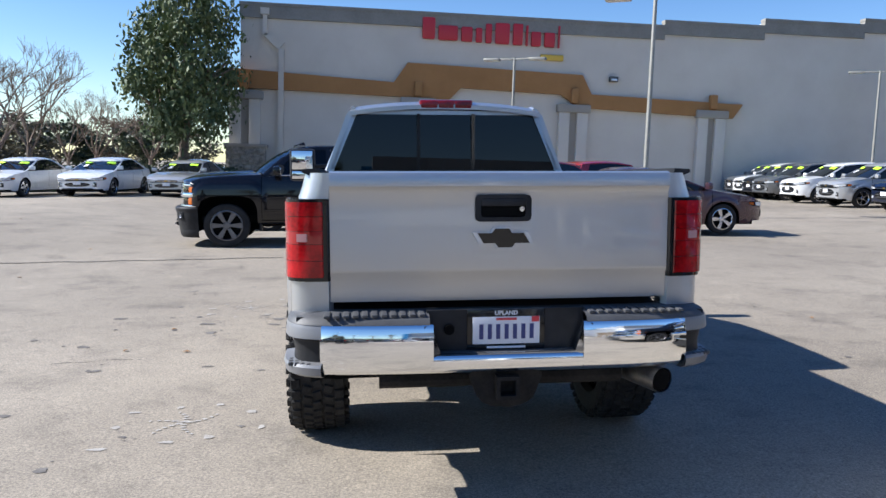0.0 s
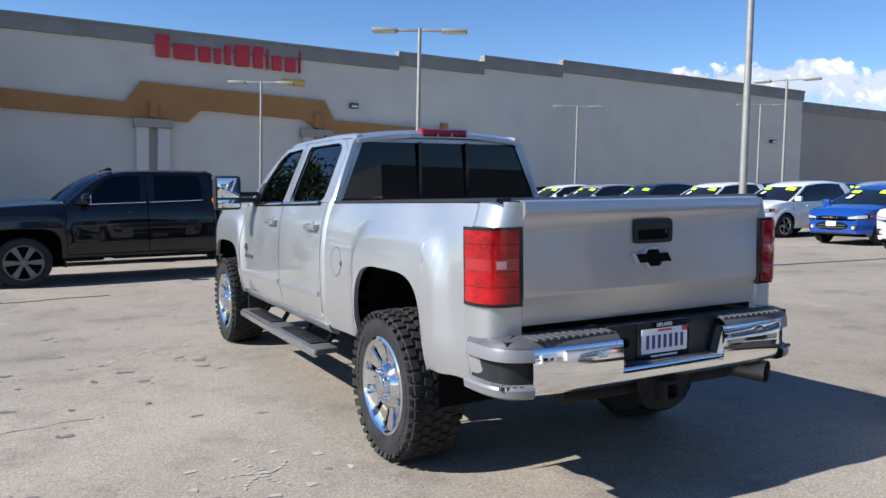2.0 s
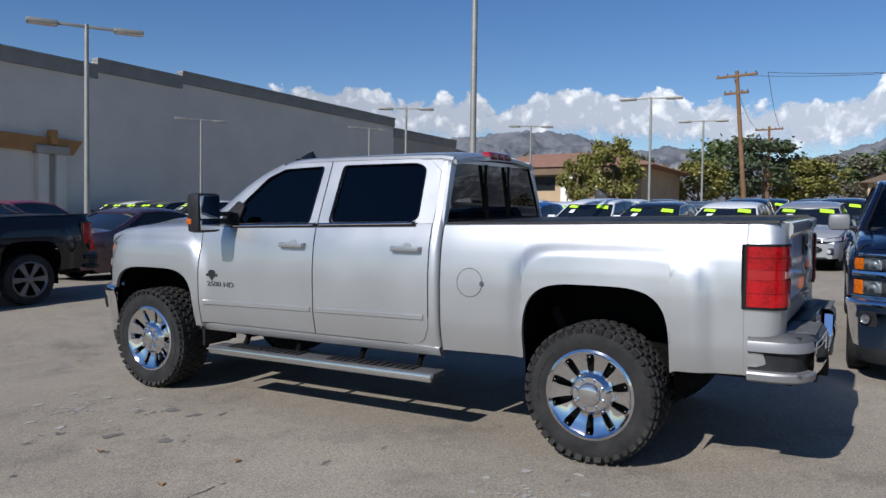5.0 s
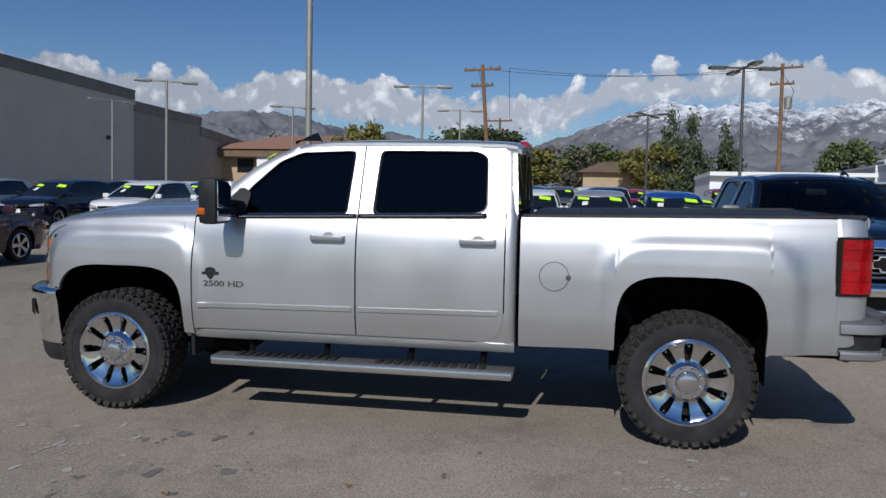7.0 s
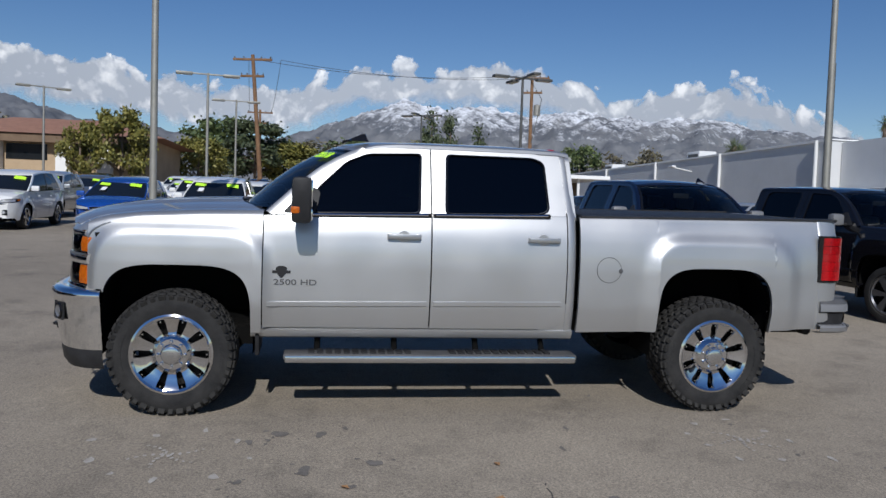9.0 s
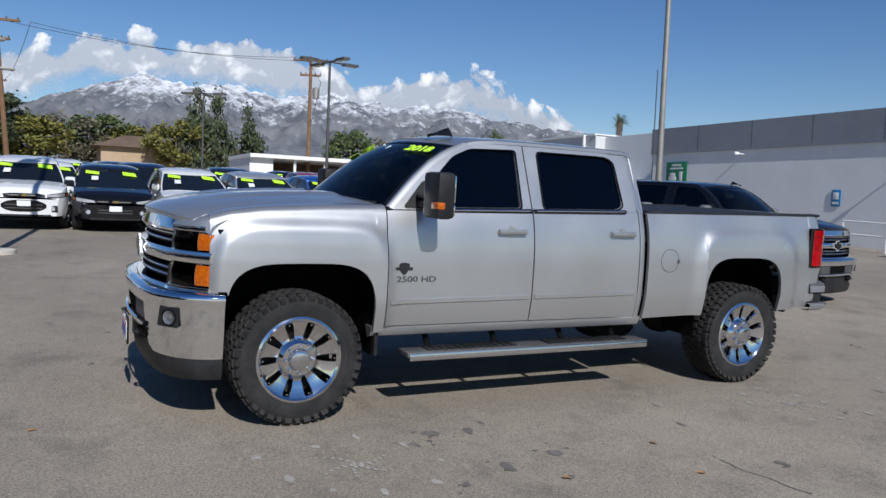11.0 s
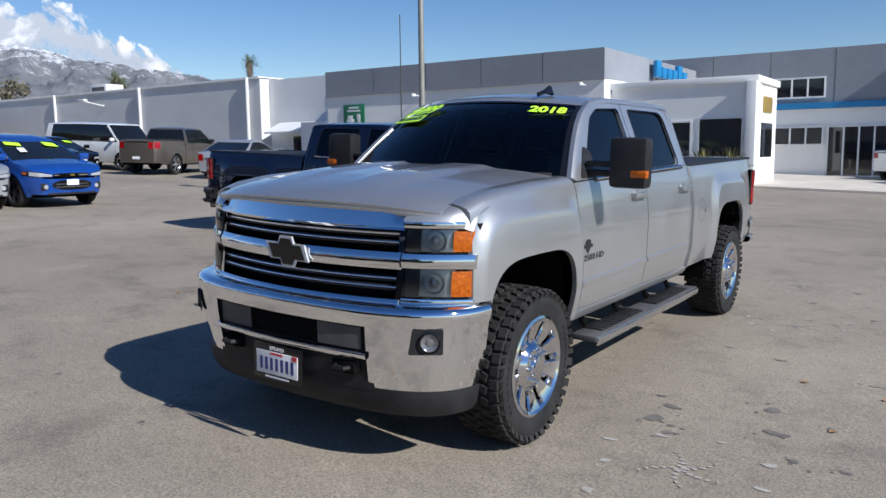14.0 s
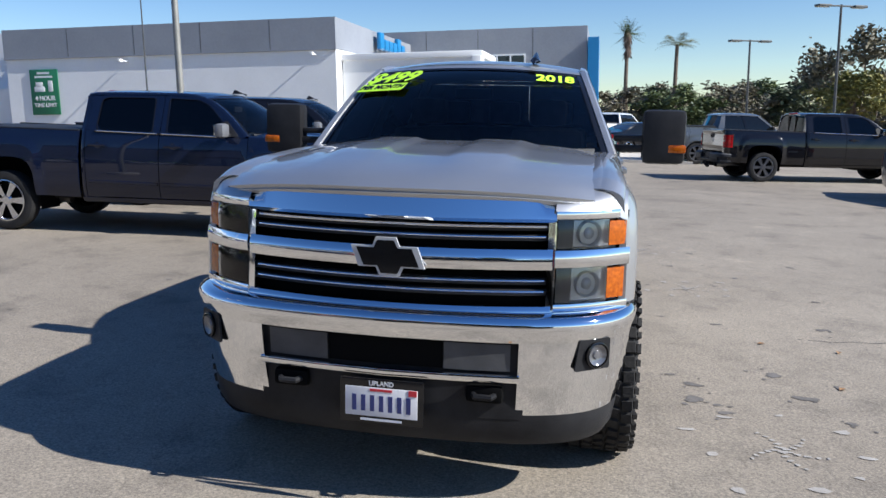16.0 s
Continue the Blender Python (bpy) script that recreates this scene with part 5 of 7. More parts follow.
def make_car(kind, colour, sticker, dark_rims):
    k = KINDS[kind]
    L, W, H, R, sill = k["L"], k["W"], k["H"], k["R"], k["sill"]
    mat = COLOURS[colour]
    t = new(kind)
    prof = [(0.2, 0.90), (0.35, 0.955), (0.5, 0.985), (0.7, 1.0), (0.85, 0.99), (1.0, 0.955), (1.2, 0.945), (1.4, 0.93)]

    def X(y, z):
        e = max(0.0, (abs(y) - (L / 2 - 0.62)) / 0.62)
        x = W / 2 * curve(prof, z * (0.8 if kind in ("pickup", "van") else 1)) * (1 - 0.24 * e ** 2.6)
        for yc in (k["f"], k["r"]):
            d = math.hypot(y - yc, z - R)
            x += 0.018 * smooth01((R + 0.17 - d) / 0.08)
        return x

    def deck(y):
        return curve(k["deck"], y)
    ar = R + 0.055
    ys = []
    for yc in (k["r"], k["f"]):
        ys += [yc - ar * math.cos(math.pi * i / 16) for i in range(17)]
    ys += span(-L / 2, k["r"] - ar - 0.02, 7) + span(k["r"] + ar + 0.02, k["f"] - ar - 0.02, 10) + span(k["f"] + ar + 0.02, L / 2, 7) + [p[0] for p in k["deck"]] + [L / 2 - 0.06, -L / 2 + 0.06]
    ys = sorted(set(round(y, 4) for y in ys if -L / 2 <= y <= L / 2))
    side = []
    for y in ys:
        lo = sill + (0.06 if abs(y) > L / 2 - 0.25 else 0.0)
        for yc in (k["r"], k["f"]):
            d = abs(y - yc)
            if d < ar:
                lo = max(lo, R + math.sqrt(ar * ar - d * d) * 0.98)
        hi = max(deck(y), lo + 0.05)
        c = [(-X(y, lo + (hi - lo) * i / 10), y, lo + (hi - lo) * i / 10) for i in range(11)]
        side.append(c)
    b = Shape()
    b.grid(side)
    b.grid([[(-p[0], p[1], p[2]) for p in c] for c in side], flip=True)
    top = []
    for c in side:
        x, y, z = c[-1]
        top.append([(x * u, y, z + 0.045 * (1 - abs(u) ** 3)) for u in span(1, -1, 8)])
    b.grid(top)
    for c in (side[0], side[-1]):
        b.grid([[(p[0] * u, p[1] + (0.05 if p[1] > 0 else -0.04) * (1 - u * u), p[2]) for p in c] for u in span(1, -1, 8)])
    part("body", b, mat, t, "", 40)
    part("underside", Shape().box(-W * 0.40, W * 0.40, -L / 2 + 0.25, L / 2 - 0.2, sill - 0.02, sill + 0.2).box(-W * 0.36, W * 0.36, -L / 2 + 0.4, L / 2 - 0.5, sill, deck(0) - 0.1), DARK, t)
    # cabin
    bf, rf, rr, br = k["cab"]
    wb, wt = X(0, deck(0)) - 0.035, X(0, deck(0)) - (0.20 if kind != "van" else 0.12)

    def ringpts(y0, y1, w, bow):
        """The cabin's outline at one level: front at y1, rear at y0."""
        out = [(w * u, y1 + bow * (1 - u * u)) for u in span(-1, 1, 8)]
        out += [(w, y) for y in span(y1, y0, 6)[1:]]
        out += [(w * u, y0 - bow * 0.4 * (1 - u * u)) for u in span(1, -1, 8)[1:]]
        out += [(-w, y) for y in span(y0, y1, 6)[1:-1]]
        return out
    zt = H - 0.075
    ymid, yhalf = (rf + rr) / 2 - 0.1, (rf - rr) / 2 + 0.3

    def zroof(y):
        return zt - (0.11 if kind in ("compact_suv", "hatchback", "sedan") else 0.035) * ((y - ymid) / yhalf) ** 2
    lowr, upr = ringpts(br, bf, wb, 0.16), ringpts(rr, rf, wt, 0.10)

    def zl(x, y):
        return deck(y) + 0.03 * (1 - abs(x / wb)) - 0.02
    rows = []
    for v in span(0, 1, 5):
        rows.append([(a[0] + (c[0] - a[0]) * v + 0.05 * math.sin(math.pi * v) * (1 if a[0] > 0.3 * wb else -1 if a[0] < -0.3 * wb else 0) * 0.5, a[1] + (c[1] - a[1]) * v, zl(*a) + (zroof(c[1]) - zl(*a)) * v) for a, c in zip(lowr, upr)])
    part("cabin_glass", Shape().grid(rows, loop=True), CABIN_GLASS, t, "dark car windows", 50)
    rf_ = Shape()
    for sc, dz in ((1.035, -0.02), (1.02, 0.012), (0.9, 0.045), (0.6, 0.07), (0.0, 0.078)):
        cy = (rf + rr) / 2
        rows_ = [(p[0] * sc, cy + (p[1] - cy) * (1.02 if sc > 1 else sc), zroof(cy + (p[1] - cy) * min(sc, 1)) + dz) for p in upr]
        rf_.v += rows_
    n = len(upr)
    rf_.f = [(i * n + j, i * n + (j + 1) % n, (i + 1) * n + (j + 1) % n, (i + 1) * n + j) for i in range(4) for j in range(n)]
    part("roof", rf_, mat, t)
    for sgn in (-1, 1):
        def pillar(nm, yb0, yb1, yt0, yt1, m_, out=0.012):
            r_ = []
            for v in span(0, 1, 5):
                x = wb + (wt - wb) * v + 0.025 * math.sin(math.pi * v) + out
                z = deck(yb0) - 0.02 + (zroof(yt0) - deck(yb0) + 0.02) * v
                r_.append([(sgn * x, yb0 + (yt0 - yb0) * v, z), (sgn * x, yb1 + (yt1 - yb1) * v, z)])
            s_ = Shape()
            shell(s_, r_, (-sgn * 0.03, 0, 0))
            part(nm, s_, m_, t)
        pillar("front_pillar", bf + 0.03, bf - 0.07, rf + 0.02, rf - 0.08, mat)
        mid_b, mid_t = (bf + br) / 2 - 0.02, (rf + rr) / 2 + 0.05
        pillar("middle_pillar", mid_b + 0.05, mid_b - 0.05, mid_t + 0.04, mid_t - 0.04, GLOSS_BLACK)
        pillar("rear_pillar", br + (0.34 if kind in ("compact_suv", "hatchback", "van") else 0.22), br - 0.01, rr + (0.26 if kind in ("compact_suv", "hatchback", "van") else 0.1), rr - 0.02, mat)
        mr = Shape().rbox(sgn * (wb + 0.13) - 0.11, sgn * (wb + 0.13) + 0.11, bf - 0.32, bf - 0.22, deck(0) + 0.02, deck(0) + 0.17, 0.04)
        part("wing_mirror", mr, mat if kind != "pickup" else BLACK_PLASTIC, t)
        z = deck(L / 2 - 0.2)
        big = kind in ("pickup", "van")
        zc = z - (0.20 if big else 0.14)
        lamp = new("headlamp")
        lamp.parent = t
        path = [(X(y, zc) + 0.007, y) for y in span(L / 2 - (0.24 if big else 0.36), L / 2 - 0.02, 6)] + [(X(L / 2, zc) * u, L / 2 + 0.05 * (1 - u * u) + 0.008) for u in span(0.97, 0.66, 4)]
        n_ = len(path) - 1

        def patch(i0, i1, k0, k1, out):
            rr_ = []
            for i in range(i0, i1 + 1):
                tt = i / n_
                hh = (0.10 if big else 0.055) * (0.35 + 0.65 * math.sin(math.pi * (0.12 + 0.8 * tt))) * (1 if not big else 1.2)
                zz = zc + (0.0 if big else 0.05 * (1 - tt))
                rr_.append([(sgn * (path[i][0] + (out if i < 6 else 0)), path[i][1] + (out if i > 5 else 0), zz + hh * q) for q in span(k0, k1, 4)])
            return Shape().grid(rr_)
        part("housing", patch(0, n_, -1, 1, 0), GLOSS_BLACK, lamp)
        part("reflector", patch(3, n_, -0.7, 0.75, 0.004), REFLECTOR, lamp)
        part("marker", patch(0, 2, -0.6, 0.6, 0.004), AMBER, lamp)
        if not big:
            fx = X(L / 2, 0.5) * 0.86
            part("fog_lamp", Shape().lathe([(0.012, 0), (0.008, 0.045), (-0.02, 0.05)], "y", 14, at=(sgn * fx, L / 2 + 0.012, sill + 0.22)), REFLECTOR, t)
            part("fog_bezel", Shape().rbox(sgn * fx - 0.10, sgn * fx + 0.10, L / 2 - 0.03, L / 2 + 0.016, sill + 0.14, sill + 0.30, 0.03), BLACK_PLASTIC, t)
        zr = deck(-L / 2 + 0.12)
        tl = Shape().grid([[(sgn * (X(y, q) + 0.006), y, q) for q in span(zr - 0.30, zr - 0.06, 4)] for y in span(-L / 2 + 0.02, -L / 2 + 0.22, 4)])
        tl.grid([[(sgn * X(-L / 2, zr - 0.2) * u, -L / 2 - 0.04 * (1 - u * u) - 0.006, q) for q in span(zr - 0.30, zr - 0.06, 3)] for u in span(0.72, 1.0, 4)])
        part("tail_lamp", tl, RED_LENS, t)
        for y in (mid_b - 0.22, mid_b + 0.75):
            if br < y < bf:
                hs = X(y, deck(0) - 0.12)
                part("door_handle", Shape().rbox(sgn * hs - 0.02, sgn * hs + 0.02, y - 0.09, y + 0.09, deck(0) - 0.14, deck(0) - 0.11, 0.008), mat, t)
        seam = Shape()
        for y in (mid_b, bf - 0.15, br + 0.55):
            if k["r"] + 0.1 < y < k["f"] - 0.1:
                seam.grid([[(sgn * (X(y, q) + 0.0015), y - 0.006, q), (sgn * (X(y, q) + 0.0015), y + 0.006, q)] for q in span(sill + 0.12, deck(y) - 0.02, 8)])
        part("door_seam", seam, DARK, t)
    z = deck(L / 2 - 0.2)

    def face(nm, u0, u1, z0, z1, m_, proud=0.006, pinch=0.0):
        hw = X(L / 2, 0.6)
        s_ = Shape()
        rr_ = []
        for u in span(u0, u1, 14):
            e = (abs(u) / max(abs(u0), abs(u1))) ** 4 * pinch
            rr_.append([(u * hw, L / 2 + 0.05 * (1 - u * u) + proud, q) for q in span(z0 + (z1 - z0) * e * 0.5, z1 - (z1 - z0) * e * 0.5, 3)])
        shell(s_, rr_, (0, -0.02, 0))
        part(nm, s_, m_, t)
    lowz = sill + 0.10
    if kind in ("pickup", "van"):
        face("grille", -0.78, 0.78, z - 0.36, z - 0.10, GLOSS_BLACK)
        face("grille_bar", -0.80, 0.80, z - 0.25, z - 0.19, CHROME, 0.014)
        face("bumper", -0.98, 0.98, z - 0.56, z - 0.40, CHROME if colour != "black" else BLACK_PLASTIC, 0.03)
    else:
        face("grille", -0.62, 0.62, z - 0.17, z - 0.09, GLOSS_BLACK, 0.006, 0.6)
        face("grille_trim", -0.60, 0.60, z - 0.145, z - 0.125, CHROME, 0.012, 0.4)
        face("lower_grille", -0.66, 0.66, lowz + 0.05, z - 0.24, GLOSS_BLACK, 0.008, 0.75)
        for q in (0.3, 0.6):
            zq = lowz + 0.05 + (z - 0.29 - lowz) * q
            face("grille_slat", -0.55, 0.55, zq - 0.008, zq + 0.008, GREY_PLASTIC, 0.014)
        face("chin", -0.80, 0.80, sill + 0.05, sill + 0.09, BLACK_PLASTIC, 0.012)
        face("badge", -0.07, 0.07, z - 0.155, z - 0.11, GOLD_BADGE, 0.018)
    face("plate_card", -0.20, 0.20, (lowz + z) / 2 - 0.10, (lowz + z) / 2 + 0.02, WHITE_PAPER, 0.02)
    rp = Shape().box(-0.16, 0.16, -L / 2 - 0.055, -L / 2 - 0.045, 0.62, 0.72)
    part("rear_plate", rp, WHITE_PAPER, t)
    if kind == "pickup":
        part("bed_cover", Shape().rbox(-W / 2 + 0.16, W / 2 - 0.16, -L / 2 + 0.10, -0.95, 1.30, 1.385, 0.02), BLACK_PLASTIC, t)
        for sgn in (-1, 1):
            part("side_step", Shape().rbox(sgn * W * 0.47 - 0.06, sgn * W * 0.47 + 0.06, -0.9, 1.05, 0.36, 0.42, 0.02), BLACK_PLASTIC, t)
        gp = Shape().grid([[(-X(-0.93, q) - 0.003, -0.945, q), (-X(-0.93, q) - 0.003, -0.915, q)] for q in span(0.5, 1.28, 8)])
        gp.mirror()
        part("bed_gap", gp, DARK, t)
    if sticker:
        def on_glass(u, v):
            p, q = Vector((wb * u, bf + 0.16 * (1 - u * u), zl(wb * u, bf))), Vector((wt * u, rf + 0.10 * (1 - u * u), zroof(rf)))
            return p.lerp(q, v)
        nrm = Vector((0, zt - deck(bf), bf - rf)).normalized()
        for u0, u1, v0, v1 in ((-0.82, -0.38, 0.66, 0.90), (0.40, 0.84, 0.70, 0.90)):
            q = [on_glass(u0, v0), on_glass(u1, v0 + 0.06), on_glass(u1, v1), on_glass(u0, v1 - 0.06)]
            s_ = Shape().add([p + nrm * 0.02 for p in q] + [p + nrm * 0.016 for p in q], [(0, 1, 2, 3), (7, 6, 5, 4), (0, 4, 5, 1), (1, 5, 6, 2), (2, 6, 7, 3), (3, 7, 4, 0)])
            part("price_sticker", s_, LIME, t)
        q = [on_glass(0.42, 0.42), on_glass(0.62, 0.42), on_glass(0.62, 0.62), on_glass(0.42, 0.62)]
        part("price_card", Shape().add([p + nrm * 0.02 for p in q], [(0, 1, 2, 3)]), WHITE_PAPER, t)
    for x in (-1, 1):
        for y in (k["f"], k["r"]):
            car_wheel(R, t, (x * (W / 2 - 0.115), y, R), dark_rims)
            ln = [(y - ar * math.cos(a), R + ar * math.sin(a)) for a in span(0, math.pi, 12)]
            part("wheel_liner", Shape().grid([[(x * (W / 2 - 0.03), p, q) for p, q in ln], [(x * (W / 2 - 0.38), p, q) for p, q in ln]]), DARK, t)
    return t


NOUN = {"compact_suv": "compact SUV", "hatchback": "hatchback", "sedan": "sedan", "pickup": "crew-cab pickup", "van": "van"}


def park(kind, colour, x, y, heading, sticker=True, dark_rims=False, where="in the dealer row", size=1.0):
    """A parked vehicle, its middle at x, y."""
    key = (kind, colour, sticker, dark_rims)
    m = parked(x, y, heading) @ Matrix.Scale(size, 4)
    if key in MADE and size == 1.0:
        ob = copy_thing(MADE[key], parked(x, y, heading))
    else:
        ob = make_car(*key)
        if size == 1.0:
            MADE[key] = ob
        ob.matrix_world = m
    tone = {"navy": "navy", "maroon": "plum", "taupe": "bronze grey", "blue": "bright blue"}.get(colour, colour)
    tagged(ob, "%s %s%s %s" % (tone, NOUN[kind], " with lime price stickers" if sticker else "", where), "pickup truck" if kind == "pickup" else "van" if kind == "van" else "car", "vehicles parked on the lot")
    return ob


# near trucks
crew_truck(parked(1.03, 9.9, 92, -STOCK_DROP * 0.95) @ Matrix.Diagonal((0.97, 1, 0.95, 1)), "black crew-cab pickup parked across the lot", COLOURS["black"], True, BLACK_PLASTIC, True, "vehicles parked on the lot")
park("pickup", "silver", -0.8, 13.4, 90, True, False, "beside a black pickup")
park("pickup", "grey", -0.5, 16.4, 90, True, False, "beside other pickups")
park("sedan", "maroon", 5.75, 12.0, -90, False, False, "alone on the lot")
park("compact_suv", "red", 5.0, 17.2, -60, False, False, "behind a black pickup")
park("compact_suv", "red", 7.4, 19.2, -70, False, False, "behind a plum sedan")
crew_truck(parked(6.8, -2.0, 93, -STOCK_DROP), "navy blue crew-cab pickup beside a silver pickup", COLOURS["navy"], True, CHROME, False, "vehicles parked on the lot")
crew_truck(parked(6.9, -4.9, 100, -STOCK_DROP), "black crew-cab pickup beside a navy pickup", COLOURS["black"], True, CHROME, True, "vehicles parked on the lot")
crew_truck(parked(-4.8, -15.0, 103, -STOCK_DROP), "black crew-cab pickup near the street", COLOURS["black"], True, BLACK_PLASTIC, True, "vehicles parked on the lot")
park("pickup", "grey", -5.5, -23.0, 103, False, True, "near the street")
park("sedan", "grey", -8.1, -9.4, 10, False, False, "near the lot's edge")
# white sedans by the hedge
for i, (x, y, c) in enumerate(((-13.0, 26.0, "white"), (-10.1, 26.5, "white"), (-7.3, 27.6, "silver"))):
    park("sedan", c, x, y, 172, True, False, "before the hedge")
park("sedan", "silver", -12.5, 33.0, 90, False, False, "behind the hedge")
park("sedan", "grey", -8.6, 34.0, 90, False, False, "behind the hedge")
# first dealer row, noses to the west
ROW = [("hatchback", "blue", 15.3, -1.75), ("hatchback", "silver", 15.5, 0.15), ("hatchback", "white", 15.5, 2.0), ("hatchback", "black", 15.5, 3.9), ("compact_suv", "white", 15.8, 5.75), ("hatchback", "blue", 17.3, 8.6), ("compact_suv", "white", 17.9, 11.9), ("compact_suv", "white", 18.2, 15.2), ("compact_suv", "navy", 18.4, 18.6), ("compact_suv", "silver", 18.6, 22.0), ("compact_suv", "white", 19.0, 25.2)]
for kd, c, x, y in ROW:
    park(kd, c, x, y, 90, True, kd == "hatchback" and c == "blue")
rnd_cars = random.Random(12)
for x0, ya, yb in ((21.3, -3.0, 5.5), (24.0, 7.5, 27.5), (28.5, -5.5, 6.0), (31.0, 8.0, 29.0), (36.0, -6.5, 27.0), (42.5, -8.0, 26.0), (50.0, -9.0, 24.0)):
    y = ya
    while y < yb:
        if rnd_cars.random() < 0.88:
            kd = rnd_cars.choice(("compact_suv", "hatchback", "sedan", "compact_suv"))
            c = rnd_cars.choice(("white", "white", "silver", "grey", "black", "navy", "red", "white", "blue", "black"))
            park(kd, c, x0 + rnd_cars.uniform(-0.3, 0.3), y, 90 + rnd_cars.uniform(-3, 3), True)
        y += 2.75
for i in range(4):
    park("compact_suv", ("grey", "black", "white", "grey")[i], 19.3 + 0.2 * i, 28.0 + i * 1.5 - 0.2 * i, 90, True)
# south-east corner
park("van", "white", 29.0, -12.5, 100, False, False, "before the grey wall")
park("pickup", "taupe", 24.6, -12.9, 202, False, False, "beside the grey wall")
park("pickup", "grey", 33.0, -13.5, 100, False, False, "before the grey wall")
park("sedan", "silver", 20.4, -12.9, 202, False, False, "by the white annex")
park("pickup", "white", -1.2, -33.0, 150, False, False, "near the showroom")
park("sedan", "black", -2.6, -29.0, 120, False, False, "near the showroom")
park("sedan", "navy", 24.5, -6.2, 90, True)
park("sedan", "black", 28.0, -9.4, 90, True)

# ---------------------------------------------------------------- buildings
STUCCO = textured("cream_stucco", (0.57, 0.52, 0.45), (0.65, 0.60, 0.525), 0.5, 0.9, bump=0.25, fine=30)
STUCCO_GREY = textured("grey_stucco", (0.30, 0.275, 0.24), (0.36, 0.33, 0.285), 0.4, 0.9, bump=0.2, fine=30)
CORNICE = textured("grey_cornice", (0.20, 0.19, 0.17), (0.27, 0.26, 0.235), 0.8, 0.85)
OCHRE = textured("ochre_band", (0.32, 0.155, 0.05), (0.40, 0.20, 0.07), 0.9, 0.8, bump=0.15, fine=40)
SIGN_RED = principled("sign_red", (0.50, 0.02, 0.035), 0.4)
SIGN_YELLOW = principled("sign_yellow", (0.65, 0.42, 0.05), 0.4)
ROCK = textured("field_stone", (0.16, 0.14, 0.12), (0.42, 0.39, 0.34), 5, 0.85, bump=0.4, fine=40)
WHITE_WALL = textured("white_stucco", (0.76, 0.76, 0.745), (0.84, 0.84, 0.825), 0.5, 0.85, bump=0.25, fine=25)
BLUE_GREY = textured("slate_panel", (0.235, 0.25, 0.275), (0.285, 0.30, 0.325), 0.7, 0.6)
PALE_GREY = textured("pale_grey_wall", (0.56, 0.565, 0.565), (0.64, 0.645, 0.645), 0.5, 0.85, bump=0.25, fine=25)
BRAND_BLUE = principled("sign_blue", (0.02, 0.20, 0.44), 0.4)
GOLD = principled("gold_sign", (0.60, 0.40, 0.10), 0.35, 0.6)
PANE = principled("building_glass", (0.012, 0.014, 0.016), 0.04, 0.0, spec=0.8)
METAL = textured("galvanised_pole", (0.24, 0.235, 0.21), (0.34, 0.33, 0.295), 3, 0.55, 0.4)
DARK_METAL = textured("dark_pole", (0.06, 0.062, 0.06), (0.11, 0.11, 0.105), 3, 0.55, 0.3)
SIGN_GREEN = principled("sign_green", (0.02, 0.16, 0.075), 0.5)
WHITE_PAINT = principled("white_rail_paint", (0.75, 0.75, 0.74), 0.4)
WOOD_POLE = textured("utility_pole_wood", (0.13, 0.07, 0.035), (0.24, 0.135, 0.07), 2, 0.9, bump=0.4, fine=25)
TILE = textured("clay_tile_roof", (0.26, 0.13, 0.085), (0.36, 0.19, 0.125), 1.5, 0.85, bump=0.6, fine=8)
TAN_WALL = textured("tan_wall", (0.38, 0.28, 0.175), (0.48, 0.36, 0.235), 0.5, 0.9)
BROWN_ROOF = textured("brown_roof", (0.13, 0.085, 0.055), (0.20, 0.14, 0.09), 1.0, 0.9)


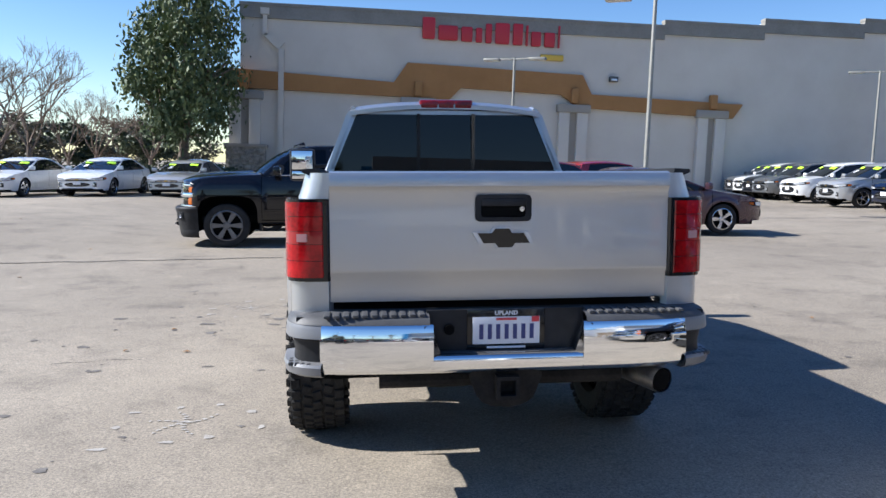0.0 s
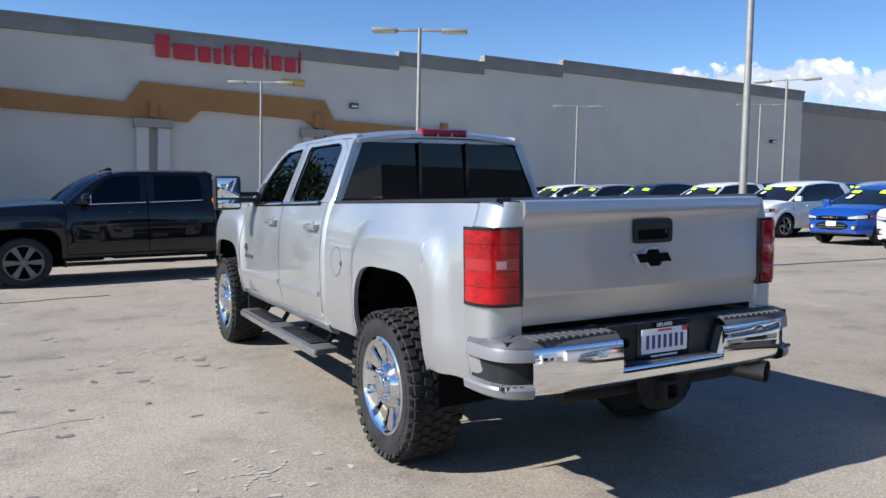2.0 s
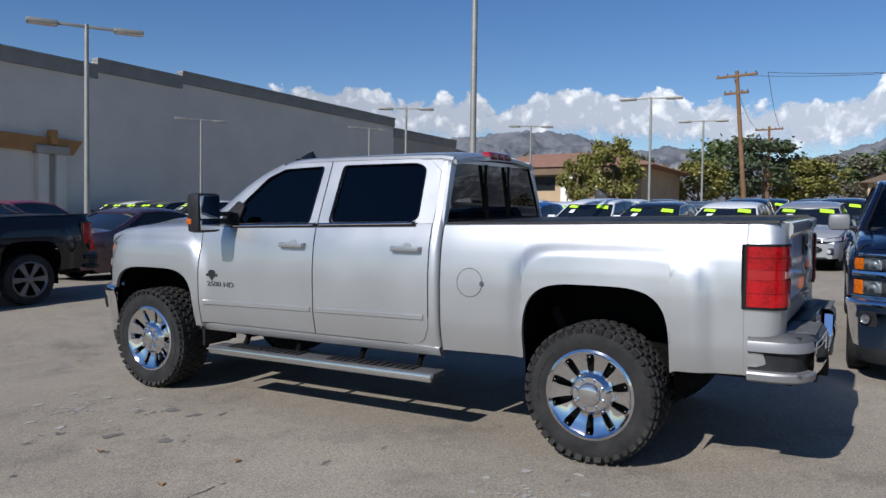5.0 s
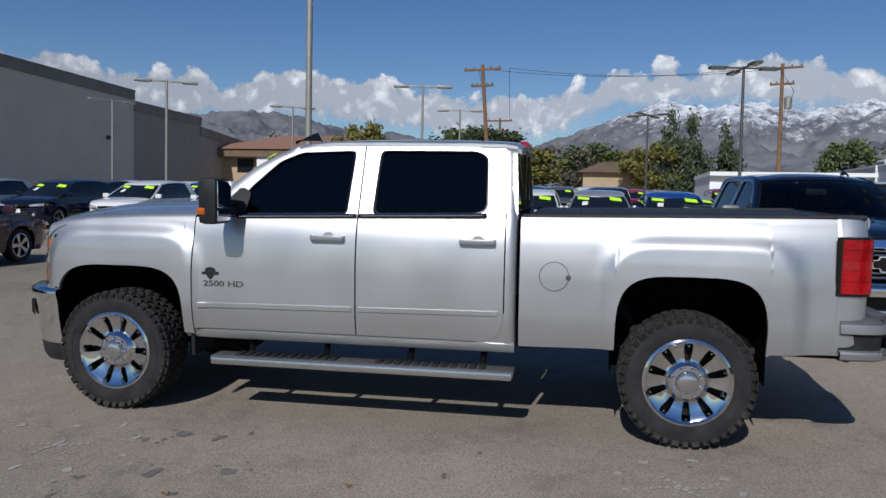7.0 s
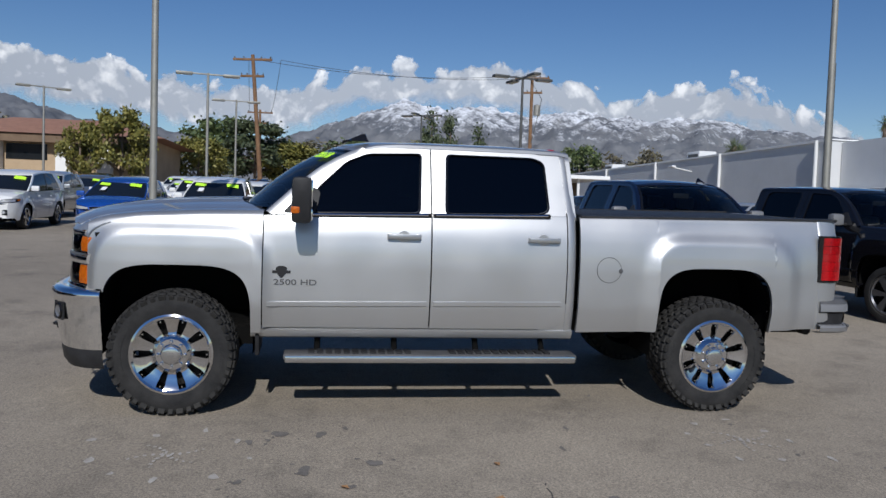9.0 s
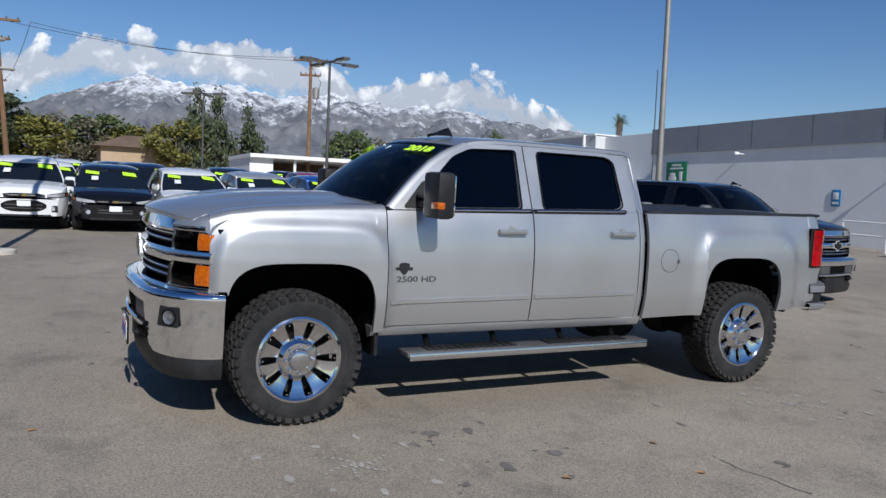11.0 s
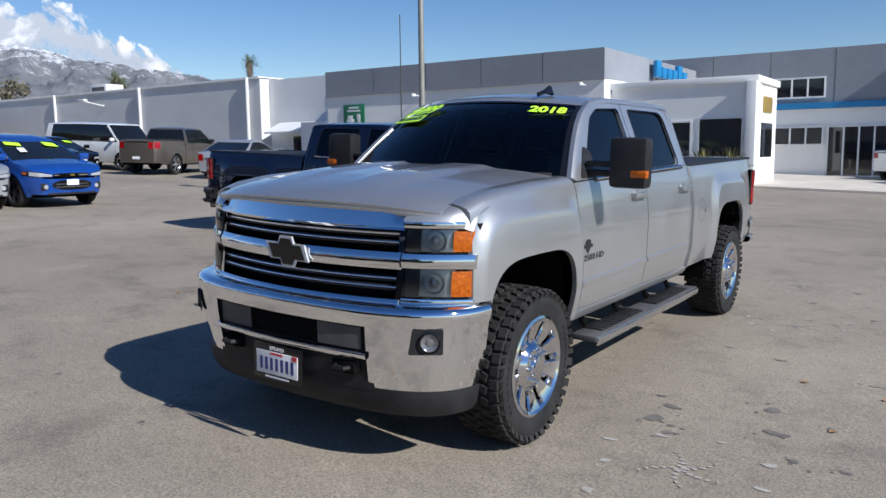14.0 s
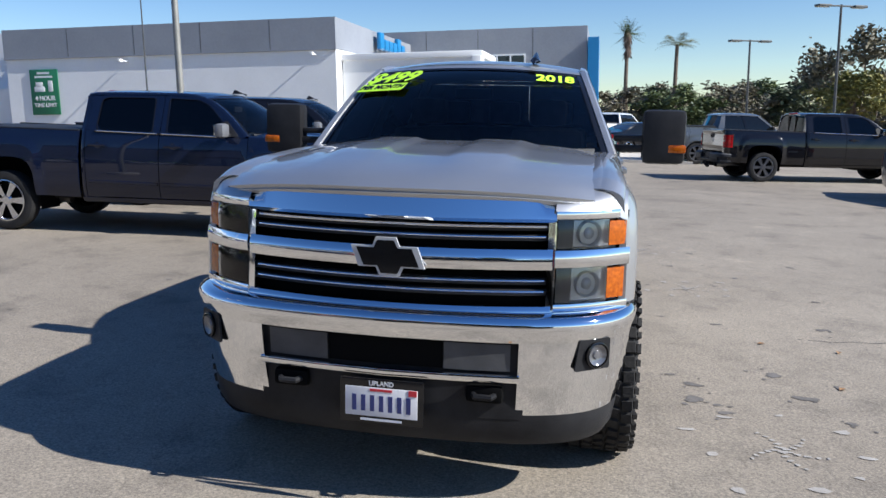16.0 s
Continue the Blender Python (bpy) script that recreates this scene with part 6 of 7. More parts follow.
def store():
    Y = 33.8
    st = thing("supermarket", pose(0, 0, 0), "long cream stucco supermarket with ochre band and stepped parapet", "building")
    segs = [(-6.2, 14.66, 9.02), (14.66, 19.95, 9.28), (19.95, 25.4, 9.63), (25.4, 47.2, 9.93), (47.2, 57.5, 9.15), (57.5, 72.0, 8.35)]
    for i, (a, b, z) in enumerate(segs):
        zb = curve([(19, z), (72, z)], b) if i < 5 else 7.55
        s_ = Shape().add([(a, Y, -1.5), (b, Y, -1.5), (b, Y + 12, -1.5), (a, Y + 12, -1.5), (a, Y, z - 0.2), (b, Y, zb - 0.2), (b, Y + 12, zb - 0.2), (a, Y + 12, z - 0.2)], [(3, 2, 1, 0), (4, 5, 6, 7), (0, 1, 5, 4), (1, 2, 6, 5), (2, 3, 7, 6), (3, 0, 4, 7)])
        part("wall", s_, STUCCO if b < 15 else STUCCO_GREY if a > 40 else STUCCO, st)
        c = Shape().add([(a - 0.03, Y - 0.12, z - 0.72), (b, Y - 0.12, zb - 0.72), (b, Y + 0.3, zb - 0.72), (a - 0.03, Y + 0.3, z - 0.72), (a - 0.03, Y - 0.12, z), (b, Y - 0.12, zb), (b, Y + 0.3, zb), (a - 0.03, Y + 0.3, z)], [(3, 2, 1, 0), (4, 5, 6, 7), (0, 1, 5, 4), (1, 2, 6, 5), (2, 3, 7, 6), (3, 0, 4, 7)])
        c.box(a - 0.05, b, Y - 0.17, Y + 0.3, z - 0.14, z - 0.004) if zb == z else None
        part("cornice", c, CORNICE, st)
    band = [(-6.9, 5.02), (-6.9, 5.92), (1.1, 5.58), (1.75, 6.55), (10.5, 6.35), (11.0, 5.42), (19.0, 5.25), (18.5, 4.52), (11.2, 4.72), (10.4, 4.75), (9.4, 5.35), (4.4, 5.45), (3.85, 4.86)]
    part("ochre_band", Shape().prism(band, lambda u, v: (u, Y - 0.22, v), (0, 0.20, 0)), OCHRE, st)
    for x in (-5.95, 2.3, 10.1, 17.35):
        pl = new("pilaster")
        pl.parent = st
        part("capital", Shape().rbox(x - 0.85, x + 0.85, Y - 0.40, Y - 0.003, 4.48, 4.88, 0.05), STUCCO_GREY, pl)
        for dx in (-0.46, 0.46):
            part("shaft", Shape().rbox(x + dx - 0.27, x + dx + 0.27, Y - 0.30, Y - 0.003, -1.0, 4.48, 0.02), STUCCO, pl)
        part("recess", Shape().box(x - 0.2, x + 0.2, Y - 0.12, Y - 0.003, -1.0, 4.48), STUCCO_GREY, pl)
        part("bracket", Shape().rbox(x - 0.17, x + 0.17, Y - 0.45, Y - 0.10, 4.95, 5.65, 0.03), OCHRE, pl)
    base = new("stone_base")
    base.parent = st
    rnd = random.Random(3)
    part("core", Shape().box(-6.75, -4.95, Y - 0.75, Y - 0.01, -1.0, 2.2), ROCK, base)
    part("cap", Shape().rbox(-6.85, -4.85, Y - 0.85, Y - 0.01, 2.2, 2.36, 0.03), STUCCO_GREY, base)
    for i in range(8):
        for j in range(9):
            x, z = -6.65 + i * 0.22 + rnd.uniform(-0.04, 0.04) + 0.1 * (j % 2), 0.1 + j * 0.23 + rnd.uniform(-0.03, 0.03)
            s_ = Shape().rbox(-0.10, 0.10, -0.07, 0.07, -0.09, 0.09, 0.045, pose(x, Y - 0.78, z, 0, rnd.uniform(-20, 20), 0))
            part("stone", s_, ROCK, base)
    pipe = new("downpipe")
    pipe.parent = st
    part("hopper", Shape().box(-5.25, -4.85, Y - 0.30, Y - 0.01, 8.45, 8.75, None, 0.0), STUCCO, pipe)
    part("pipe", Shape().box(-5.15, -4.95, Y - 0.24, Y - 0.01, 7.5, 8.45).box(-4.40, -4.15, Y - 0.24, Y - 0.01, 0.0, 6.9).add([(-5.15, Y - 0.24, 7.5), (-4.95, Y - 0.24, 7.62), (-4.15, Y - 0.24, 7.2), (-4.4, Y - 0.24, 6.85), (-5.15, Y - 0.01, 7.5), (-4.95, Y - 0.01, 7.62), (-4.15, Y - 0.01, 7.2), (-4.4, Y - 0.01, 6.85)], [(0, 1, 2, 3), (0, 4, 5, 1), (1, 5, 6, 2), (3, 2, 6, 7), (0, 3, 7, 4)]), STUCCO, pipe)
    sign = thing("store_sign", pose(0, 0, 0), "red store sign of separate raised blocks on the wall", "sign")
    x = 2.42
    for w, h_, lo in ((0.78, 1.05, 0), (1.12, 0.72, 0), (0.72, 0.72, 0), (0.48, 0.72, 0), (0.48, 0.95, 0), (0.88, 1.02, 0), (0.66, 1.05, 0), (0.26, 1.0, 0), (0.66, 0.72, 0), (0.70, 0.72, 0), (0.24, 1.08, 0)):
        z = 7.72 - (x - 2.4) * 0.018
        part("letter_block", Shape().rbox(x, x + w - 0.15, Y - 0.22, Y - 0.02, z, z + h_, 0.10), SIGN_RED, sign)
        x += w
    part("script_bar", Shape().rbox(8.3, 9.5, Y - 0.15, Y - 0.02, 6.98, 7.28, 0.1), SIGN_YELLOW, sign)
    for x, z in ((12.1, 6.22), (44.0, 6.1), (66.0, 5.4)):
        wl = thing("wall_lamp", pose(x, Y, z), "small dark metal wall lamp on the store", "wall lamp", "wall lamps on the store")
        part("body", Shape().rbox(-0.22, 0.22, -0.28, -0.005, -0.13, 0.13, 0.04), DARK_METAL, wl)
        part("lens", Shape().rbox(-0.16, 0.16, -0.30, -0.26, -0.10, 0.02, 0.02), REFLECTOR, wl)


def dealership():
    Y = -21.9
    d = thing("dealership", pose(0, 0, 0), "white stucco dealership building with slate grey upper band", "building")
    part("wall", Shape().box(9.5, 24.4, Y - 12, Y, -1, 4.38), WHITE_WALL, d)
    part("upper_band", Shape().box(9.47, 24.43, Y - 12.03, Y + 0.06, 4.38, 5.57), BLUE_GREY, d)
    for x in (12.2, 15.2, 18.2, 21.3):
        part("joint", Shape().box(x - 0.012, x + 0.012, Y + 0.055, Y + 0.064, 4.4, 5.55), DARK_METAL, d)
    part("trim", Shape().box(9.46, 24.44, Y - 0.02, Y + 0.09, 4.33, 4.39), BLUE_GREY, d)
    for x, z in ((10.3, 4.15), (18.6, 4.12)):
        cm = thing("security_camera", pose(x, Y, z), "small white security camera on the wall", "camera", "cameras on the dealership")
        part("bracket", Shape().tube([(0, 0.0, 0), (0, 0.45, 0.02)], 0.03, 8), WHITE_PAINT, cm)
        part("head", Shape().rbox(-0.07, 0.07, 0.38, 0.62, -0.05, 0.08, 0.03), WHITE_PAINT, cm)
    bs = thing("blue_roof_sign", pose(9.2, Y - 5.0, 4.75), "blue raised sign of blocks on the roof edge", "sign")
    for i, w in enumerate((0.55, 0.4, 0.4, 0.35, 0.4, 0.3)):
        y = -i * 0.75
        part("letter_block", Shape().rbox(-0.12, 0.10, y - 0.62, y, 0.0, 0.75 if i in (0, 4) else 0.5, 0.08), BRAND_BLUE, bs)
    # wing with the office
    w = thing("office_wing", pose(0, 0, 0), "low white stucco office wing with dark windows", "building")
    yw = -22.6
    part("wall", Shape().box(3.9, 9.47, yw - 3.6, yw, -1, 3.95), WHITE_WALL, w)
    part("parapet", Shape().rbox(3.8, 9.5, yw - 3.7, yw + 0.08, 3.95, 4.2, 0.03), WHITE_WALL, w)
    part("corner_pier", Shape().rbox(3.82, 4.2, yw - 0.4, yw + 0.25, -0.6, 4.0, 0.03), WHITE_WALL, w)
    part("gold_badge", Shape().rbox(3.84, 3.89, yw - 2.6, yw - 1.2, 2.9, 3.5, 0.02), GOLD, w)
    part("side_window", Shape().box(3.88, 3.95, yw - 2.9, yw - 1.0, 1.2, 2.5), PANE, w)
    for x0, x1, z0, z1 in ((4.35, 5.9, 1.25, 2.65), (6.25, 7.2, 0.2, 2.55)):
        wd = new("window")
        wd.parent = w
        part("pane", Shape().box(x0, x1, yw - 0.05, yw + 0.012, z0, z1), PANE, wd)
        part("frame", Shape().ring([(x0 - 0.07, z0 - 0.07), (x1 + 0.07, z0 - 0.07), (x1 + 0.07, z1 + 0.07), (x0 - 0.07, z1 + 0.07)], [(x0, z0), (x1, z0), (x1, z1), (x0, z1)], lambda u, v: (u, yw + 0.05, v), (0, -0.06, 0)), WHITE_PAINT, wd)
    part("alcove", Shape().box(7.9, 9.2, yw - 0.06, yw + 0.008, 0.2, 2.6), TAN_WALL, w)
    # showroom behind
    Y2 = -34.0
    s = thing("showroom", pose(0, 0, 0), "grey-panelled showroom with a blue band and glass doors", "building")
    part("wall", Shape().box(0.1, 12.0, Y2 - 10, Y2, -1, 3.4), WHITE_WALL, s)
    part("upper_panel", Shape().box(0.1, 12.0, Y2 - 10, Y2 + 0.05, 3.68, 6.25), BLUE_GREY, s)
    part("blue_band", Shape().box(0.0, 12.0, Y2 - 10, Y2 + 0.3, 3.4, 3.68), BRAND_BLUE, s)
    part("blue_fin", Shape().box(-0.5, 0.05, Y2 - 3, Y2 + 0.8, -0.5, 5.6), BRAND_BLUE, s)
    for x in (2.9, 5.8, 8.6):
        part("joint", Shape().box(x - 0.015, x + 0.015, Y2 + 0.045, Y2 + 0.056, 3.7, 6.2), DARK_METAL, s)
    for x0, x1, z0, z1, n in ((3.35, 5.5, 4.0, 4.85, 3), (3.35, 5.5, 1.72, 2.5, 3), (0.45, 3.05, 0.2, 2.5, 4)):
        wd = new("window" if z0 > 1 else "glass_door")
        wd.parent = s
        part("pane", Shape().box(x0, x1, Y2, Y2 + 0.07, z0, z1), PANE, wd)
        f = Shape().ring([(x0 - 0.08, z0 - 0.08), (x1 + 0.08, z0 - 0.08), (x1 + 0.08, z1 + 0.08), (x0 - 0.08, z1 + 0.08)], [(x0, z0), (x1, z0), (x1, z1), (x0, z1)], lambda u, v: (u, Y2 + 0.11, v), (0, -0.06, 0))
        part("frame", f, WHITE_PAINT, wd)
        for i in range(1, n):
            x = x0 + (x1 - x0) * i / n
            part("mullion", Shape().box(x - 0.04, x + 0.04, Y2 + 0.05, Y2 + 0.11, z0, z1), WHITE_PAINT, wd)
    # annex and long wall to the east
    a = thing("annex", pose(0, 0, 0), "white annex with a small awning and window", "building")
    part("wall", Shape().box(24.45, 31.0, -34, -24.2, -1, 5.75), WHITE_WALL, a)
    part("porch", Shape().box(24.5, 27.4, -24.2, -23.0, -1, 3.2), WHITE_WALL, a)
    part("awning", Shape().add([(27.5, -24.15, 3.3), (30.2, -24.15, 3.3), (30.2, -22.9, 2.75), (27.5, -22.9, 2.75), (27.5, -24.15, 3.2), (30.2, -24.15, 3.2), (30.2, -22.9, 2.65), (27.5, -22.9, 2.65)], [(0, 1, 2, 3), (7, 6, 5, 4), (2, 6, 7, 3), (0, 4, 5, 1), (1, 5, 6, 2), (3, 7, 4, 0)]), WHITE_PAINT, a)
    part("window", Shape().box(28.0, 29.2, -24.25, -24.18, 1.6, 2.5), PANE, a)
    part("vent", Shape().box(25.2, 26.2, -24.2, -24.14, 4.4, 4.9), PANE, a)
    lw = thing("long_wall_building", pose(0, 0, 0), "long pale grey flat-roofed building with white downpipes", "building")
    part("wall", Shape().box(31.05, 78, -34, -23.5, -1, 5.85), PALE_GREY, lw)
    part("coping", Shape().box(31.05, 78.05, -34.05, -23.42, 5.8, 5.92), WHITE_WALL, lw)
    for x in (32.0, 42.3, 52.5, 63.4):
        part("downpipe", Shape().tube([(x, -23.38, 0.2), (x, -23.38, 5.9)], 0.10, 8), WHITE_PAINT, lw)
    for x in (46.5, 72):
        ml = thing("arm_lamp", pose(x, -23.5, 4.9), "white lamp on a long wall arm", "wall lamp", "arm lamps on the grey wall")
        part("arm", Shape().tube([(0, 0, 0), (0.2, 1.5, 0.3)], 0.04, 8), WHITE_PAINT, ml)
        part("head", Shape().rbox(-0.3, 0.5, 1.35, 1.65, 0.24, 0.38, 0.05), WHITE_PAINT, ml)
    for x, z in ((50.0, 5.92), (68, 5.92)):
        ac = thing("rooftop_unit", pose(x, -26.0, z), "grey rooftop air unit on a flat roof", "air unit", "rooftop units")
        part("cabinet", Shape().rbox(-1.0, 1.0, -0.7, 0.7, 0, 0.75, 0.05), PALE_GREY, ac)
        part("vent", Shape().box(-0.8, 0.8, 0.7, 0.72, 0.15, 0.55), DARK_METAL, ac)
    # green wall sign
    g = thing("green_wall_sign", pose(22.6, Y + 0.05, 2.95), "green enamel notice with a white car pictogram", "sign")
    part("board", Shape().rbox(-0.68, 0.68, -0.04, 0.01, -0.95, 0.95, 0.03), SIGN_GREEN, g)
    part("car_shape", Shape().rbox(-0.02, 0.48, 0.010, 0.022, 0.02, 0.24, 0.05).rbox(0.06, 0.40, 0.010, 0.022, 0.22, 0.42, 0.06), WHITE_PAINT, g)
    part("pump_shape", Shape().rbox(-0.42, -0.2, 0.010, 0.022, 0.02, 0.48, 0.03), WHITE_PAINT, g)
    lettering("notice_line", "4 HOUR", 0.27, WHITE_PAINT, g, pose(0, 0.014, -0.26, 90, 0, 180), "", 0.004, 0.006)
    lettering("notice_line_low", "TIME LIMIT", 0.23, WHITE_PAINT, g, pose(0, 0.014, -0.55, 90, 0, 180), "", 0.004, 0.006)
    part("small_print", Shape().box(-0.42, 0.42, 0.010, 0.018, 0.60, 0.68).box(-0.3, 0.3, 0.010, 0.018, 0.75, 0.84), WHITE_PAINT, g)
    b = thing("blue_access_sign", pose(14.0, Y + 0.03, 2.25), "small blue parking notice on the wall", "sign")
    part("board", Shape().rbox(-0.2, 0.2, -0.02, 0.01, -0.32, 0.32, 0.02), BRAND_BLUE, b)
    part("mark", Shape().rbox(-0.12, 0.12, 0.01, 0.018, -0.05, 0.22, 0.05).box(-0.14, 0.14, 0.01, 0.016, -0.24, -0.14), WHITE_PAINT, b)
    # ramp rail
    rl = thing("ramp_railing", pose(0, 0, 0), "white tube railing along the ramp", "railing")
    pts_ = [(x, -19.6, slope(x, -19.6)) for x in (5.6, 7.2, 8.8, 10.4, 12.0)]
    for h_ in (0.55, 1.0):
        part("rail", Shape().tube([(x, y, z + h_) for x, y, z in pts_], 0.03, 8), WHITE_PAINT, rl)
    for x, y, z in pts_:
        part("post", Shape().tube([(x, y, z - 0.1), (x, y, z + 1.02)], 0.03, 8), WHITE_PAINT, rl)
    for x in (6.1, 8.1):
        tb = thing("stone_picnic_table", upright(x, -18.3), "white concrete picnic table with benches", "table", "picnic tables")
        part("top", Shape().lathe([(0.68, 0), (0.70, 0.5), (0.76, 0.52), (0.76, 0)], "z", 20), CONCRETE, tb)
        part("pedestal", Shape().lathe([(0, 0.28), (0.3, 0.15), (0.7, 0.2)], "z", 16), CONCRETE, tb)
        for dx in (-0.85, 0.85):
            part("bench", Shape().rbox(dx - 0.18, dx + 0.18, -0.45, 0.45, 0.38, 0.46, 0.03).box(dx - 0.1, dx + 0.1, -0.3, 0.3, 0, 0.38), CONCRETE, tb)
    pz = Shape()
    xs, ys_ = span(-4.0, 9.0, 10), span(-33.9, -21.5, 8)
    shell(pz, [[(x, y, slope(x, y) + 0.09) for y in ys_] for x in xs], (0, 0, -0.2))
    tagged(part("pavement", pz, CONCRETE), "pale concrete forecourt before the showroom", "pavement", kind="structure")
    bo = thing("blue_bollard", upright(4.6, -19.5), "blue painted steel bollard on the forecourt", "bollard")
    part("post", Shape().tube([(0, 0, -0.05), (0, 0, 1.05)], 0.09, 14), BRAND_BLUE, bo)
    part("band", Shape().tube([(0, 0, 0.30), (0, 0, 0.42)], 0.093, 14), WHITE_PAINT, bo)
    pw = thing("planter", upright(5.2, -21.2), "low pale block planter wall with spiky plants", "planter")
    part("wall", Shape().rbox(-1.6, 1.5, -0.4, 0.4, -0.1, 0.62, 0.03), CONCRETE, pw)


def far_houses():
    o = thing("tile_roof_building", pose(62.0, 23.0, 1.6), "two-storey tan building with a clay tile roof", "house")
    part("wall", Shape().box(0, 14, -5.5, 11, -2.5, 5.1), TAN_WALL, o)
    part("roof", Shape().add([(-1.4, -7, 5.1), (15, -7, 5.1), (15, 12.4, 5.1), (-1.4, 12.4, 5.1), (5, -1.5, 6.9), (9, -1.5, 6.9), (9, 7, 6.9), (5, 7, 6.9)], [(3, 2, 1, 0), (4, 5, 6, 7), (0, 1, 5, 4), (1, 2, 6, 5), (2, 3, 7, 6), (3, 0, 4, 7)]), TILE, o)
    for y in (-2.6, 0.6, 6.0):
        part("pier", Shape().box(-0.9, -0.02, y, y + 1.1, -2.5, 4.4), WHITE_WALL, o)
    part("soffit", Shape().box(-1.2, -0.03, -5.4, 10.9, 4.4, 5.08), BROWN_ROOF, o)
    for y in (-1.2, 2.6, 4.2, 7.8):
        part("window", Shape().box(-0.03, 0.02, y, y + 1.6, 3.0, 4.3), PANE, o)
    h_ = thing("tan_house", pose(80, -3.4, 2.4), "low tan stucco house with a brown hip roof", "house")
    part("wall", Shape().box(0, 8, -3.8, 3.9, 0, 3.6), TAN_WALL, h_)
    part("roof", Shape().add([(-0.7, -4.6, 3.5), (8.7, -4.6, 3.5), (8.7, 4.7, 3.5), (-0.7, 4.7, 3.5), (3, -1.5, 4.9), (5, -1.5, 4.9), (5, 1.5, 4.9), (3, 1.5, 4.9)], [(3, 2, 1, 0), (4, 5, 6, 7), (0, 1, 5, 4), (1, 2, 6, 5), (2, 3, 7, 6), (3, 0, 4, 7)]), BROWN_ROOF, h_)
    sh = thing("open_shed", pose(57, -12.5, 1.8), "long open-fronted shed with a white fascia", "building")
    part("roof", Shape().box(-0.6, 8, -8.6, 3.4, 2.75, 3.05), WHITE_WALL, sh)
    part("side_wall", Shape().box(0, 8, 1.4, 3.3, 0, 2.75), WHITE_WALL, sh)
    part("back_wall", Shape().box(7.8, 8, -8.5, 1.4, 0, 2.75), BROWN_ROOF, sh)
    for y in (-6, -3, -0.4):
        part("post", Shape().box(-0.1, 0.1, y - 0.1, y + 0.1, 0, 2.75), WHITE_PAINT, sh)


# ---------------------------------------------------------------- poles and wires
LENS = principled("lamp_lens", (0.75, 0.73, 0.62), 0.3)


def light_pole(x, y, top, turn, arms=2, mat=METAL, base=True):
    t = thing("light_pole", upright(x, y), "tall metal lot light with flat box heads", "light pole", "lot lights")
    h_ = top - slope(x, y)
    part("pole", Shape().tube([(0, 0, 0), (0, 0, h_)], [0.075, 0.055], 12), mat, t)
    if base:
        part("footing", Shape().lathe([(-0.05, 0.36), (0.06, 0.36), (0.075, 0.32), (0.08, 0.0)], "z", 20), CONCRETE, t)
    for i in range(arms):
        a = turn + i * 360 / arms
        m = pose(0, 0, 0, 0, 0, a)
        hd = new("lamp_head")
        hd.parent = t
        hd.matrix_basis = m
        part("arm", Shape().rbox(0.0, 0.75, -0.035, 0.035, h_ - 0.10, h_ - 0.03, 0.01), mat, hd)
        part("box", Shape().rbox(0.68, 1.42, -0.17, 0.17, h_ - 0.13, h_ - 0.02, 0.03), mat, hd)
        part("lens", Shape().rbox(0.72, 1.38, -0.14, 0.14, h_ - 0.142, h_ - 0.125, 0.005), LENS, hd)


def utility_pole(x, y, top, turn, lean=0.0, gear=False):
    t = thing("utility_pole", upright(x, y, turn), "brown wooden utility pole with crossarms and wires", "utility pole", "utility poles")
    h_ = top - slope(x, y)
    part("pole", Shape().tube([(0, 0, -0.2), (lean, 0, h_)], [0.19, 0.13], 10), WOOD_POLE, t)
    for k, z in enumerate((h_ - 0.35, h_ - 1.6)):
        w = 1.5 if k == 0 else 0.9
        ca = part("crossarm", Shape().rbox(lean - w, lean + w, -0.09, 0.09, z - 0.08, z + 0.08, 0.01), WOOD_POLE, t)
        for x_ in (-0.92, -0.45, 0.45, 0.92):
            part("insulator", Shape().lathe([(z + 0.08, 0.04), (z + 0.16, 0.06), (z + 0.24, 0.03)], "z", 8, at=(lean + x_ * w, 0, 0)), DARK_METAL, ca)
    if gear:
        part("transformer", Shape().lathe([(h_ - 3.6, 0), (h_ - 3.58, 0.3), (h_ - 2.7, 0.3), (h_ - 2.62, 0.12), (h_ - 2.6, 0)], "z", 16, at=(-0.5, 0, 0)), METAL, t)
        part("cable", Shape().tube([(lean + 0.2, 0.2, h_ - 0.4), (-0.9, 0.3, h_ - 2.2), (-0.5, 0.3, h_ - 4.2), (-0.1, 0.2, h_ - 6)], 0.03, 5), DARK_METAL, t)


def wire(a, b, sag):
    a, b = Vector(a), Vector(b)
    p = [a.lerp(b, k / 14) - Vector((0, 0, sag * 4 * (k / 14) * (1 - k / 14))) for k in range(15)]
    return tagged(part("overhead_wire", Shape().tube(p, 0.018, 4), DARK_METAL), "thin dark overhead wire between poles", "wire", "overhead wires")


store()
dealership()
far_houses()
light_pole(9.0, 6.1, 7.6, -30)
light_pole(7.6, 17.0, 6.55, -30)
light_pole(6.2, 29.6, 6.45, -30)
light_pole(25.4, 32.2, 7.1, -30)
light_pole(36.0, 28.2, 7.6, -30)
light_pole(27.8, 20.0, 7.3, -60)
light_pole(40.6, 18.7, 7.8, -60)
light_pole(30.8, 8.3, 7.45, 100)
light_pole(42.4, 8.3, 7.8, 100)
light_pole(27.2, -5.7, 7.5, 12, 4, DARK_METAL)
light_pole(44.9, -3.4, 7.8, 60, 4, DARK_METAL)
light_pole(7.56, -6.9, 7.4, 0)
light_pole(-9.0, -41.0, 5.9, 30, 2, DARK_METAL)
light_pole(-11.5, -32.5, 6.6, 30, 2, DARK_METAL)
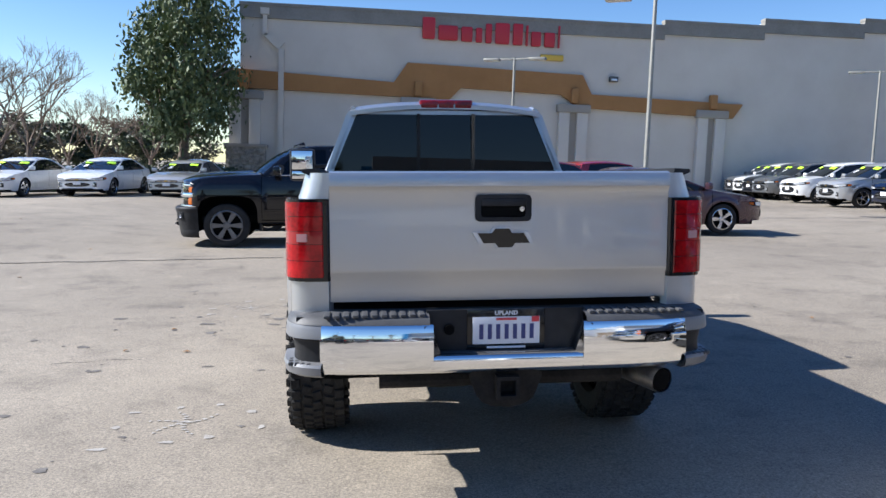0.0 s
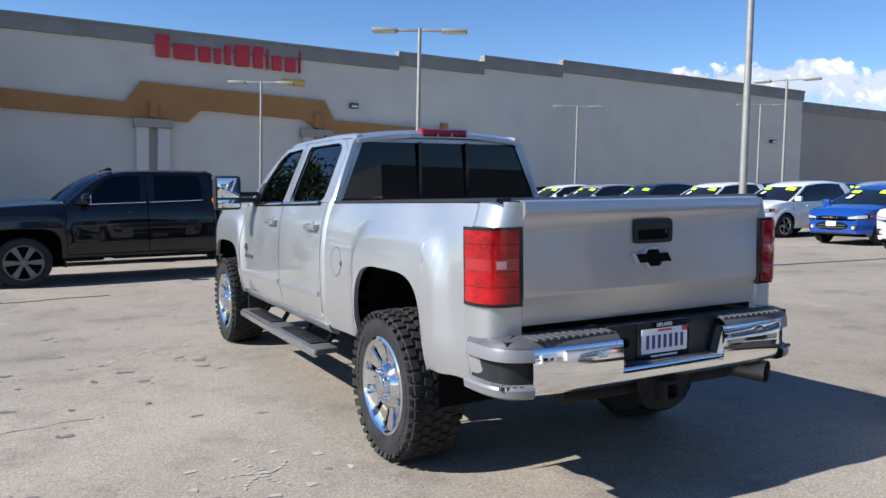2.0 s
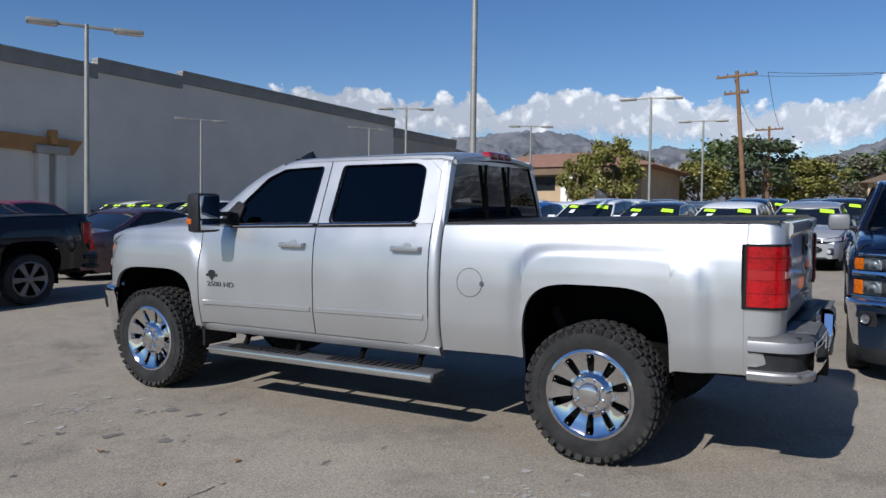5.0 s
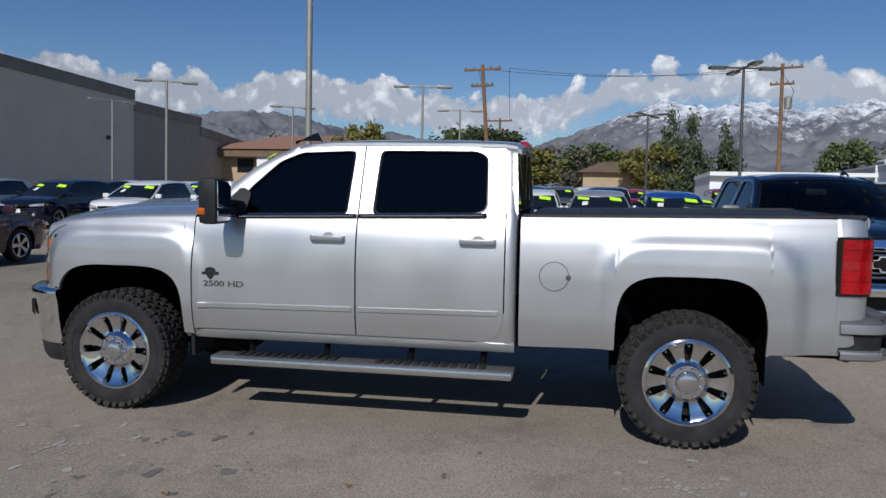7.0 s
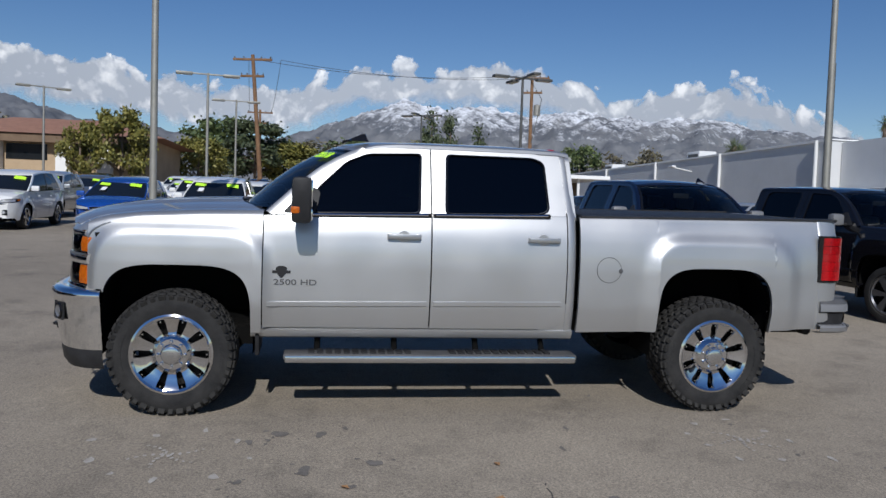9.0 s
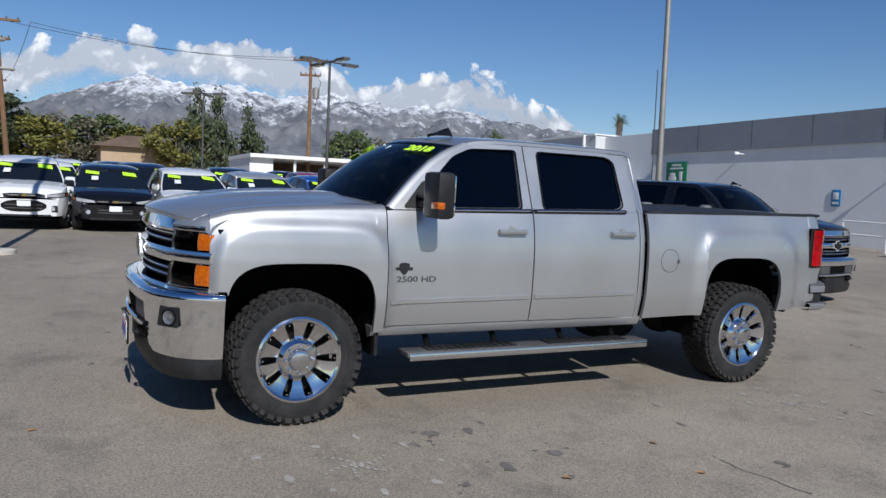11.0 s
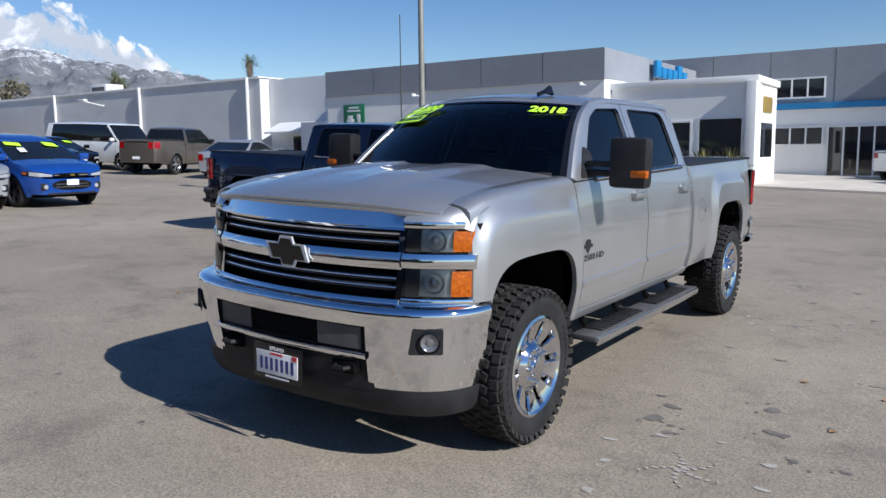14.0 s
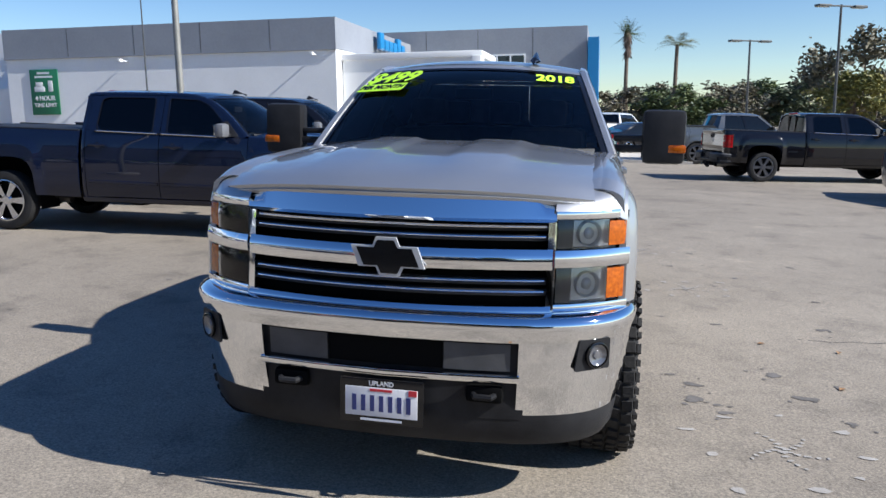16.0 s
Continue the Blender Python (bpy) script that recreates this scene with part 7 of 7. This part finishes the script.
utility_pole(54.0, 7.6, 12.8, 78, 0.9)
utility_pole(89.0, 10.7, 12.9, 85)
utility_pole(59.5, -14.8, 13.6, 70, 0.0, True)
for dx in (-1.2, 1.2):
    wire((54.6, 7.6 + dx, 12.6), (89.0, 10.7 + dx, 12.6), 0.8)
    wire((54.6, 7.6 + dx, 12.6), (59.5, -14.8 + dx, 13.4), 0.7)
an = thing("whip_antenna", upright(9.0, -8.0), "thin whip antenna mast standing behind trucks", "antenna")
part("mast", Shape().tube([(0, 0, 0), (0, 0, 4.6)], [0.02, 0.012], 6), DARK_METAL, an)


# ---------------------------------------------------------------- plants
def leaf_mat(name, c1, c2):
    m = principled(name, c1, 0.6)
    b = m.node_tree.nodes["Principled BSDF"]
    g = m.node_tree.nodes.new("ShaderNodeNewGeometry")
    link(m, ramp(m, g.outputs["Random Per Island"], [(0.0, c1), (1.0, c2)]), b.inputs["Base Color"])
    b.inputs["Subsurface Weight"].default_value = 0.0
    return m


LEAF = leaf_mat("green_leaf", (0.045, 0.075, 0.025), (0.14, 0.17, 0.06))
LEAF_YELLOW = leaf_mat("yellow_green_leaf", (0.09, 0.10, 0.02), (0.24, 0.21, 0.045))
LEAF_DARK = leaf_mat("dark_leaf", (0.030, 0.045, 0.022), (0.085, 0.105, 0.045))
LEAF_OLIVE = leaf_mat("olive_leaf", (0.085, 0.08, 0.05), (0.20, 0.175, 0.11))
BARK = textured("bark", (0.10, 0.075, 0.055), (0.22, 0.17, 0.125), 5, 0.9, bump=0.5, fine=30)
BARE = textured("bare_twig", (0.12, 0.085, 0.065), (0.22, 0.17, 0.13), 5, 0.9)


def crown_mesh(name, mat, seed, clumps, leaf, n, shape):
    """Many small leaves gathered in clumps inside a form."""
    r = np.random.default_rng(seed)
    cs = []
    while len(cs) < clumps:
        p = r.uniform(-1, 1, 3)
        if shape(p):
            cs.append(p)
    cs = np.array(cs)
    k = r.integers(0, clumps, n)
    c = cs[k] + r.normal(0, 1, (n, 3)) * np.array([0.13, 0.13, 0.10])
    a = r.normal(0, 1, (n, 3))
    a /= np.linalg.norm(a, axis=1)[:, None]
    b = np.cross(a, r.normal(0, 1, (n, 3)))
    b /= np.linalg.norm(b, axis=1)[:, None]
    s_ = leaf * r.uniform(0.6, 1.3, n)[:, None]
    v = np.stack([c - a * s_, c + b * s_ * 0.5, c + a * s_, c - b * s_ * 0.5], 1).reshape(-1, 3)
    me = bpy.data.meshes.new(name)
    me.from_pydata(v.tolist(), [], [(4 * i, 4 * i + 1, 4 * i + 2, 4 * i + 3) for i in range(n)])
    me.materials.append(mat)
    return me


def ball(p):
    return 0.25 < p[0] ** 2 + p[1] ** 2 + p[2] ** 2 < 0.95


def cone(p):
    h_ = (p[2] + 1) / 2
    q = math.hypot(p[0], p[1])
    return 0.2 * (1 - h_) < q < (1 - h_) * 0.95 + 0.05


def oval(p):
    q = p[0] ** 2 + p[1] ** 2
    return q < 0.9 * (1 - 0.75 * max(0, p[2]) ** 2 - 0.4 * max(0, -p[2]) ** 2) and q + p[2] ** 2 > 0.15


CROWNS = {
    "broad": [crown_mesh("crown", LEAF, s, 42, 0.075, 5200, ball) for s in (1, 2)], "yellow": [crown_mesh("crown", LEAF_YELLOW, s, 36, 0.075, 4200, ball) for s in (3, 4)],
    "dark": [crown_mesh("crown", LEAF_DARK, s, 40, 0.08, 4200, ball) for s in (5, 6)], "olive": [crown_mesh("crown", LEAF_OLIVE, s, 30, 0.07, 3000, ball) for s in (7, 8)],
    "pine": [crown_mesh("crown", LEAF_DARK, s, 60, 0.075, 4200, cone) for s in (9, 10)], "tall": [crown_mesh("crown", LEAF, 11, 90, 0.045, 14000, oval)],
}


def limbs(s_, rnd, p, d, length, r, depth, twig):
    """Branches that fork."""
    q = p + d * length
    mid = p.lerp(q, 0.5) + Vector((rnd.uniform(-1, 1), rnd.uniform(-1, 1), 0)) * length * 0.06
    s_.tube([p, mid, q], [r, r * 0.85, r * 0.65], 5 if depth > 1 else 4, False)
    if depth == 0:
        return
    for _ in range(rnd.choice((2, 3, 3)) if depth > 1 else twig):
        nd = (d + Vector((rnd.uniform(-1, 1), rnd.uniform(-1, 1), rnd.uniform(-0.25, 0.6))) * 0.75).normalized()
        limbs(s_, rnd, p.lerp(q, rnd.uniform(0.7, 1.0)), nd, length * rnd.uniform(0.55, 0.8), r * 0.6, depth - 1, twig)


def tree(kind, x, y, height, width, seed, trunk=0.35, label="", z0=None):
    rnd = random.Random(seed)
    t = thing("tree", pose(x, y, slope(x, y) if z0 is None else z0), label or "leafy green tree beyond the lot", "tree", "trees round the lot")
    s_ = Shape()
    th = height * trunk
    r = height * 0.018 + 0.05
    s_.tube([(0, 0, -0.2), (rnd.uniform(-0.1, 0.1), 0, th * 0.5), (rnd.uniform(-0.2, 0.2), 0.1, th), (0, 0, height * 0.8)], [r * 1.3, r, r * 0.8, r * 0.25], 9)
    for i in range(7):
        a = i * 2.4
        limbs(s_, rnd, Vector((0, 0, th * rnd.uniform(0.8, 1.3))), Vector((math.cos(a), math.sin(a), 0.9)).normalized(), height * 0.2, r * 0.4, 1, 3)
    part("trunk", s_, BARK, t, merge=False)
    c = new("crown", rnd.choice(CROWNS[kind]))
    c.parent = t
    ch = height * (1 - trunk * 0.8)
    c.matrix_basis = Matrix.Translation((0, 0, height - ch / 2)) @ pose(0, 0, 0, 0, 0, rnd.uniform(0, 360)) @ Matrix.Diagonal((width / 2, width / 2, ch / 2, 1))
    return t


def bare_tree(x, y, height, seed):
    rnd = random.Random(seed)
    t = thing("bare_tree", pose(x, y, slope(x, y)), "leafless winter tree with fine brown twigs", "tree", "bare trees")
    s_ = Shape()
    s_.tube([(0, 0, -0.2), (0, 0, height * 0.28)], [0.16, 0.11], 8, False)
    for i in range(5):
        a = i * 1.3 + rnd.random()
        limbs(s_, rnd, Vector((0, 0, height * rnd.uniform(0.2, 0.3))), Vector((0.55 * math.cos(a), 0.55 * math.sin(a), 1)).normalized(), height * 0.27, 0.05, 4, 5)
    part("twig_crown", s_, BARE, t, merge=False)


def palm(x, y, top, kind, seed, spread=1.7):
    rnd = random.Random(seed)
    t = thing("palm_tree", pose(x, y, slope(x, y)), "tall palm with a %s" % ("skirt of dead fronds" if kind == "fan" else "feathery drooping crown"), "palm tree", "palms")
    h_ = top - slope(x, y)
    part("trunk", Shape().tube([(0, 0, -0.2), (0.1, 0, h_ * 0.5), (0, 0, h_)], [0.28, 0.2, 0.17], 10), BARK, t)
    s_, d = Shape(), Shape()
    for i in range(46 if kind == "fan" else 26):
        a = rnd.uniform(0, 2 * math.pi)
        e = rnd.uniform(-0.5, 1.35) if kind == "fan" else rnd.uniform(0.1, 1.2)
        ln = spread * rnd.uniform(0.8, 1.15)
        p = Vector((0, 0, h_))
        drop = 0.25 if kind == "fan" else 0.9
        pts_ = [p + Vector((math.cos(a) * math.cos(e), math.sin(a) * math.cos(e), math.sin(e))) * ln * u - Vector((0, 0, drop * ln * u * u * 0.7)) for u in span(0, 1, 6)]
        side = Vector((-math.sin(a), math.cos(a), 0))
        for j in range(6):
            u = (j + 0.5) / 6
            w = (0.30 if kind == "fan" else 0.34) * spread / 1.7 * math.sin(math.pi * min(1, 0.25 + u * 0.85))
            for q in range(2):
                b = pts_[j].lerp(pts_[j + 1], q * 0.5)
                fw = (pts_[j + 1] - pts_[j]).normalized()
                for sg in (-1, 1):
                    tip = b + side * sg * w + fw * w * 0.9 - Vector((0, 0, w * 0.5))
                    s_.add([b, b + fw * 0.05, tip], [(0, 1, 2)])
    if kind == "fan":
        for i in range(160):
            a, z = rnd.uniform(0, 6.28), rnd.uniform(0.2, 2.6)
            b = Vector((0.18 * math.cos(a), 0.18 * math.sin(a), h_ - z + 0.5))
            tip = b + Vector((math.cos(a) * 0.55, math.sin(a) * 0.55, -0.8)) * rnd.uniform(0.6, 1.1) * (1 - z * 0.15)
            sd = Vector((-math.sin(a), math.cos(a), 0)) * 0.12
            d.add([b - sd, b + sd, tip], [(0, 1, 2)])
        part("dead_fronds", d, BARE, t, merge=False)
    part("fronds", s_, LEAF if kind == "fan" else LEAF_YELLOW, t, merge=False)


tree("tall", -8.2, 31.0, 9.4, 5.0, 21, 0.32, "tall glossy-leaved street tree beside the supermarket")
for i, (a, dist, h_) in enumerate(((-21.6, 38, 7.2), (-23.5, 34, 6.6), (-17.6, 52, 6.2), (-19.3, 60, 6.6), (-14.2, 58, 5.6), (-25.5, 42, 7.4), (-15.8, 70, 6.4))):
    bare_tree(-0.7 + dist * math.sin(radians(a)), -4.4 + dist * math.cos(radians(a)), h_, 40 + i)
for i, (a, dist, h_, w, kd) in enumerate(((-22.5, 75, 5.5, 7, "olive"), (-19.8, 80, 5.2, 7, "dark"), (-16.5, 85, 5.8, 8, "olive"), (-14.4, 70, 5.0, 5, "dark"), (-12.2, 90, 5.5, 8, "olive"), (-25.5, 78, 5.8, 8, "dark"))):
    tree(kd, -0.7 + dist * math.sin(radians(a)), -4.4 + dist * math.cos(radians(a)), h_, w, 60 + i, 0.25)
# east side
for i, (a, dist, h_, w, kd) in enumerate(((71.4, 66, 5.6, 3.4, "yellow"), (74.0, 66, 6.6, 4.8, "yellow"), (75.2, 80, 6.0, 5, "dark"), (77.0, 92, 5.6, 5, "olive"), (79.5, 85, 5.6, 6, "yellow"), (81.2, 100, 9.0, 9, "broad"), (83.6, 96, 8.6, 9, "dark"), (85.5, 100, 6.5, 8, "olive"), (86.4, 96, 6.0, 8, "yellow"), (88.5, 105, 7.2, 9, "olive"), (90.5, 108, 7.4, 9, "broad"), (92.4, 108, 6.6, 8, "yellow"), (94.8, 84, 6.4, 6.5, "yellow"), (67.0, 90, 7.0, 6, "olive"), (107.5, 95, 7.0, 6, "broad"), (109.4, 100, 6.5, 6, "olive"), (112.6, 98, 7.0, 6, "olive"))):
    tree(kd, -5.5 + dist * math.sin(radians(a)), 0.5 + dist * math.cos(radians(a)), h_, w, 80 + i, 0.25)
for a, dist, h_ in ((96.3, 84, 10.6), (97.7, 85, 10.2), (99.9, 88, 9.2)):
    tree("pine", -5.9 + dist * math.sin(radians(a)), 0.6 + dist * math.cos(radians(a)), h_, 4.6, int(a * 10), 0.15, "tall dark conifer beyond the lot")
# south
palm(-2.9, -72.0, 9.6, "fan", 1, 2.2)
palm(-7.4, -70.0, 8.2, "feather", 2, 2.9)
palm(70.5, -58.0, 12.5, "fan", 3, 1.7)
palm(72.0, -41.0, 9.3, "fan", 4, 1.7)
palm(74.0, -43.0, 9.0, "fan", 5, 1.7)
for i in range(16):
    a = -178.8 + i * 1.35
    dist = 78 + 10 * (i % 3)
    tree(("olive", "dark", "olive", "broad")[i % 4], -0.8 + dist * math.sin(radians(a)), 7.6 + dist * math.cos(radians(a)), 4.5 + (i * 7 % 5) * 0.28, 7.0, 200 + i, 0.2, "olive-green street tree beyond the lot")
tree("olive", -15.5, -42.0, 6.8, 6.5, 300, 0.3, "grey-green street tree beyond the lot")
tree("yellow", -14.0, -38.0, 4.2, 4.2, 301, 0.4, "small weeping street tree beyond the lot")


def hedge():
    for i, x in enumerate(span(-17.5, -5.6, 7)[:-1]):
        h_ = new("hedge", CROWNS["dark"][i % 2])
        h_.matrix_world = Matrix.Translation((x + 0.85, 30.2, slope(x, 30) + 0.55)) @ Matrix.Diagonal((1.25, 0.7, 0.78, 1))
        tagged(h_, "clipped dark green hedge along the lot's edge", "hedge", "hedge along the lot")


hedge()
for i, (x, y) in enumerate(((4.3, -21.1), (5.3, -21.2), (6.2, -21.0))):
    rnd = random.Random(i)
    s_ = Shape()
    for k in range(70):
        a, e = rnd.uniform(0, 6.28), rnd.uniform(0.3, 1.4)
        d_ = Vector((math.cos(a) * math.cos(e), math.sin(a) * math.cos(e), math.sin(e))) * rnd.uniform(0.6, 1.0)
        sd = Vector((-math.sin(a), math.cos(a), 0)) * 0.035
        s_.add([-sd, sd, d_ * 0.6 + sd * 0.8 + Vector((0, 0, 0.06)), d_], [(0, 1, 2, 3)])
    ob = part("spiky_plant", s_, LEAF_YELLOW, merge=False)
    ob.matrix_world = upright(x, y, 0, 0.55)
    tagged(ob, "spiky yellow-green plant in the planter", "plant", "planter plants")


# ---------------------------------------------------------------- mountains and clouds
def rock_mat():
    m = principled("hazy_mountain_rock", (0.16, 0.15, 0.14), 0.95, spec=0.1)
    b = m.node_tree.nodes["Principled BSDF"]
    co = coords(m)
    n1 = node(m, "ShaderNodeTexNoise", Scale=0.006, Detail=9.0, Roughness=0.68)
    n2 = node(m, "ShaderNodeTexNoise", Scale=0.013, Detail=12.0, Roughness=0.78)
    for n in (n1, n2):
        link(m, co, n.inputs["Vector"])
    # rock greys tinted blue: the distance haze is painted into the colour
    hazy_rock = ramp(m, n1.outputs[0], [(0.35, (0.095, 0.105, 0.125)), (0.65, (0.20, 0.205, 0.215))])
    geo = m.node_tree.nodes.new("ShaderNodeNewGeometry")
    sep = m.node_tree.nodes.new("ShaderNodeSeparateXYZ")
    link(m, geo.outputs["Position"], sep.inputs[0])
    up = m.node_tree.nodes.new("ShaderNodeMapRange")
    up.inputs["From Min"].default_value, up.inputs["From Max"].default_value = 190, 520
    link(m, sep.outputs["Z"], up.inputs["Value"])
    south = m.node_tree.nodes.new("ShaderNodeMapRange")
    south.inputs["From Min"].default_value, south.inputs["From Max"].default_value = 500, -300
    link(m, sep.outputs["Y"], south.inputs["Value"])
    mul = m.node_tree.nodes.new("ShaderNodeMath")
    mul.operation = "MULTIPLY"
    link(m, up.outputs[0], mul.inputs[0])
    link(m, south.outputs[0], mul.inputs[1])
    add = m.node_tree.nodes.new("ShaderNodeMath")
    add.operation = "MULTIPLY_ADD"
    link(m, mul.outputs[0], add.inputs[0])
    add.inputs[1].default_value = 0.30
    link(m, n2.outputs[0], add.inputs[2])
    snow = ramp(m, add.outputs[0], [(0.68, (0, 0, 0)), (0.84, (1, 1, 1))])
    mx = m.node_tree.nodes.new("ShaderNodeMix")
    mx.data_type = "RGBA"
    link(m, snow, mx.inputs["Factor"])
    link(m, hazy_rock, mx.inputs["A"])
    mx.inputs["B"].default_value = (0.72, 0.74, 0.78, 1)
    link(m, mx.outputs["Result"], b.inputs["Base Color"])
    return m


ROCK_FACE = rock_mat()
HIGH = [(40, 4.2), (52, 5.4), (58, 5.9), (60.6, 6.3), (66.5, 6.9), (69.5, 6.6), (73.3, 5.4), (76, 5.7), (79, 5.0), (84, 4.3), (87.5, 5.2), (90, 6.0), (93, 7.1), (95.7, 8.1), (98.6, 7.5), (101.3, 7.9), (104.6, 7.1), (107.4, 7.5), (111, 7.3), (114, 6.9), (117, 7.1), (120, 6.5), (123, 6.1), (128, 5.4), (134, 4.6), (145, 3.4)]
LOW = [(40, 2.6), (60, 3.6), (75, 3.8), (82, 4.2), (86, 4.6), (90, 4.4), (94, 4.2), (100, 4.0), (108, 3.8), (116, 3.6), (128, 2.8), (145, 2.0)]


def ridge(table, r0, r1, seed, rough):
    rows = []
    for i in range(701):
        a = 40 + 105 * i / 700
        el = curve(table, a)
        line = []
        for j in range(45):
            v = j / 44
            r = r0 + (r1 - r0) * v
            p = Vector((r * math.sin(radians(a)), r * math.cos(radians(a)), 0))
            top = r1 * math.tan(radians(el))
            spur = noise.ridged_multi_fractal(p * 0.0032 + Vector((seed, 0, 0)), 0.9, 2.1, 6, 1.0, 2.0)
            fine_ = noise.fractal(p * 0.011, 0.7, 2.1, 5)
            z = top * (v ** 0.85) * (0.80 + 0.20 * v) + rough * (spur - 1.2) * math.sin(math.pi * min(1, v * 0.93 + 0.04)) + fine_ * rough * 0.30
            line.append((p.x, p.y, max(-20, z)))
        rows.append(line)
    return tagged(part("mountain_range", Shape().grid(rows), ROCK_FACE, None, "", 80, False), "rugged snow-streaked mountain range under cloud" if seed < 2 else "low dark foothills before the range", "mountains", kind="structure")


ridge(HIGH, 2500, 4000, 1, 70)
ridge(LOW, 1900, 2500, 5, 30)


def cloud_material():
    """Cumulus far off: billows cut out by layered noise, their shading painted in grey, lit by the sun."""
    m = bpy.data.materials.new("cumulus")
    m.use_nodes = True
    t = m.node_tree
    t.nodes.remove(t.nodes["Principled BSDF"])
    uv = t.nodes.new("ShaderNodeTexCoord").outputs["UV"]
    sep = t.nodes.new("ShaderNodeSeparateXYZ")
    link(m, uv, sep.inputs[0])

    def calc(op, a, b):
        n = t.nodes.new("ShaderNodeMath")
        n.operation = op
        for k, v in enumerate((a, b)):
            if isinstance(v, (int, float)):
                n.inputs[k].default_value = v
            else:
                link(m, v, n.inputs[k])
        return n.outputs[0]
    big = node(m, "ShaderNodeTexNoise", Scale=0.30, Detail=2.0, Roughness=0.5)
    small = node(m, "ShaderNodeTexNoise", Scale=0.8, Detail=7.0, Roughness=0.55, Distortion=0.25)
    puff = t.nodes.new("ShaderNodeTexVoronoi")
    puff.feature = "SMOOTH_F1"
    for key, value in (("Scale", 0.62), ("Detail", 3.0), ("Roughness", 0.5), ("Smoothness", 0.6)):
        puff.inputs[key].default_value = value
    bent = t.nodes.new("ShaderNodeVectorMath")
    bent.operation = "MULTIPLY_ADD"
    warp = node(m, "ShaderNodeTexNoise", Scale=1.1, Detail=4.0)
    link(m, uv, warp.inputs["Vector"])
    link(m, warp.outputs["Color"], bent.inputs[0])
    bent.inputs[1].default_value = (0.9, 0.9, 0.0)
    link(m, uv, bent.inputs[2])
    link(m, uv, big.inputs["Vector"])
    link(m, uv, small.inputs["Vector"])
    link(m, bent.outputs[0], puff.inputs["Vector"])
    round_ = calc("SUBTRACT", 0.55, puff.outputs["Distance"])
    lumps = calc("ADD", calc("ADD", calc("MULTIPLY", calc("SUBTRACT", big.outputs[0], 0.5), 2.8), calc("MULTIPLY", calc("SUBTRACT", small.outputs[0], 0.5), 1.6)), calc("MULTIPLY", round_, 1.3))
    upper = calc("SUBTRACT", calc("SUBTRACT", lumps, sep.outputs[1]), -0.75)
    lower = calc("ADD", calc("ADD", calc("MULTIPLY", lumps, 0.8), sep.outputs[1]), 3.3)
    a = ramp(m, upper, [(0.0, (0, 0, 0)), (0.10, (0.5,) * 3), (0.34, (1, 1, 1))])
    b = ramp(m, lower, [(0.0, (0, 0, 0)), (0.95, (1, 1, 1))])
    alpha = calc("MULTIPLY", a, b)
    white = t.nodes.new("ShaderNodeBsdfDiffuse")
    # greyer bases and hollows: the billows' shade goes into the colour
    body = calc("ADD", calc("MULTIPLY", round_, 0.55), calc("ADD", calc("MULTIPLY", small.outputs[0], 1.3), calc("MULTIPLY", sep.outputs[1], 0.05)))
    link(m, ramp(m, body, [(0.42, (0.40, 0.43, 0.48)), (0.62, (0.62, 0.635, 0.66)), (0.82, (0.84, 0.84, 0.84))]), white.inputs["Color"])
    clear = t.nodes.new("ShaderNodeBsdfTransparent")
    mx = t.nodes.new("ShaderNodeMixShader")
    link(m, alpha, mx.inputs[0])
    link(m, clear.outputs[0], mx.inputs[1])
    link(m, white.outputs[0], mx.inputs[2])
    link(m, mx.outputs[0], t.nodes["Material Output"].inputs[0])
    return m


def clouds():
    tops = [(44, 9.0), (52, 9.6), (54.3, 9.8), (57, 8.6), (60.7, 9.1), (64, 8.4), (68, 9.6), (71, 9.4), (73.7, 9.2), (78, 8.4), (84.5, 8.2), (88, 8.3), (90.5, 9.2), (92.6, 10.0), (95.7, 10.3), (98.5, 10.3), (102, 10.6), (105, 10.3), (108, 9.5), (111, 8.2), (114, 8.6), (118.3, 9.2), (121, 8.6), (123, 7.2), (126, 5.8), (131, 3.5), (138, 1.0)]
    D, rise = 4500, span(-5.5, 2.4, 8)
    across = span(44, 138, 94)
    vs, uvs, fs = [], [], []
    for a in across:
        for h_ in rise:
            el = curve(tops, a) + h_
            vs.append((D * math.sin(radians(a)), D * math.cos(radians(a)), D * math.tan(radians(el))))
            uvs.append((a, h_))
    n = len(rise)
    for i in range(len(across) - 1):
        for j in range(n - 1):
            fs.append((i * n + j, i * n + j + 1, (i + 1) * n + j + 1, (i + 1) * n + j))
    me = bpy.data.meshes.new("cloud_bank")
    me.from_pydata(vs, [], fs)
    lay = me.uv_layers.new(name="UVMap")
    for lp in me.loops:
        lay.data[lp.index].uv = uvs[lp.vertex_index]
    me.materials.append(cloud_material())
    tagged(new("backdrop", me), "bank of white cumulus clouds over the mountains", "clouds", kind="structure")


clouds()
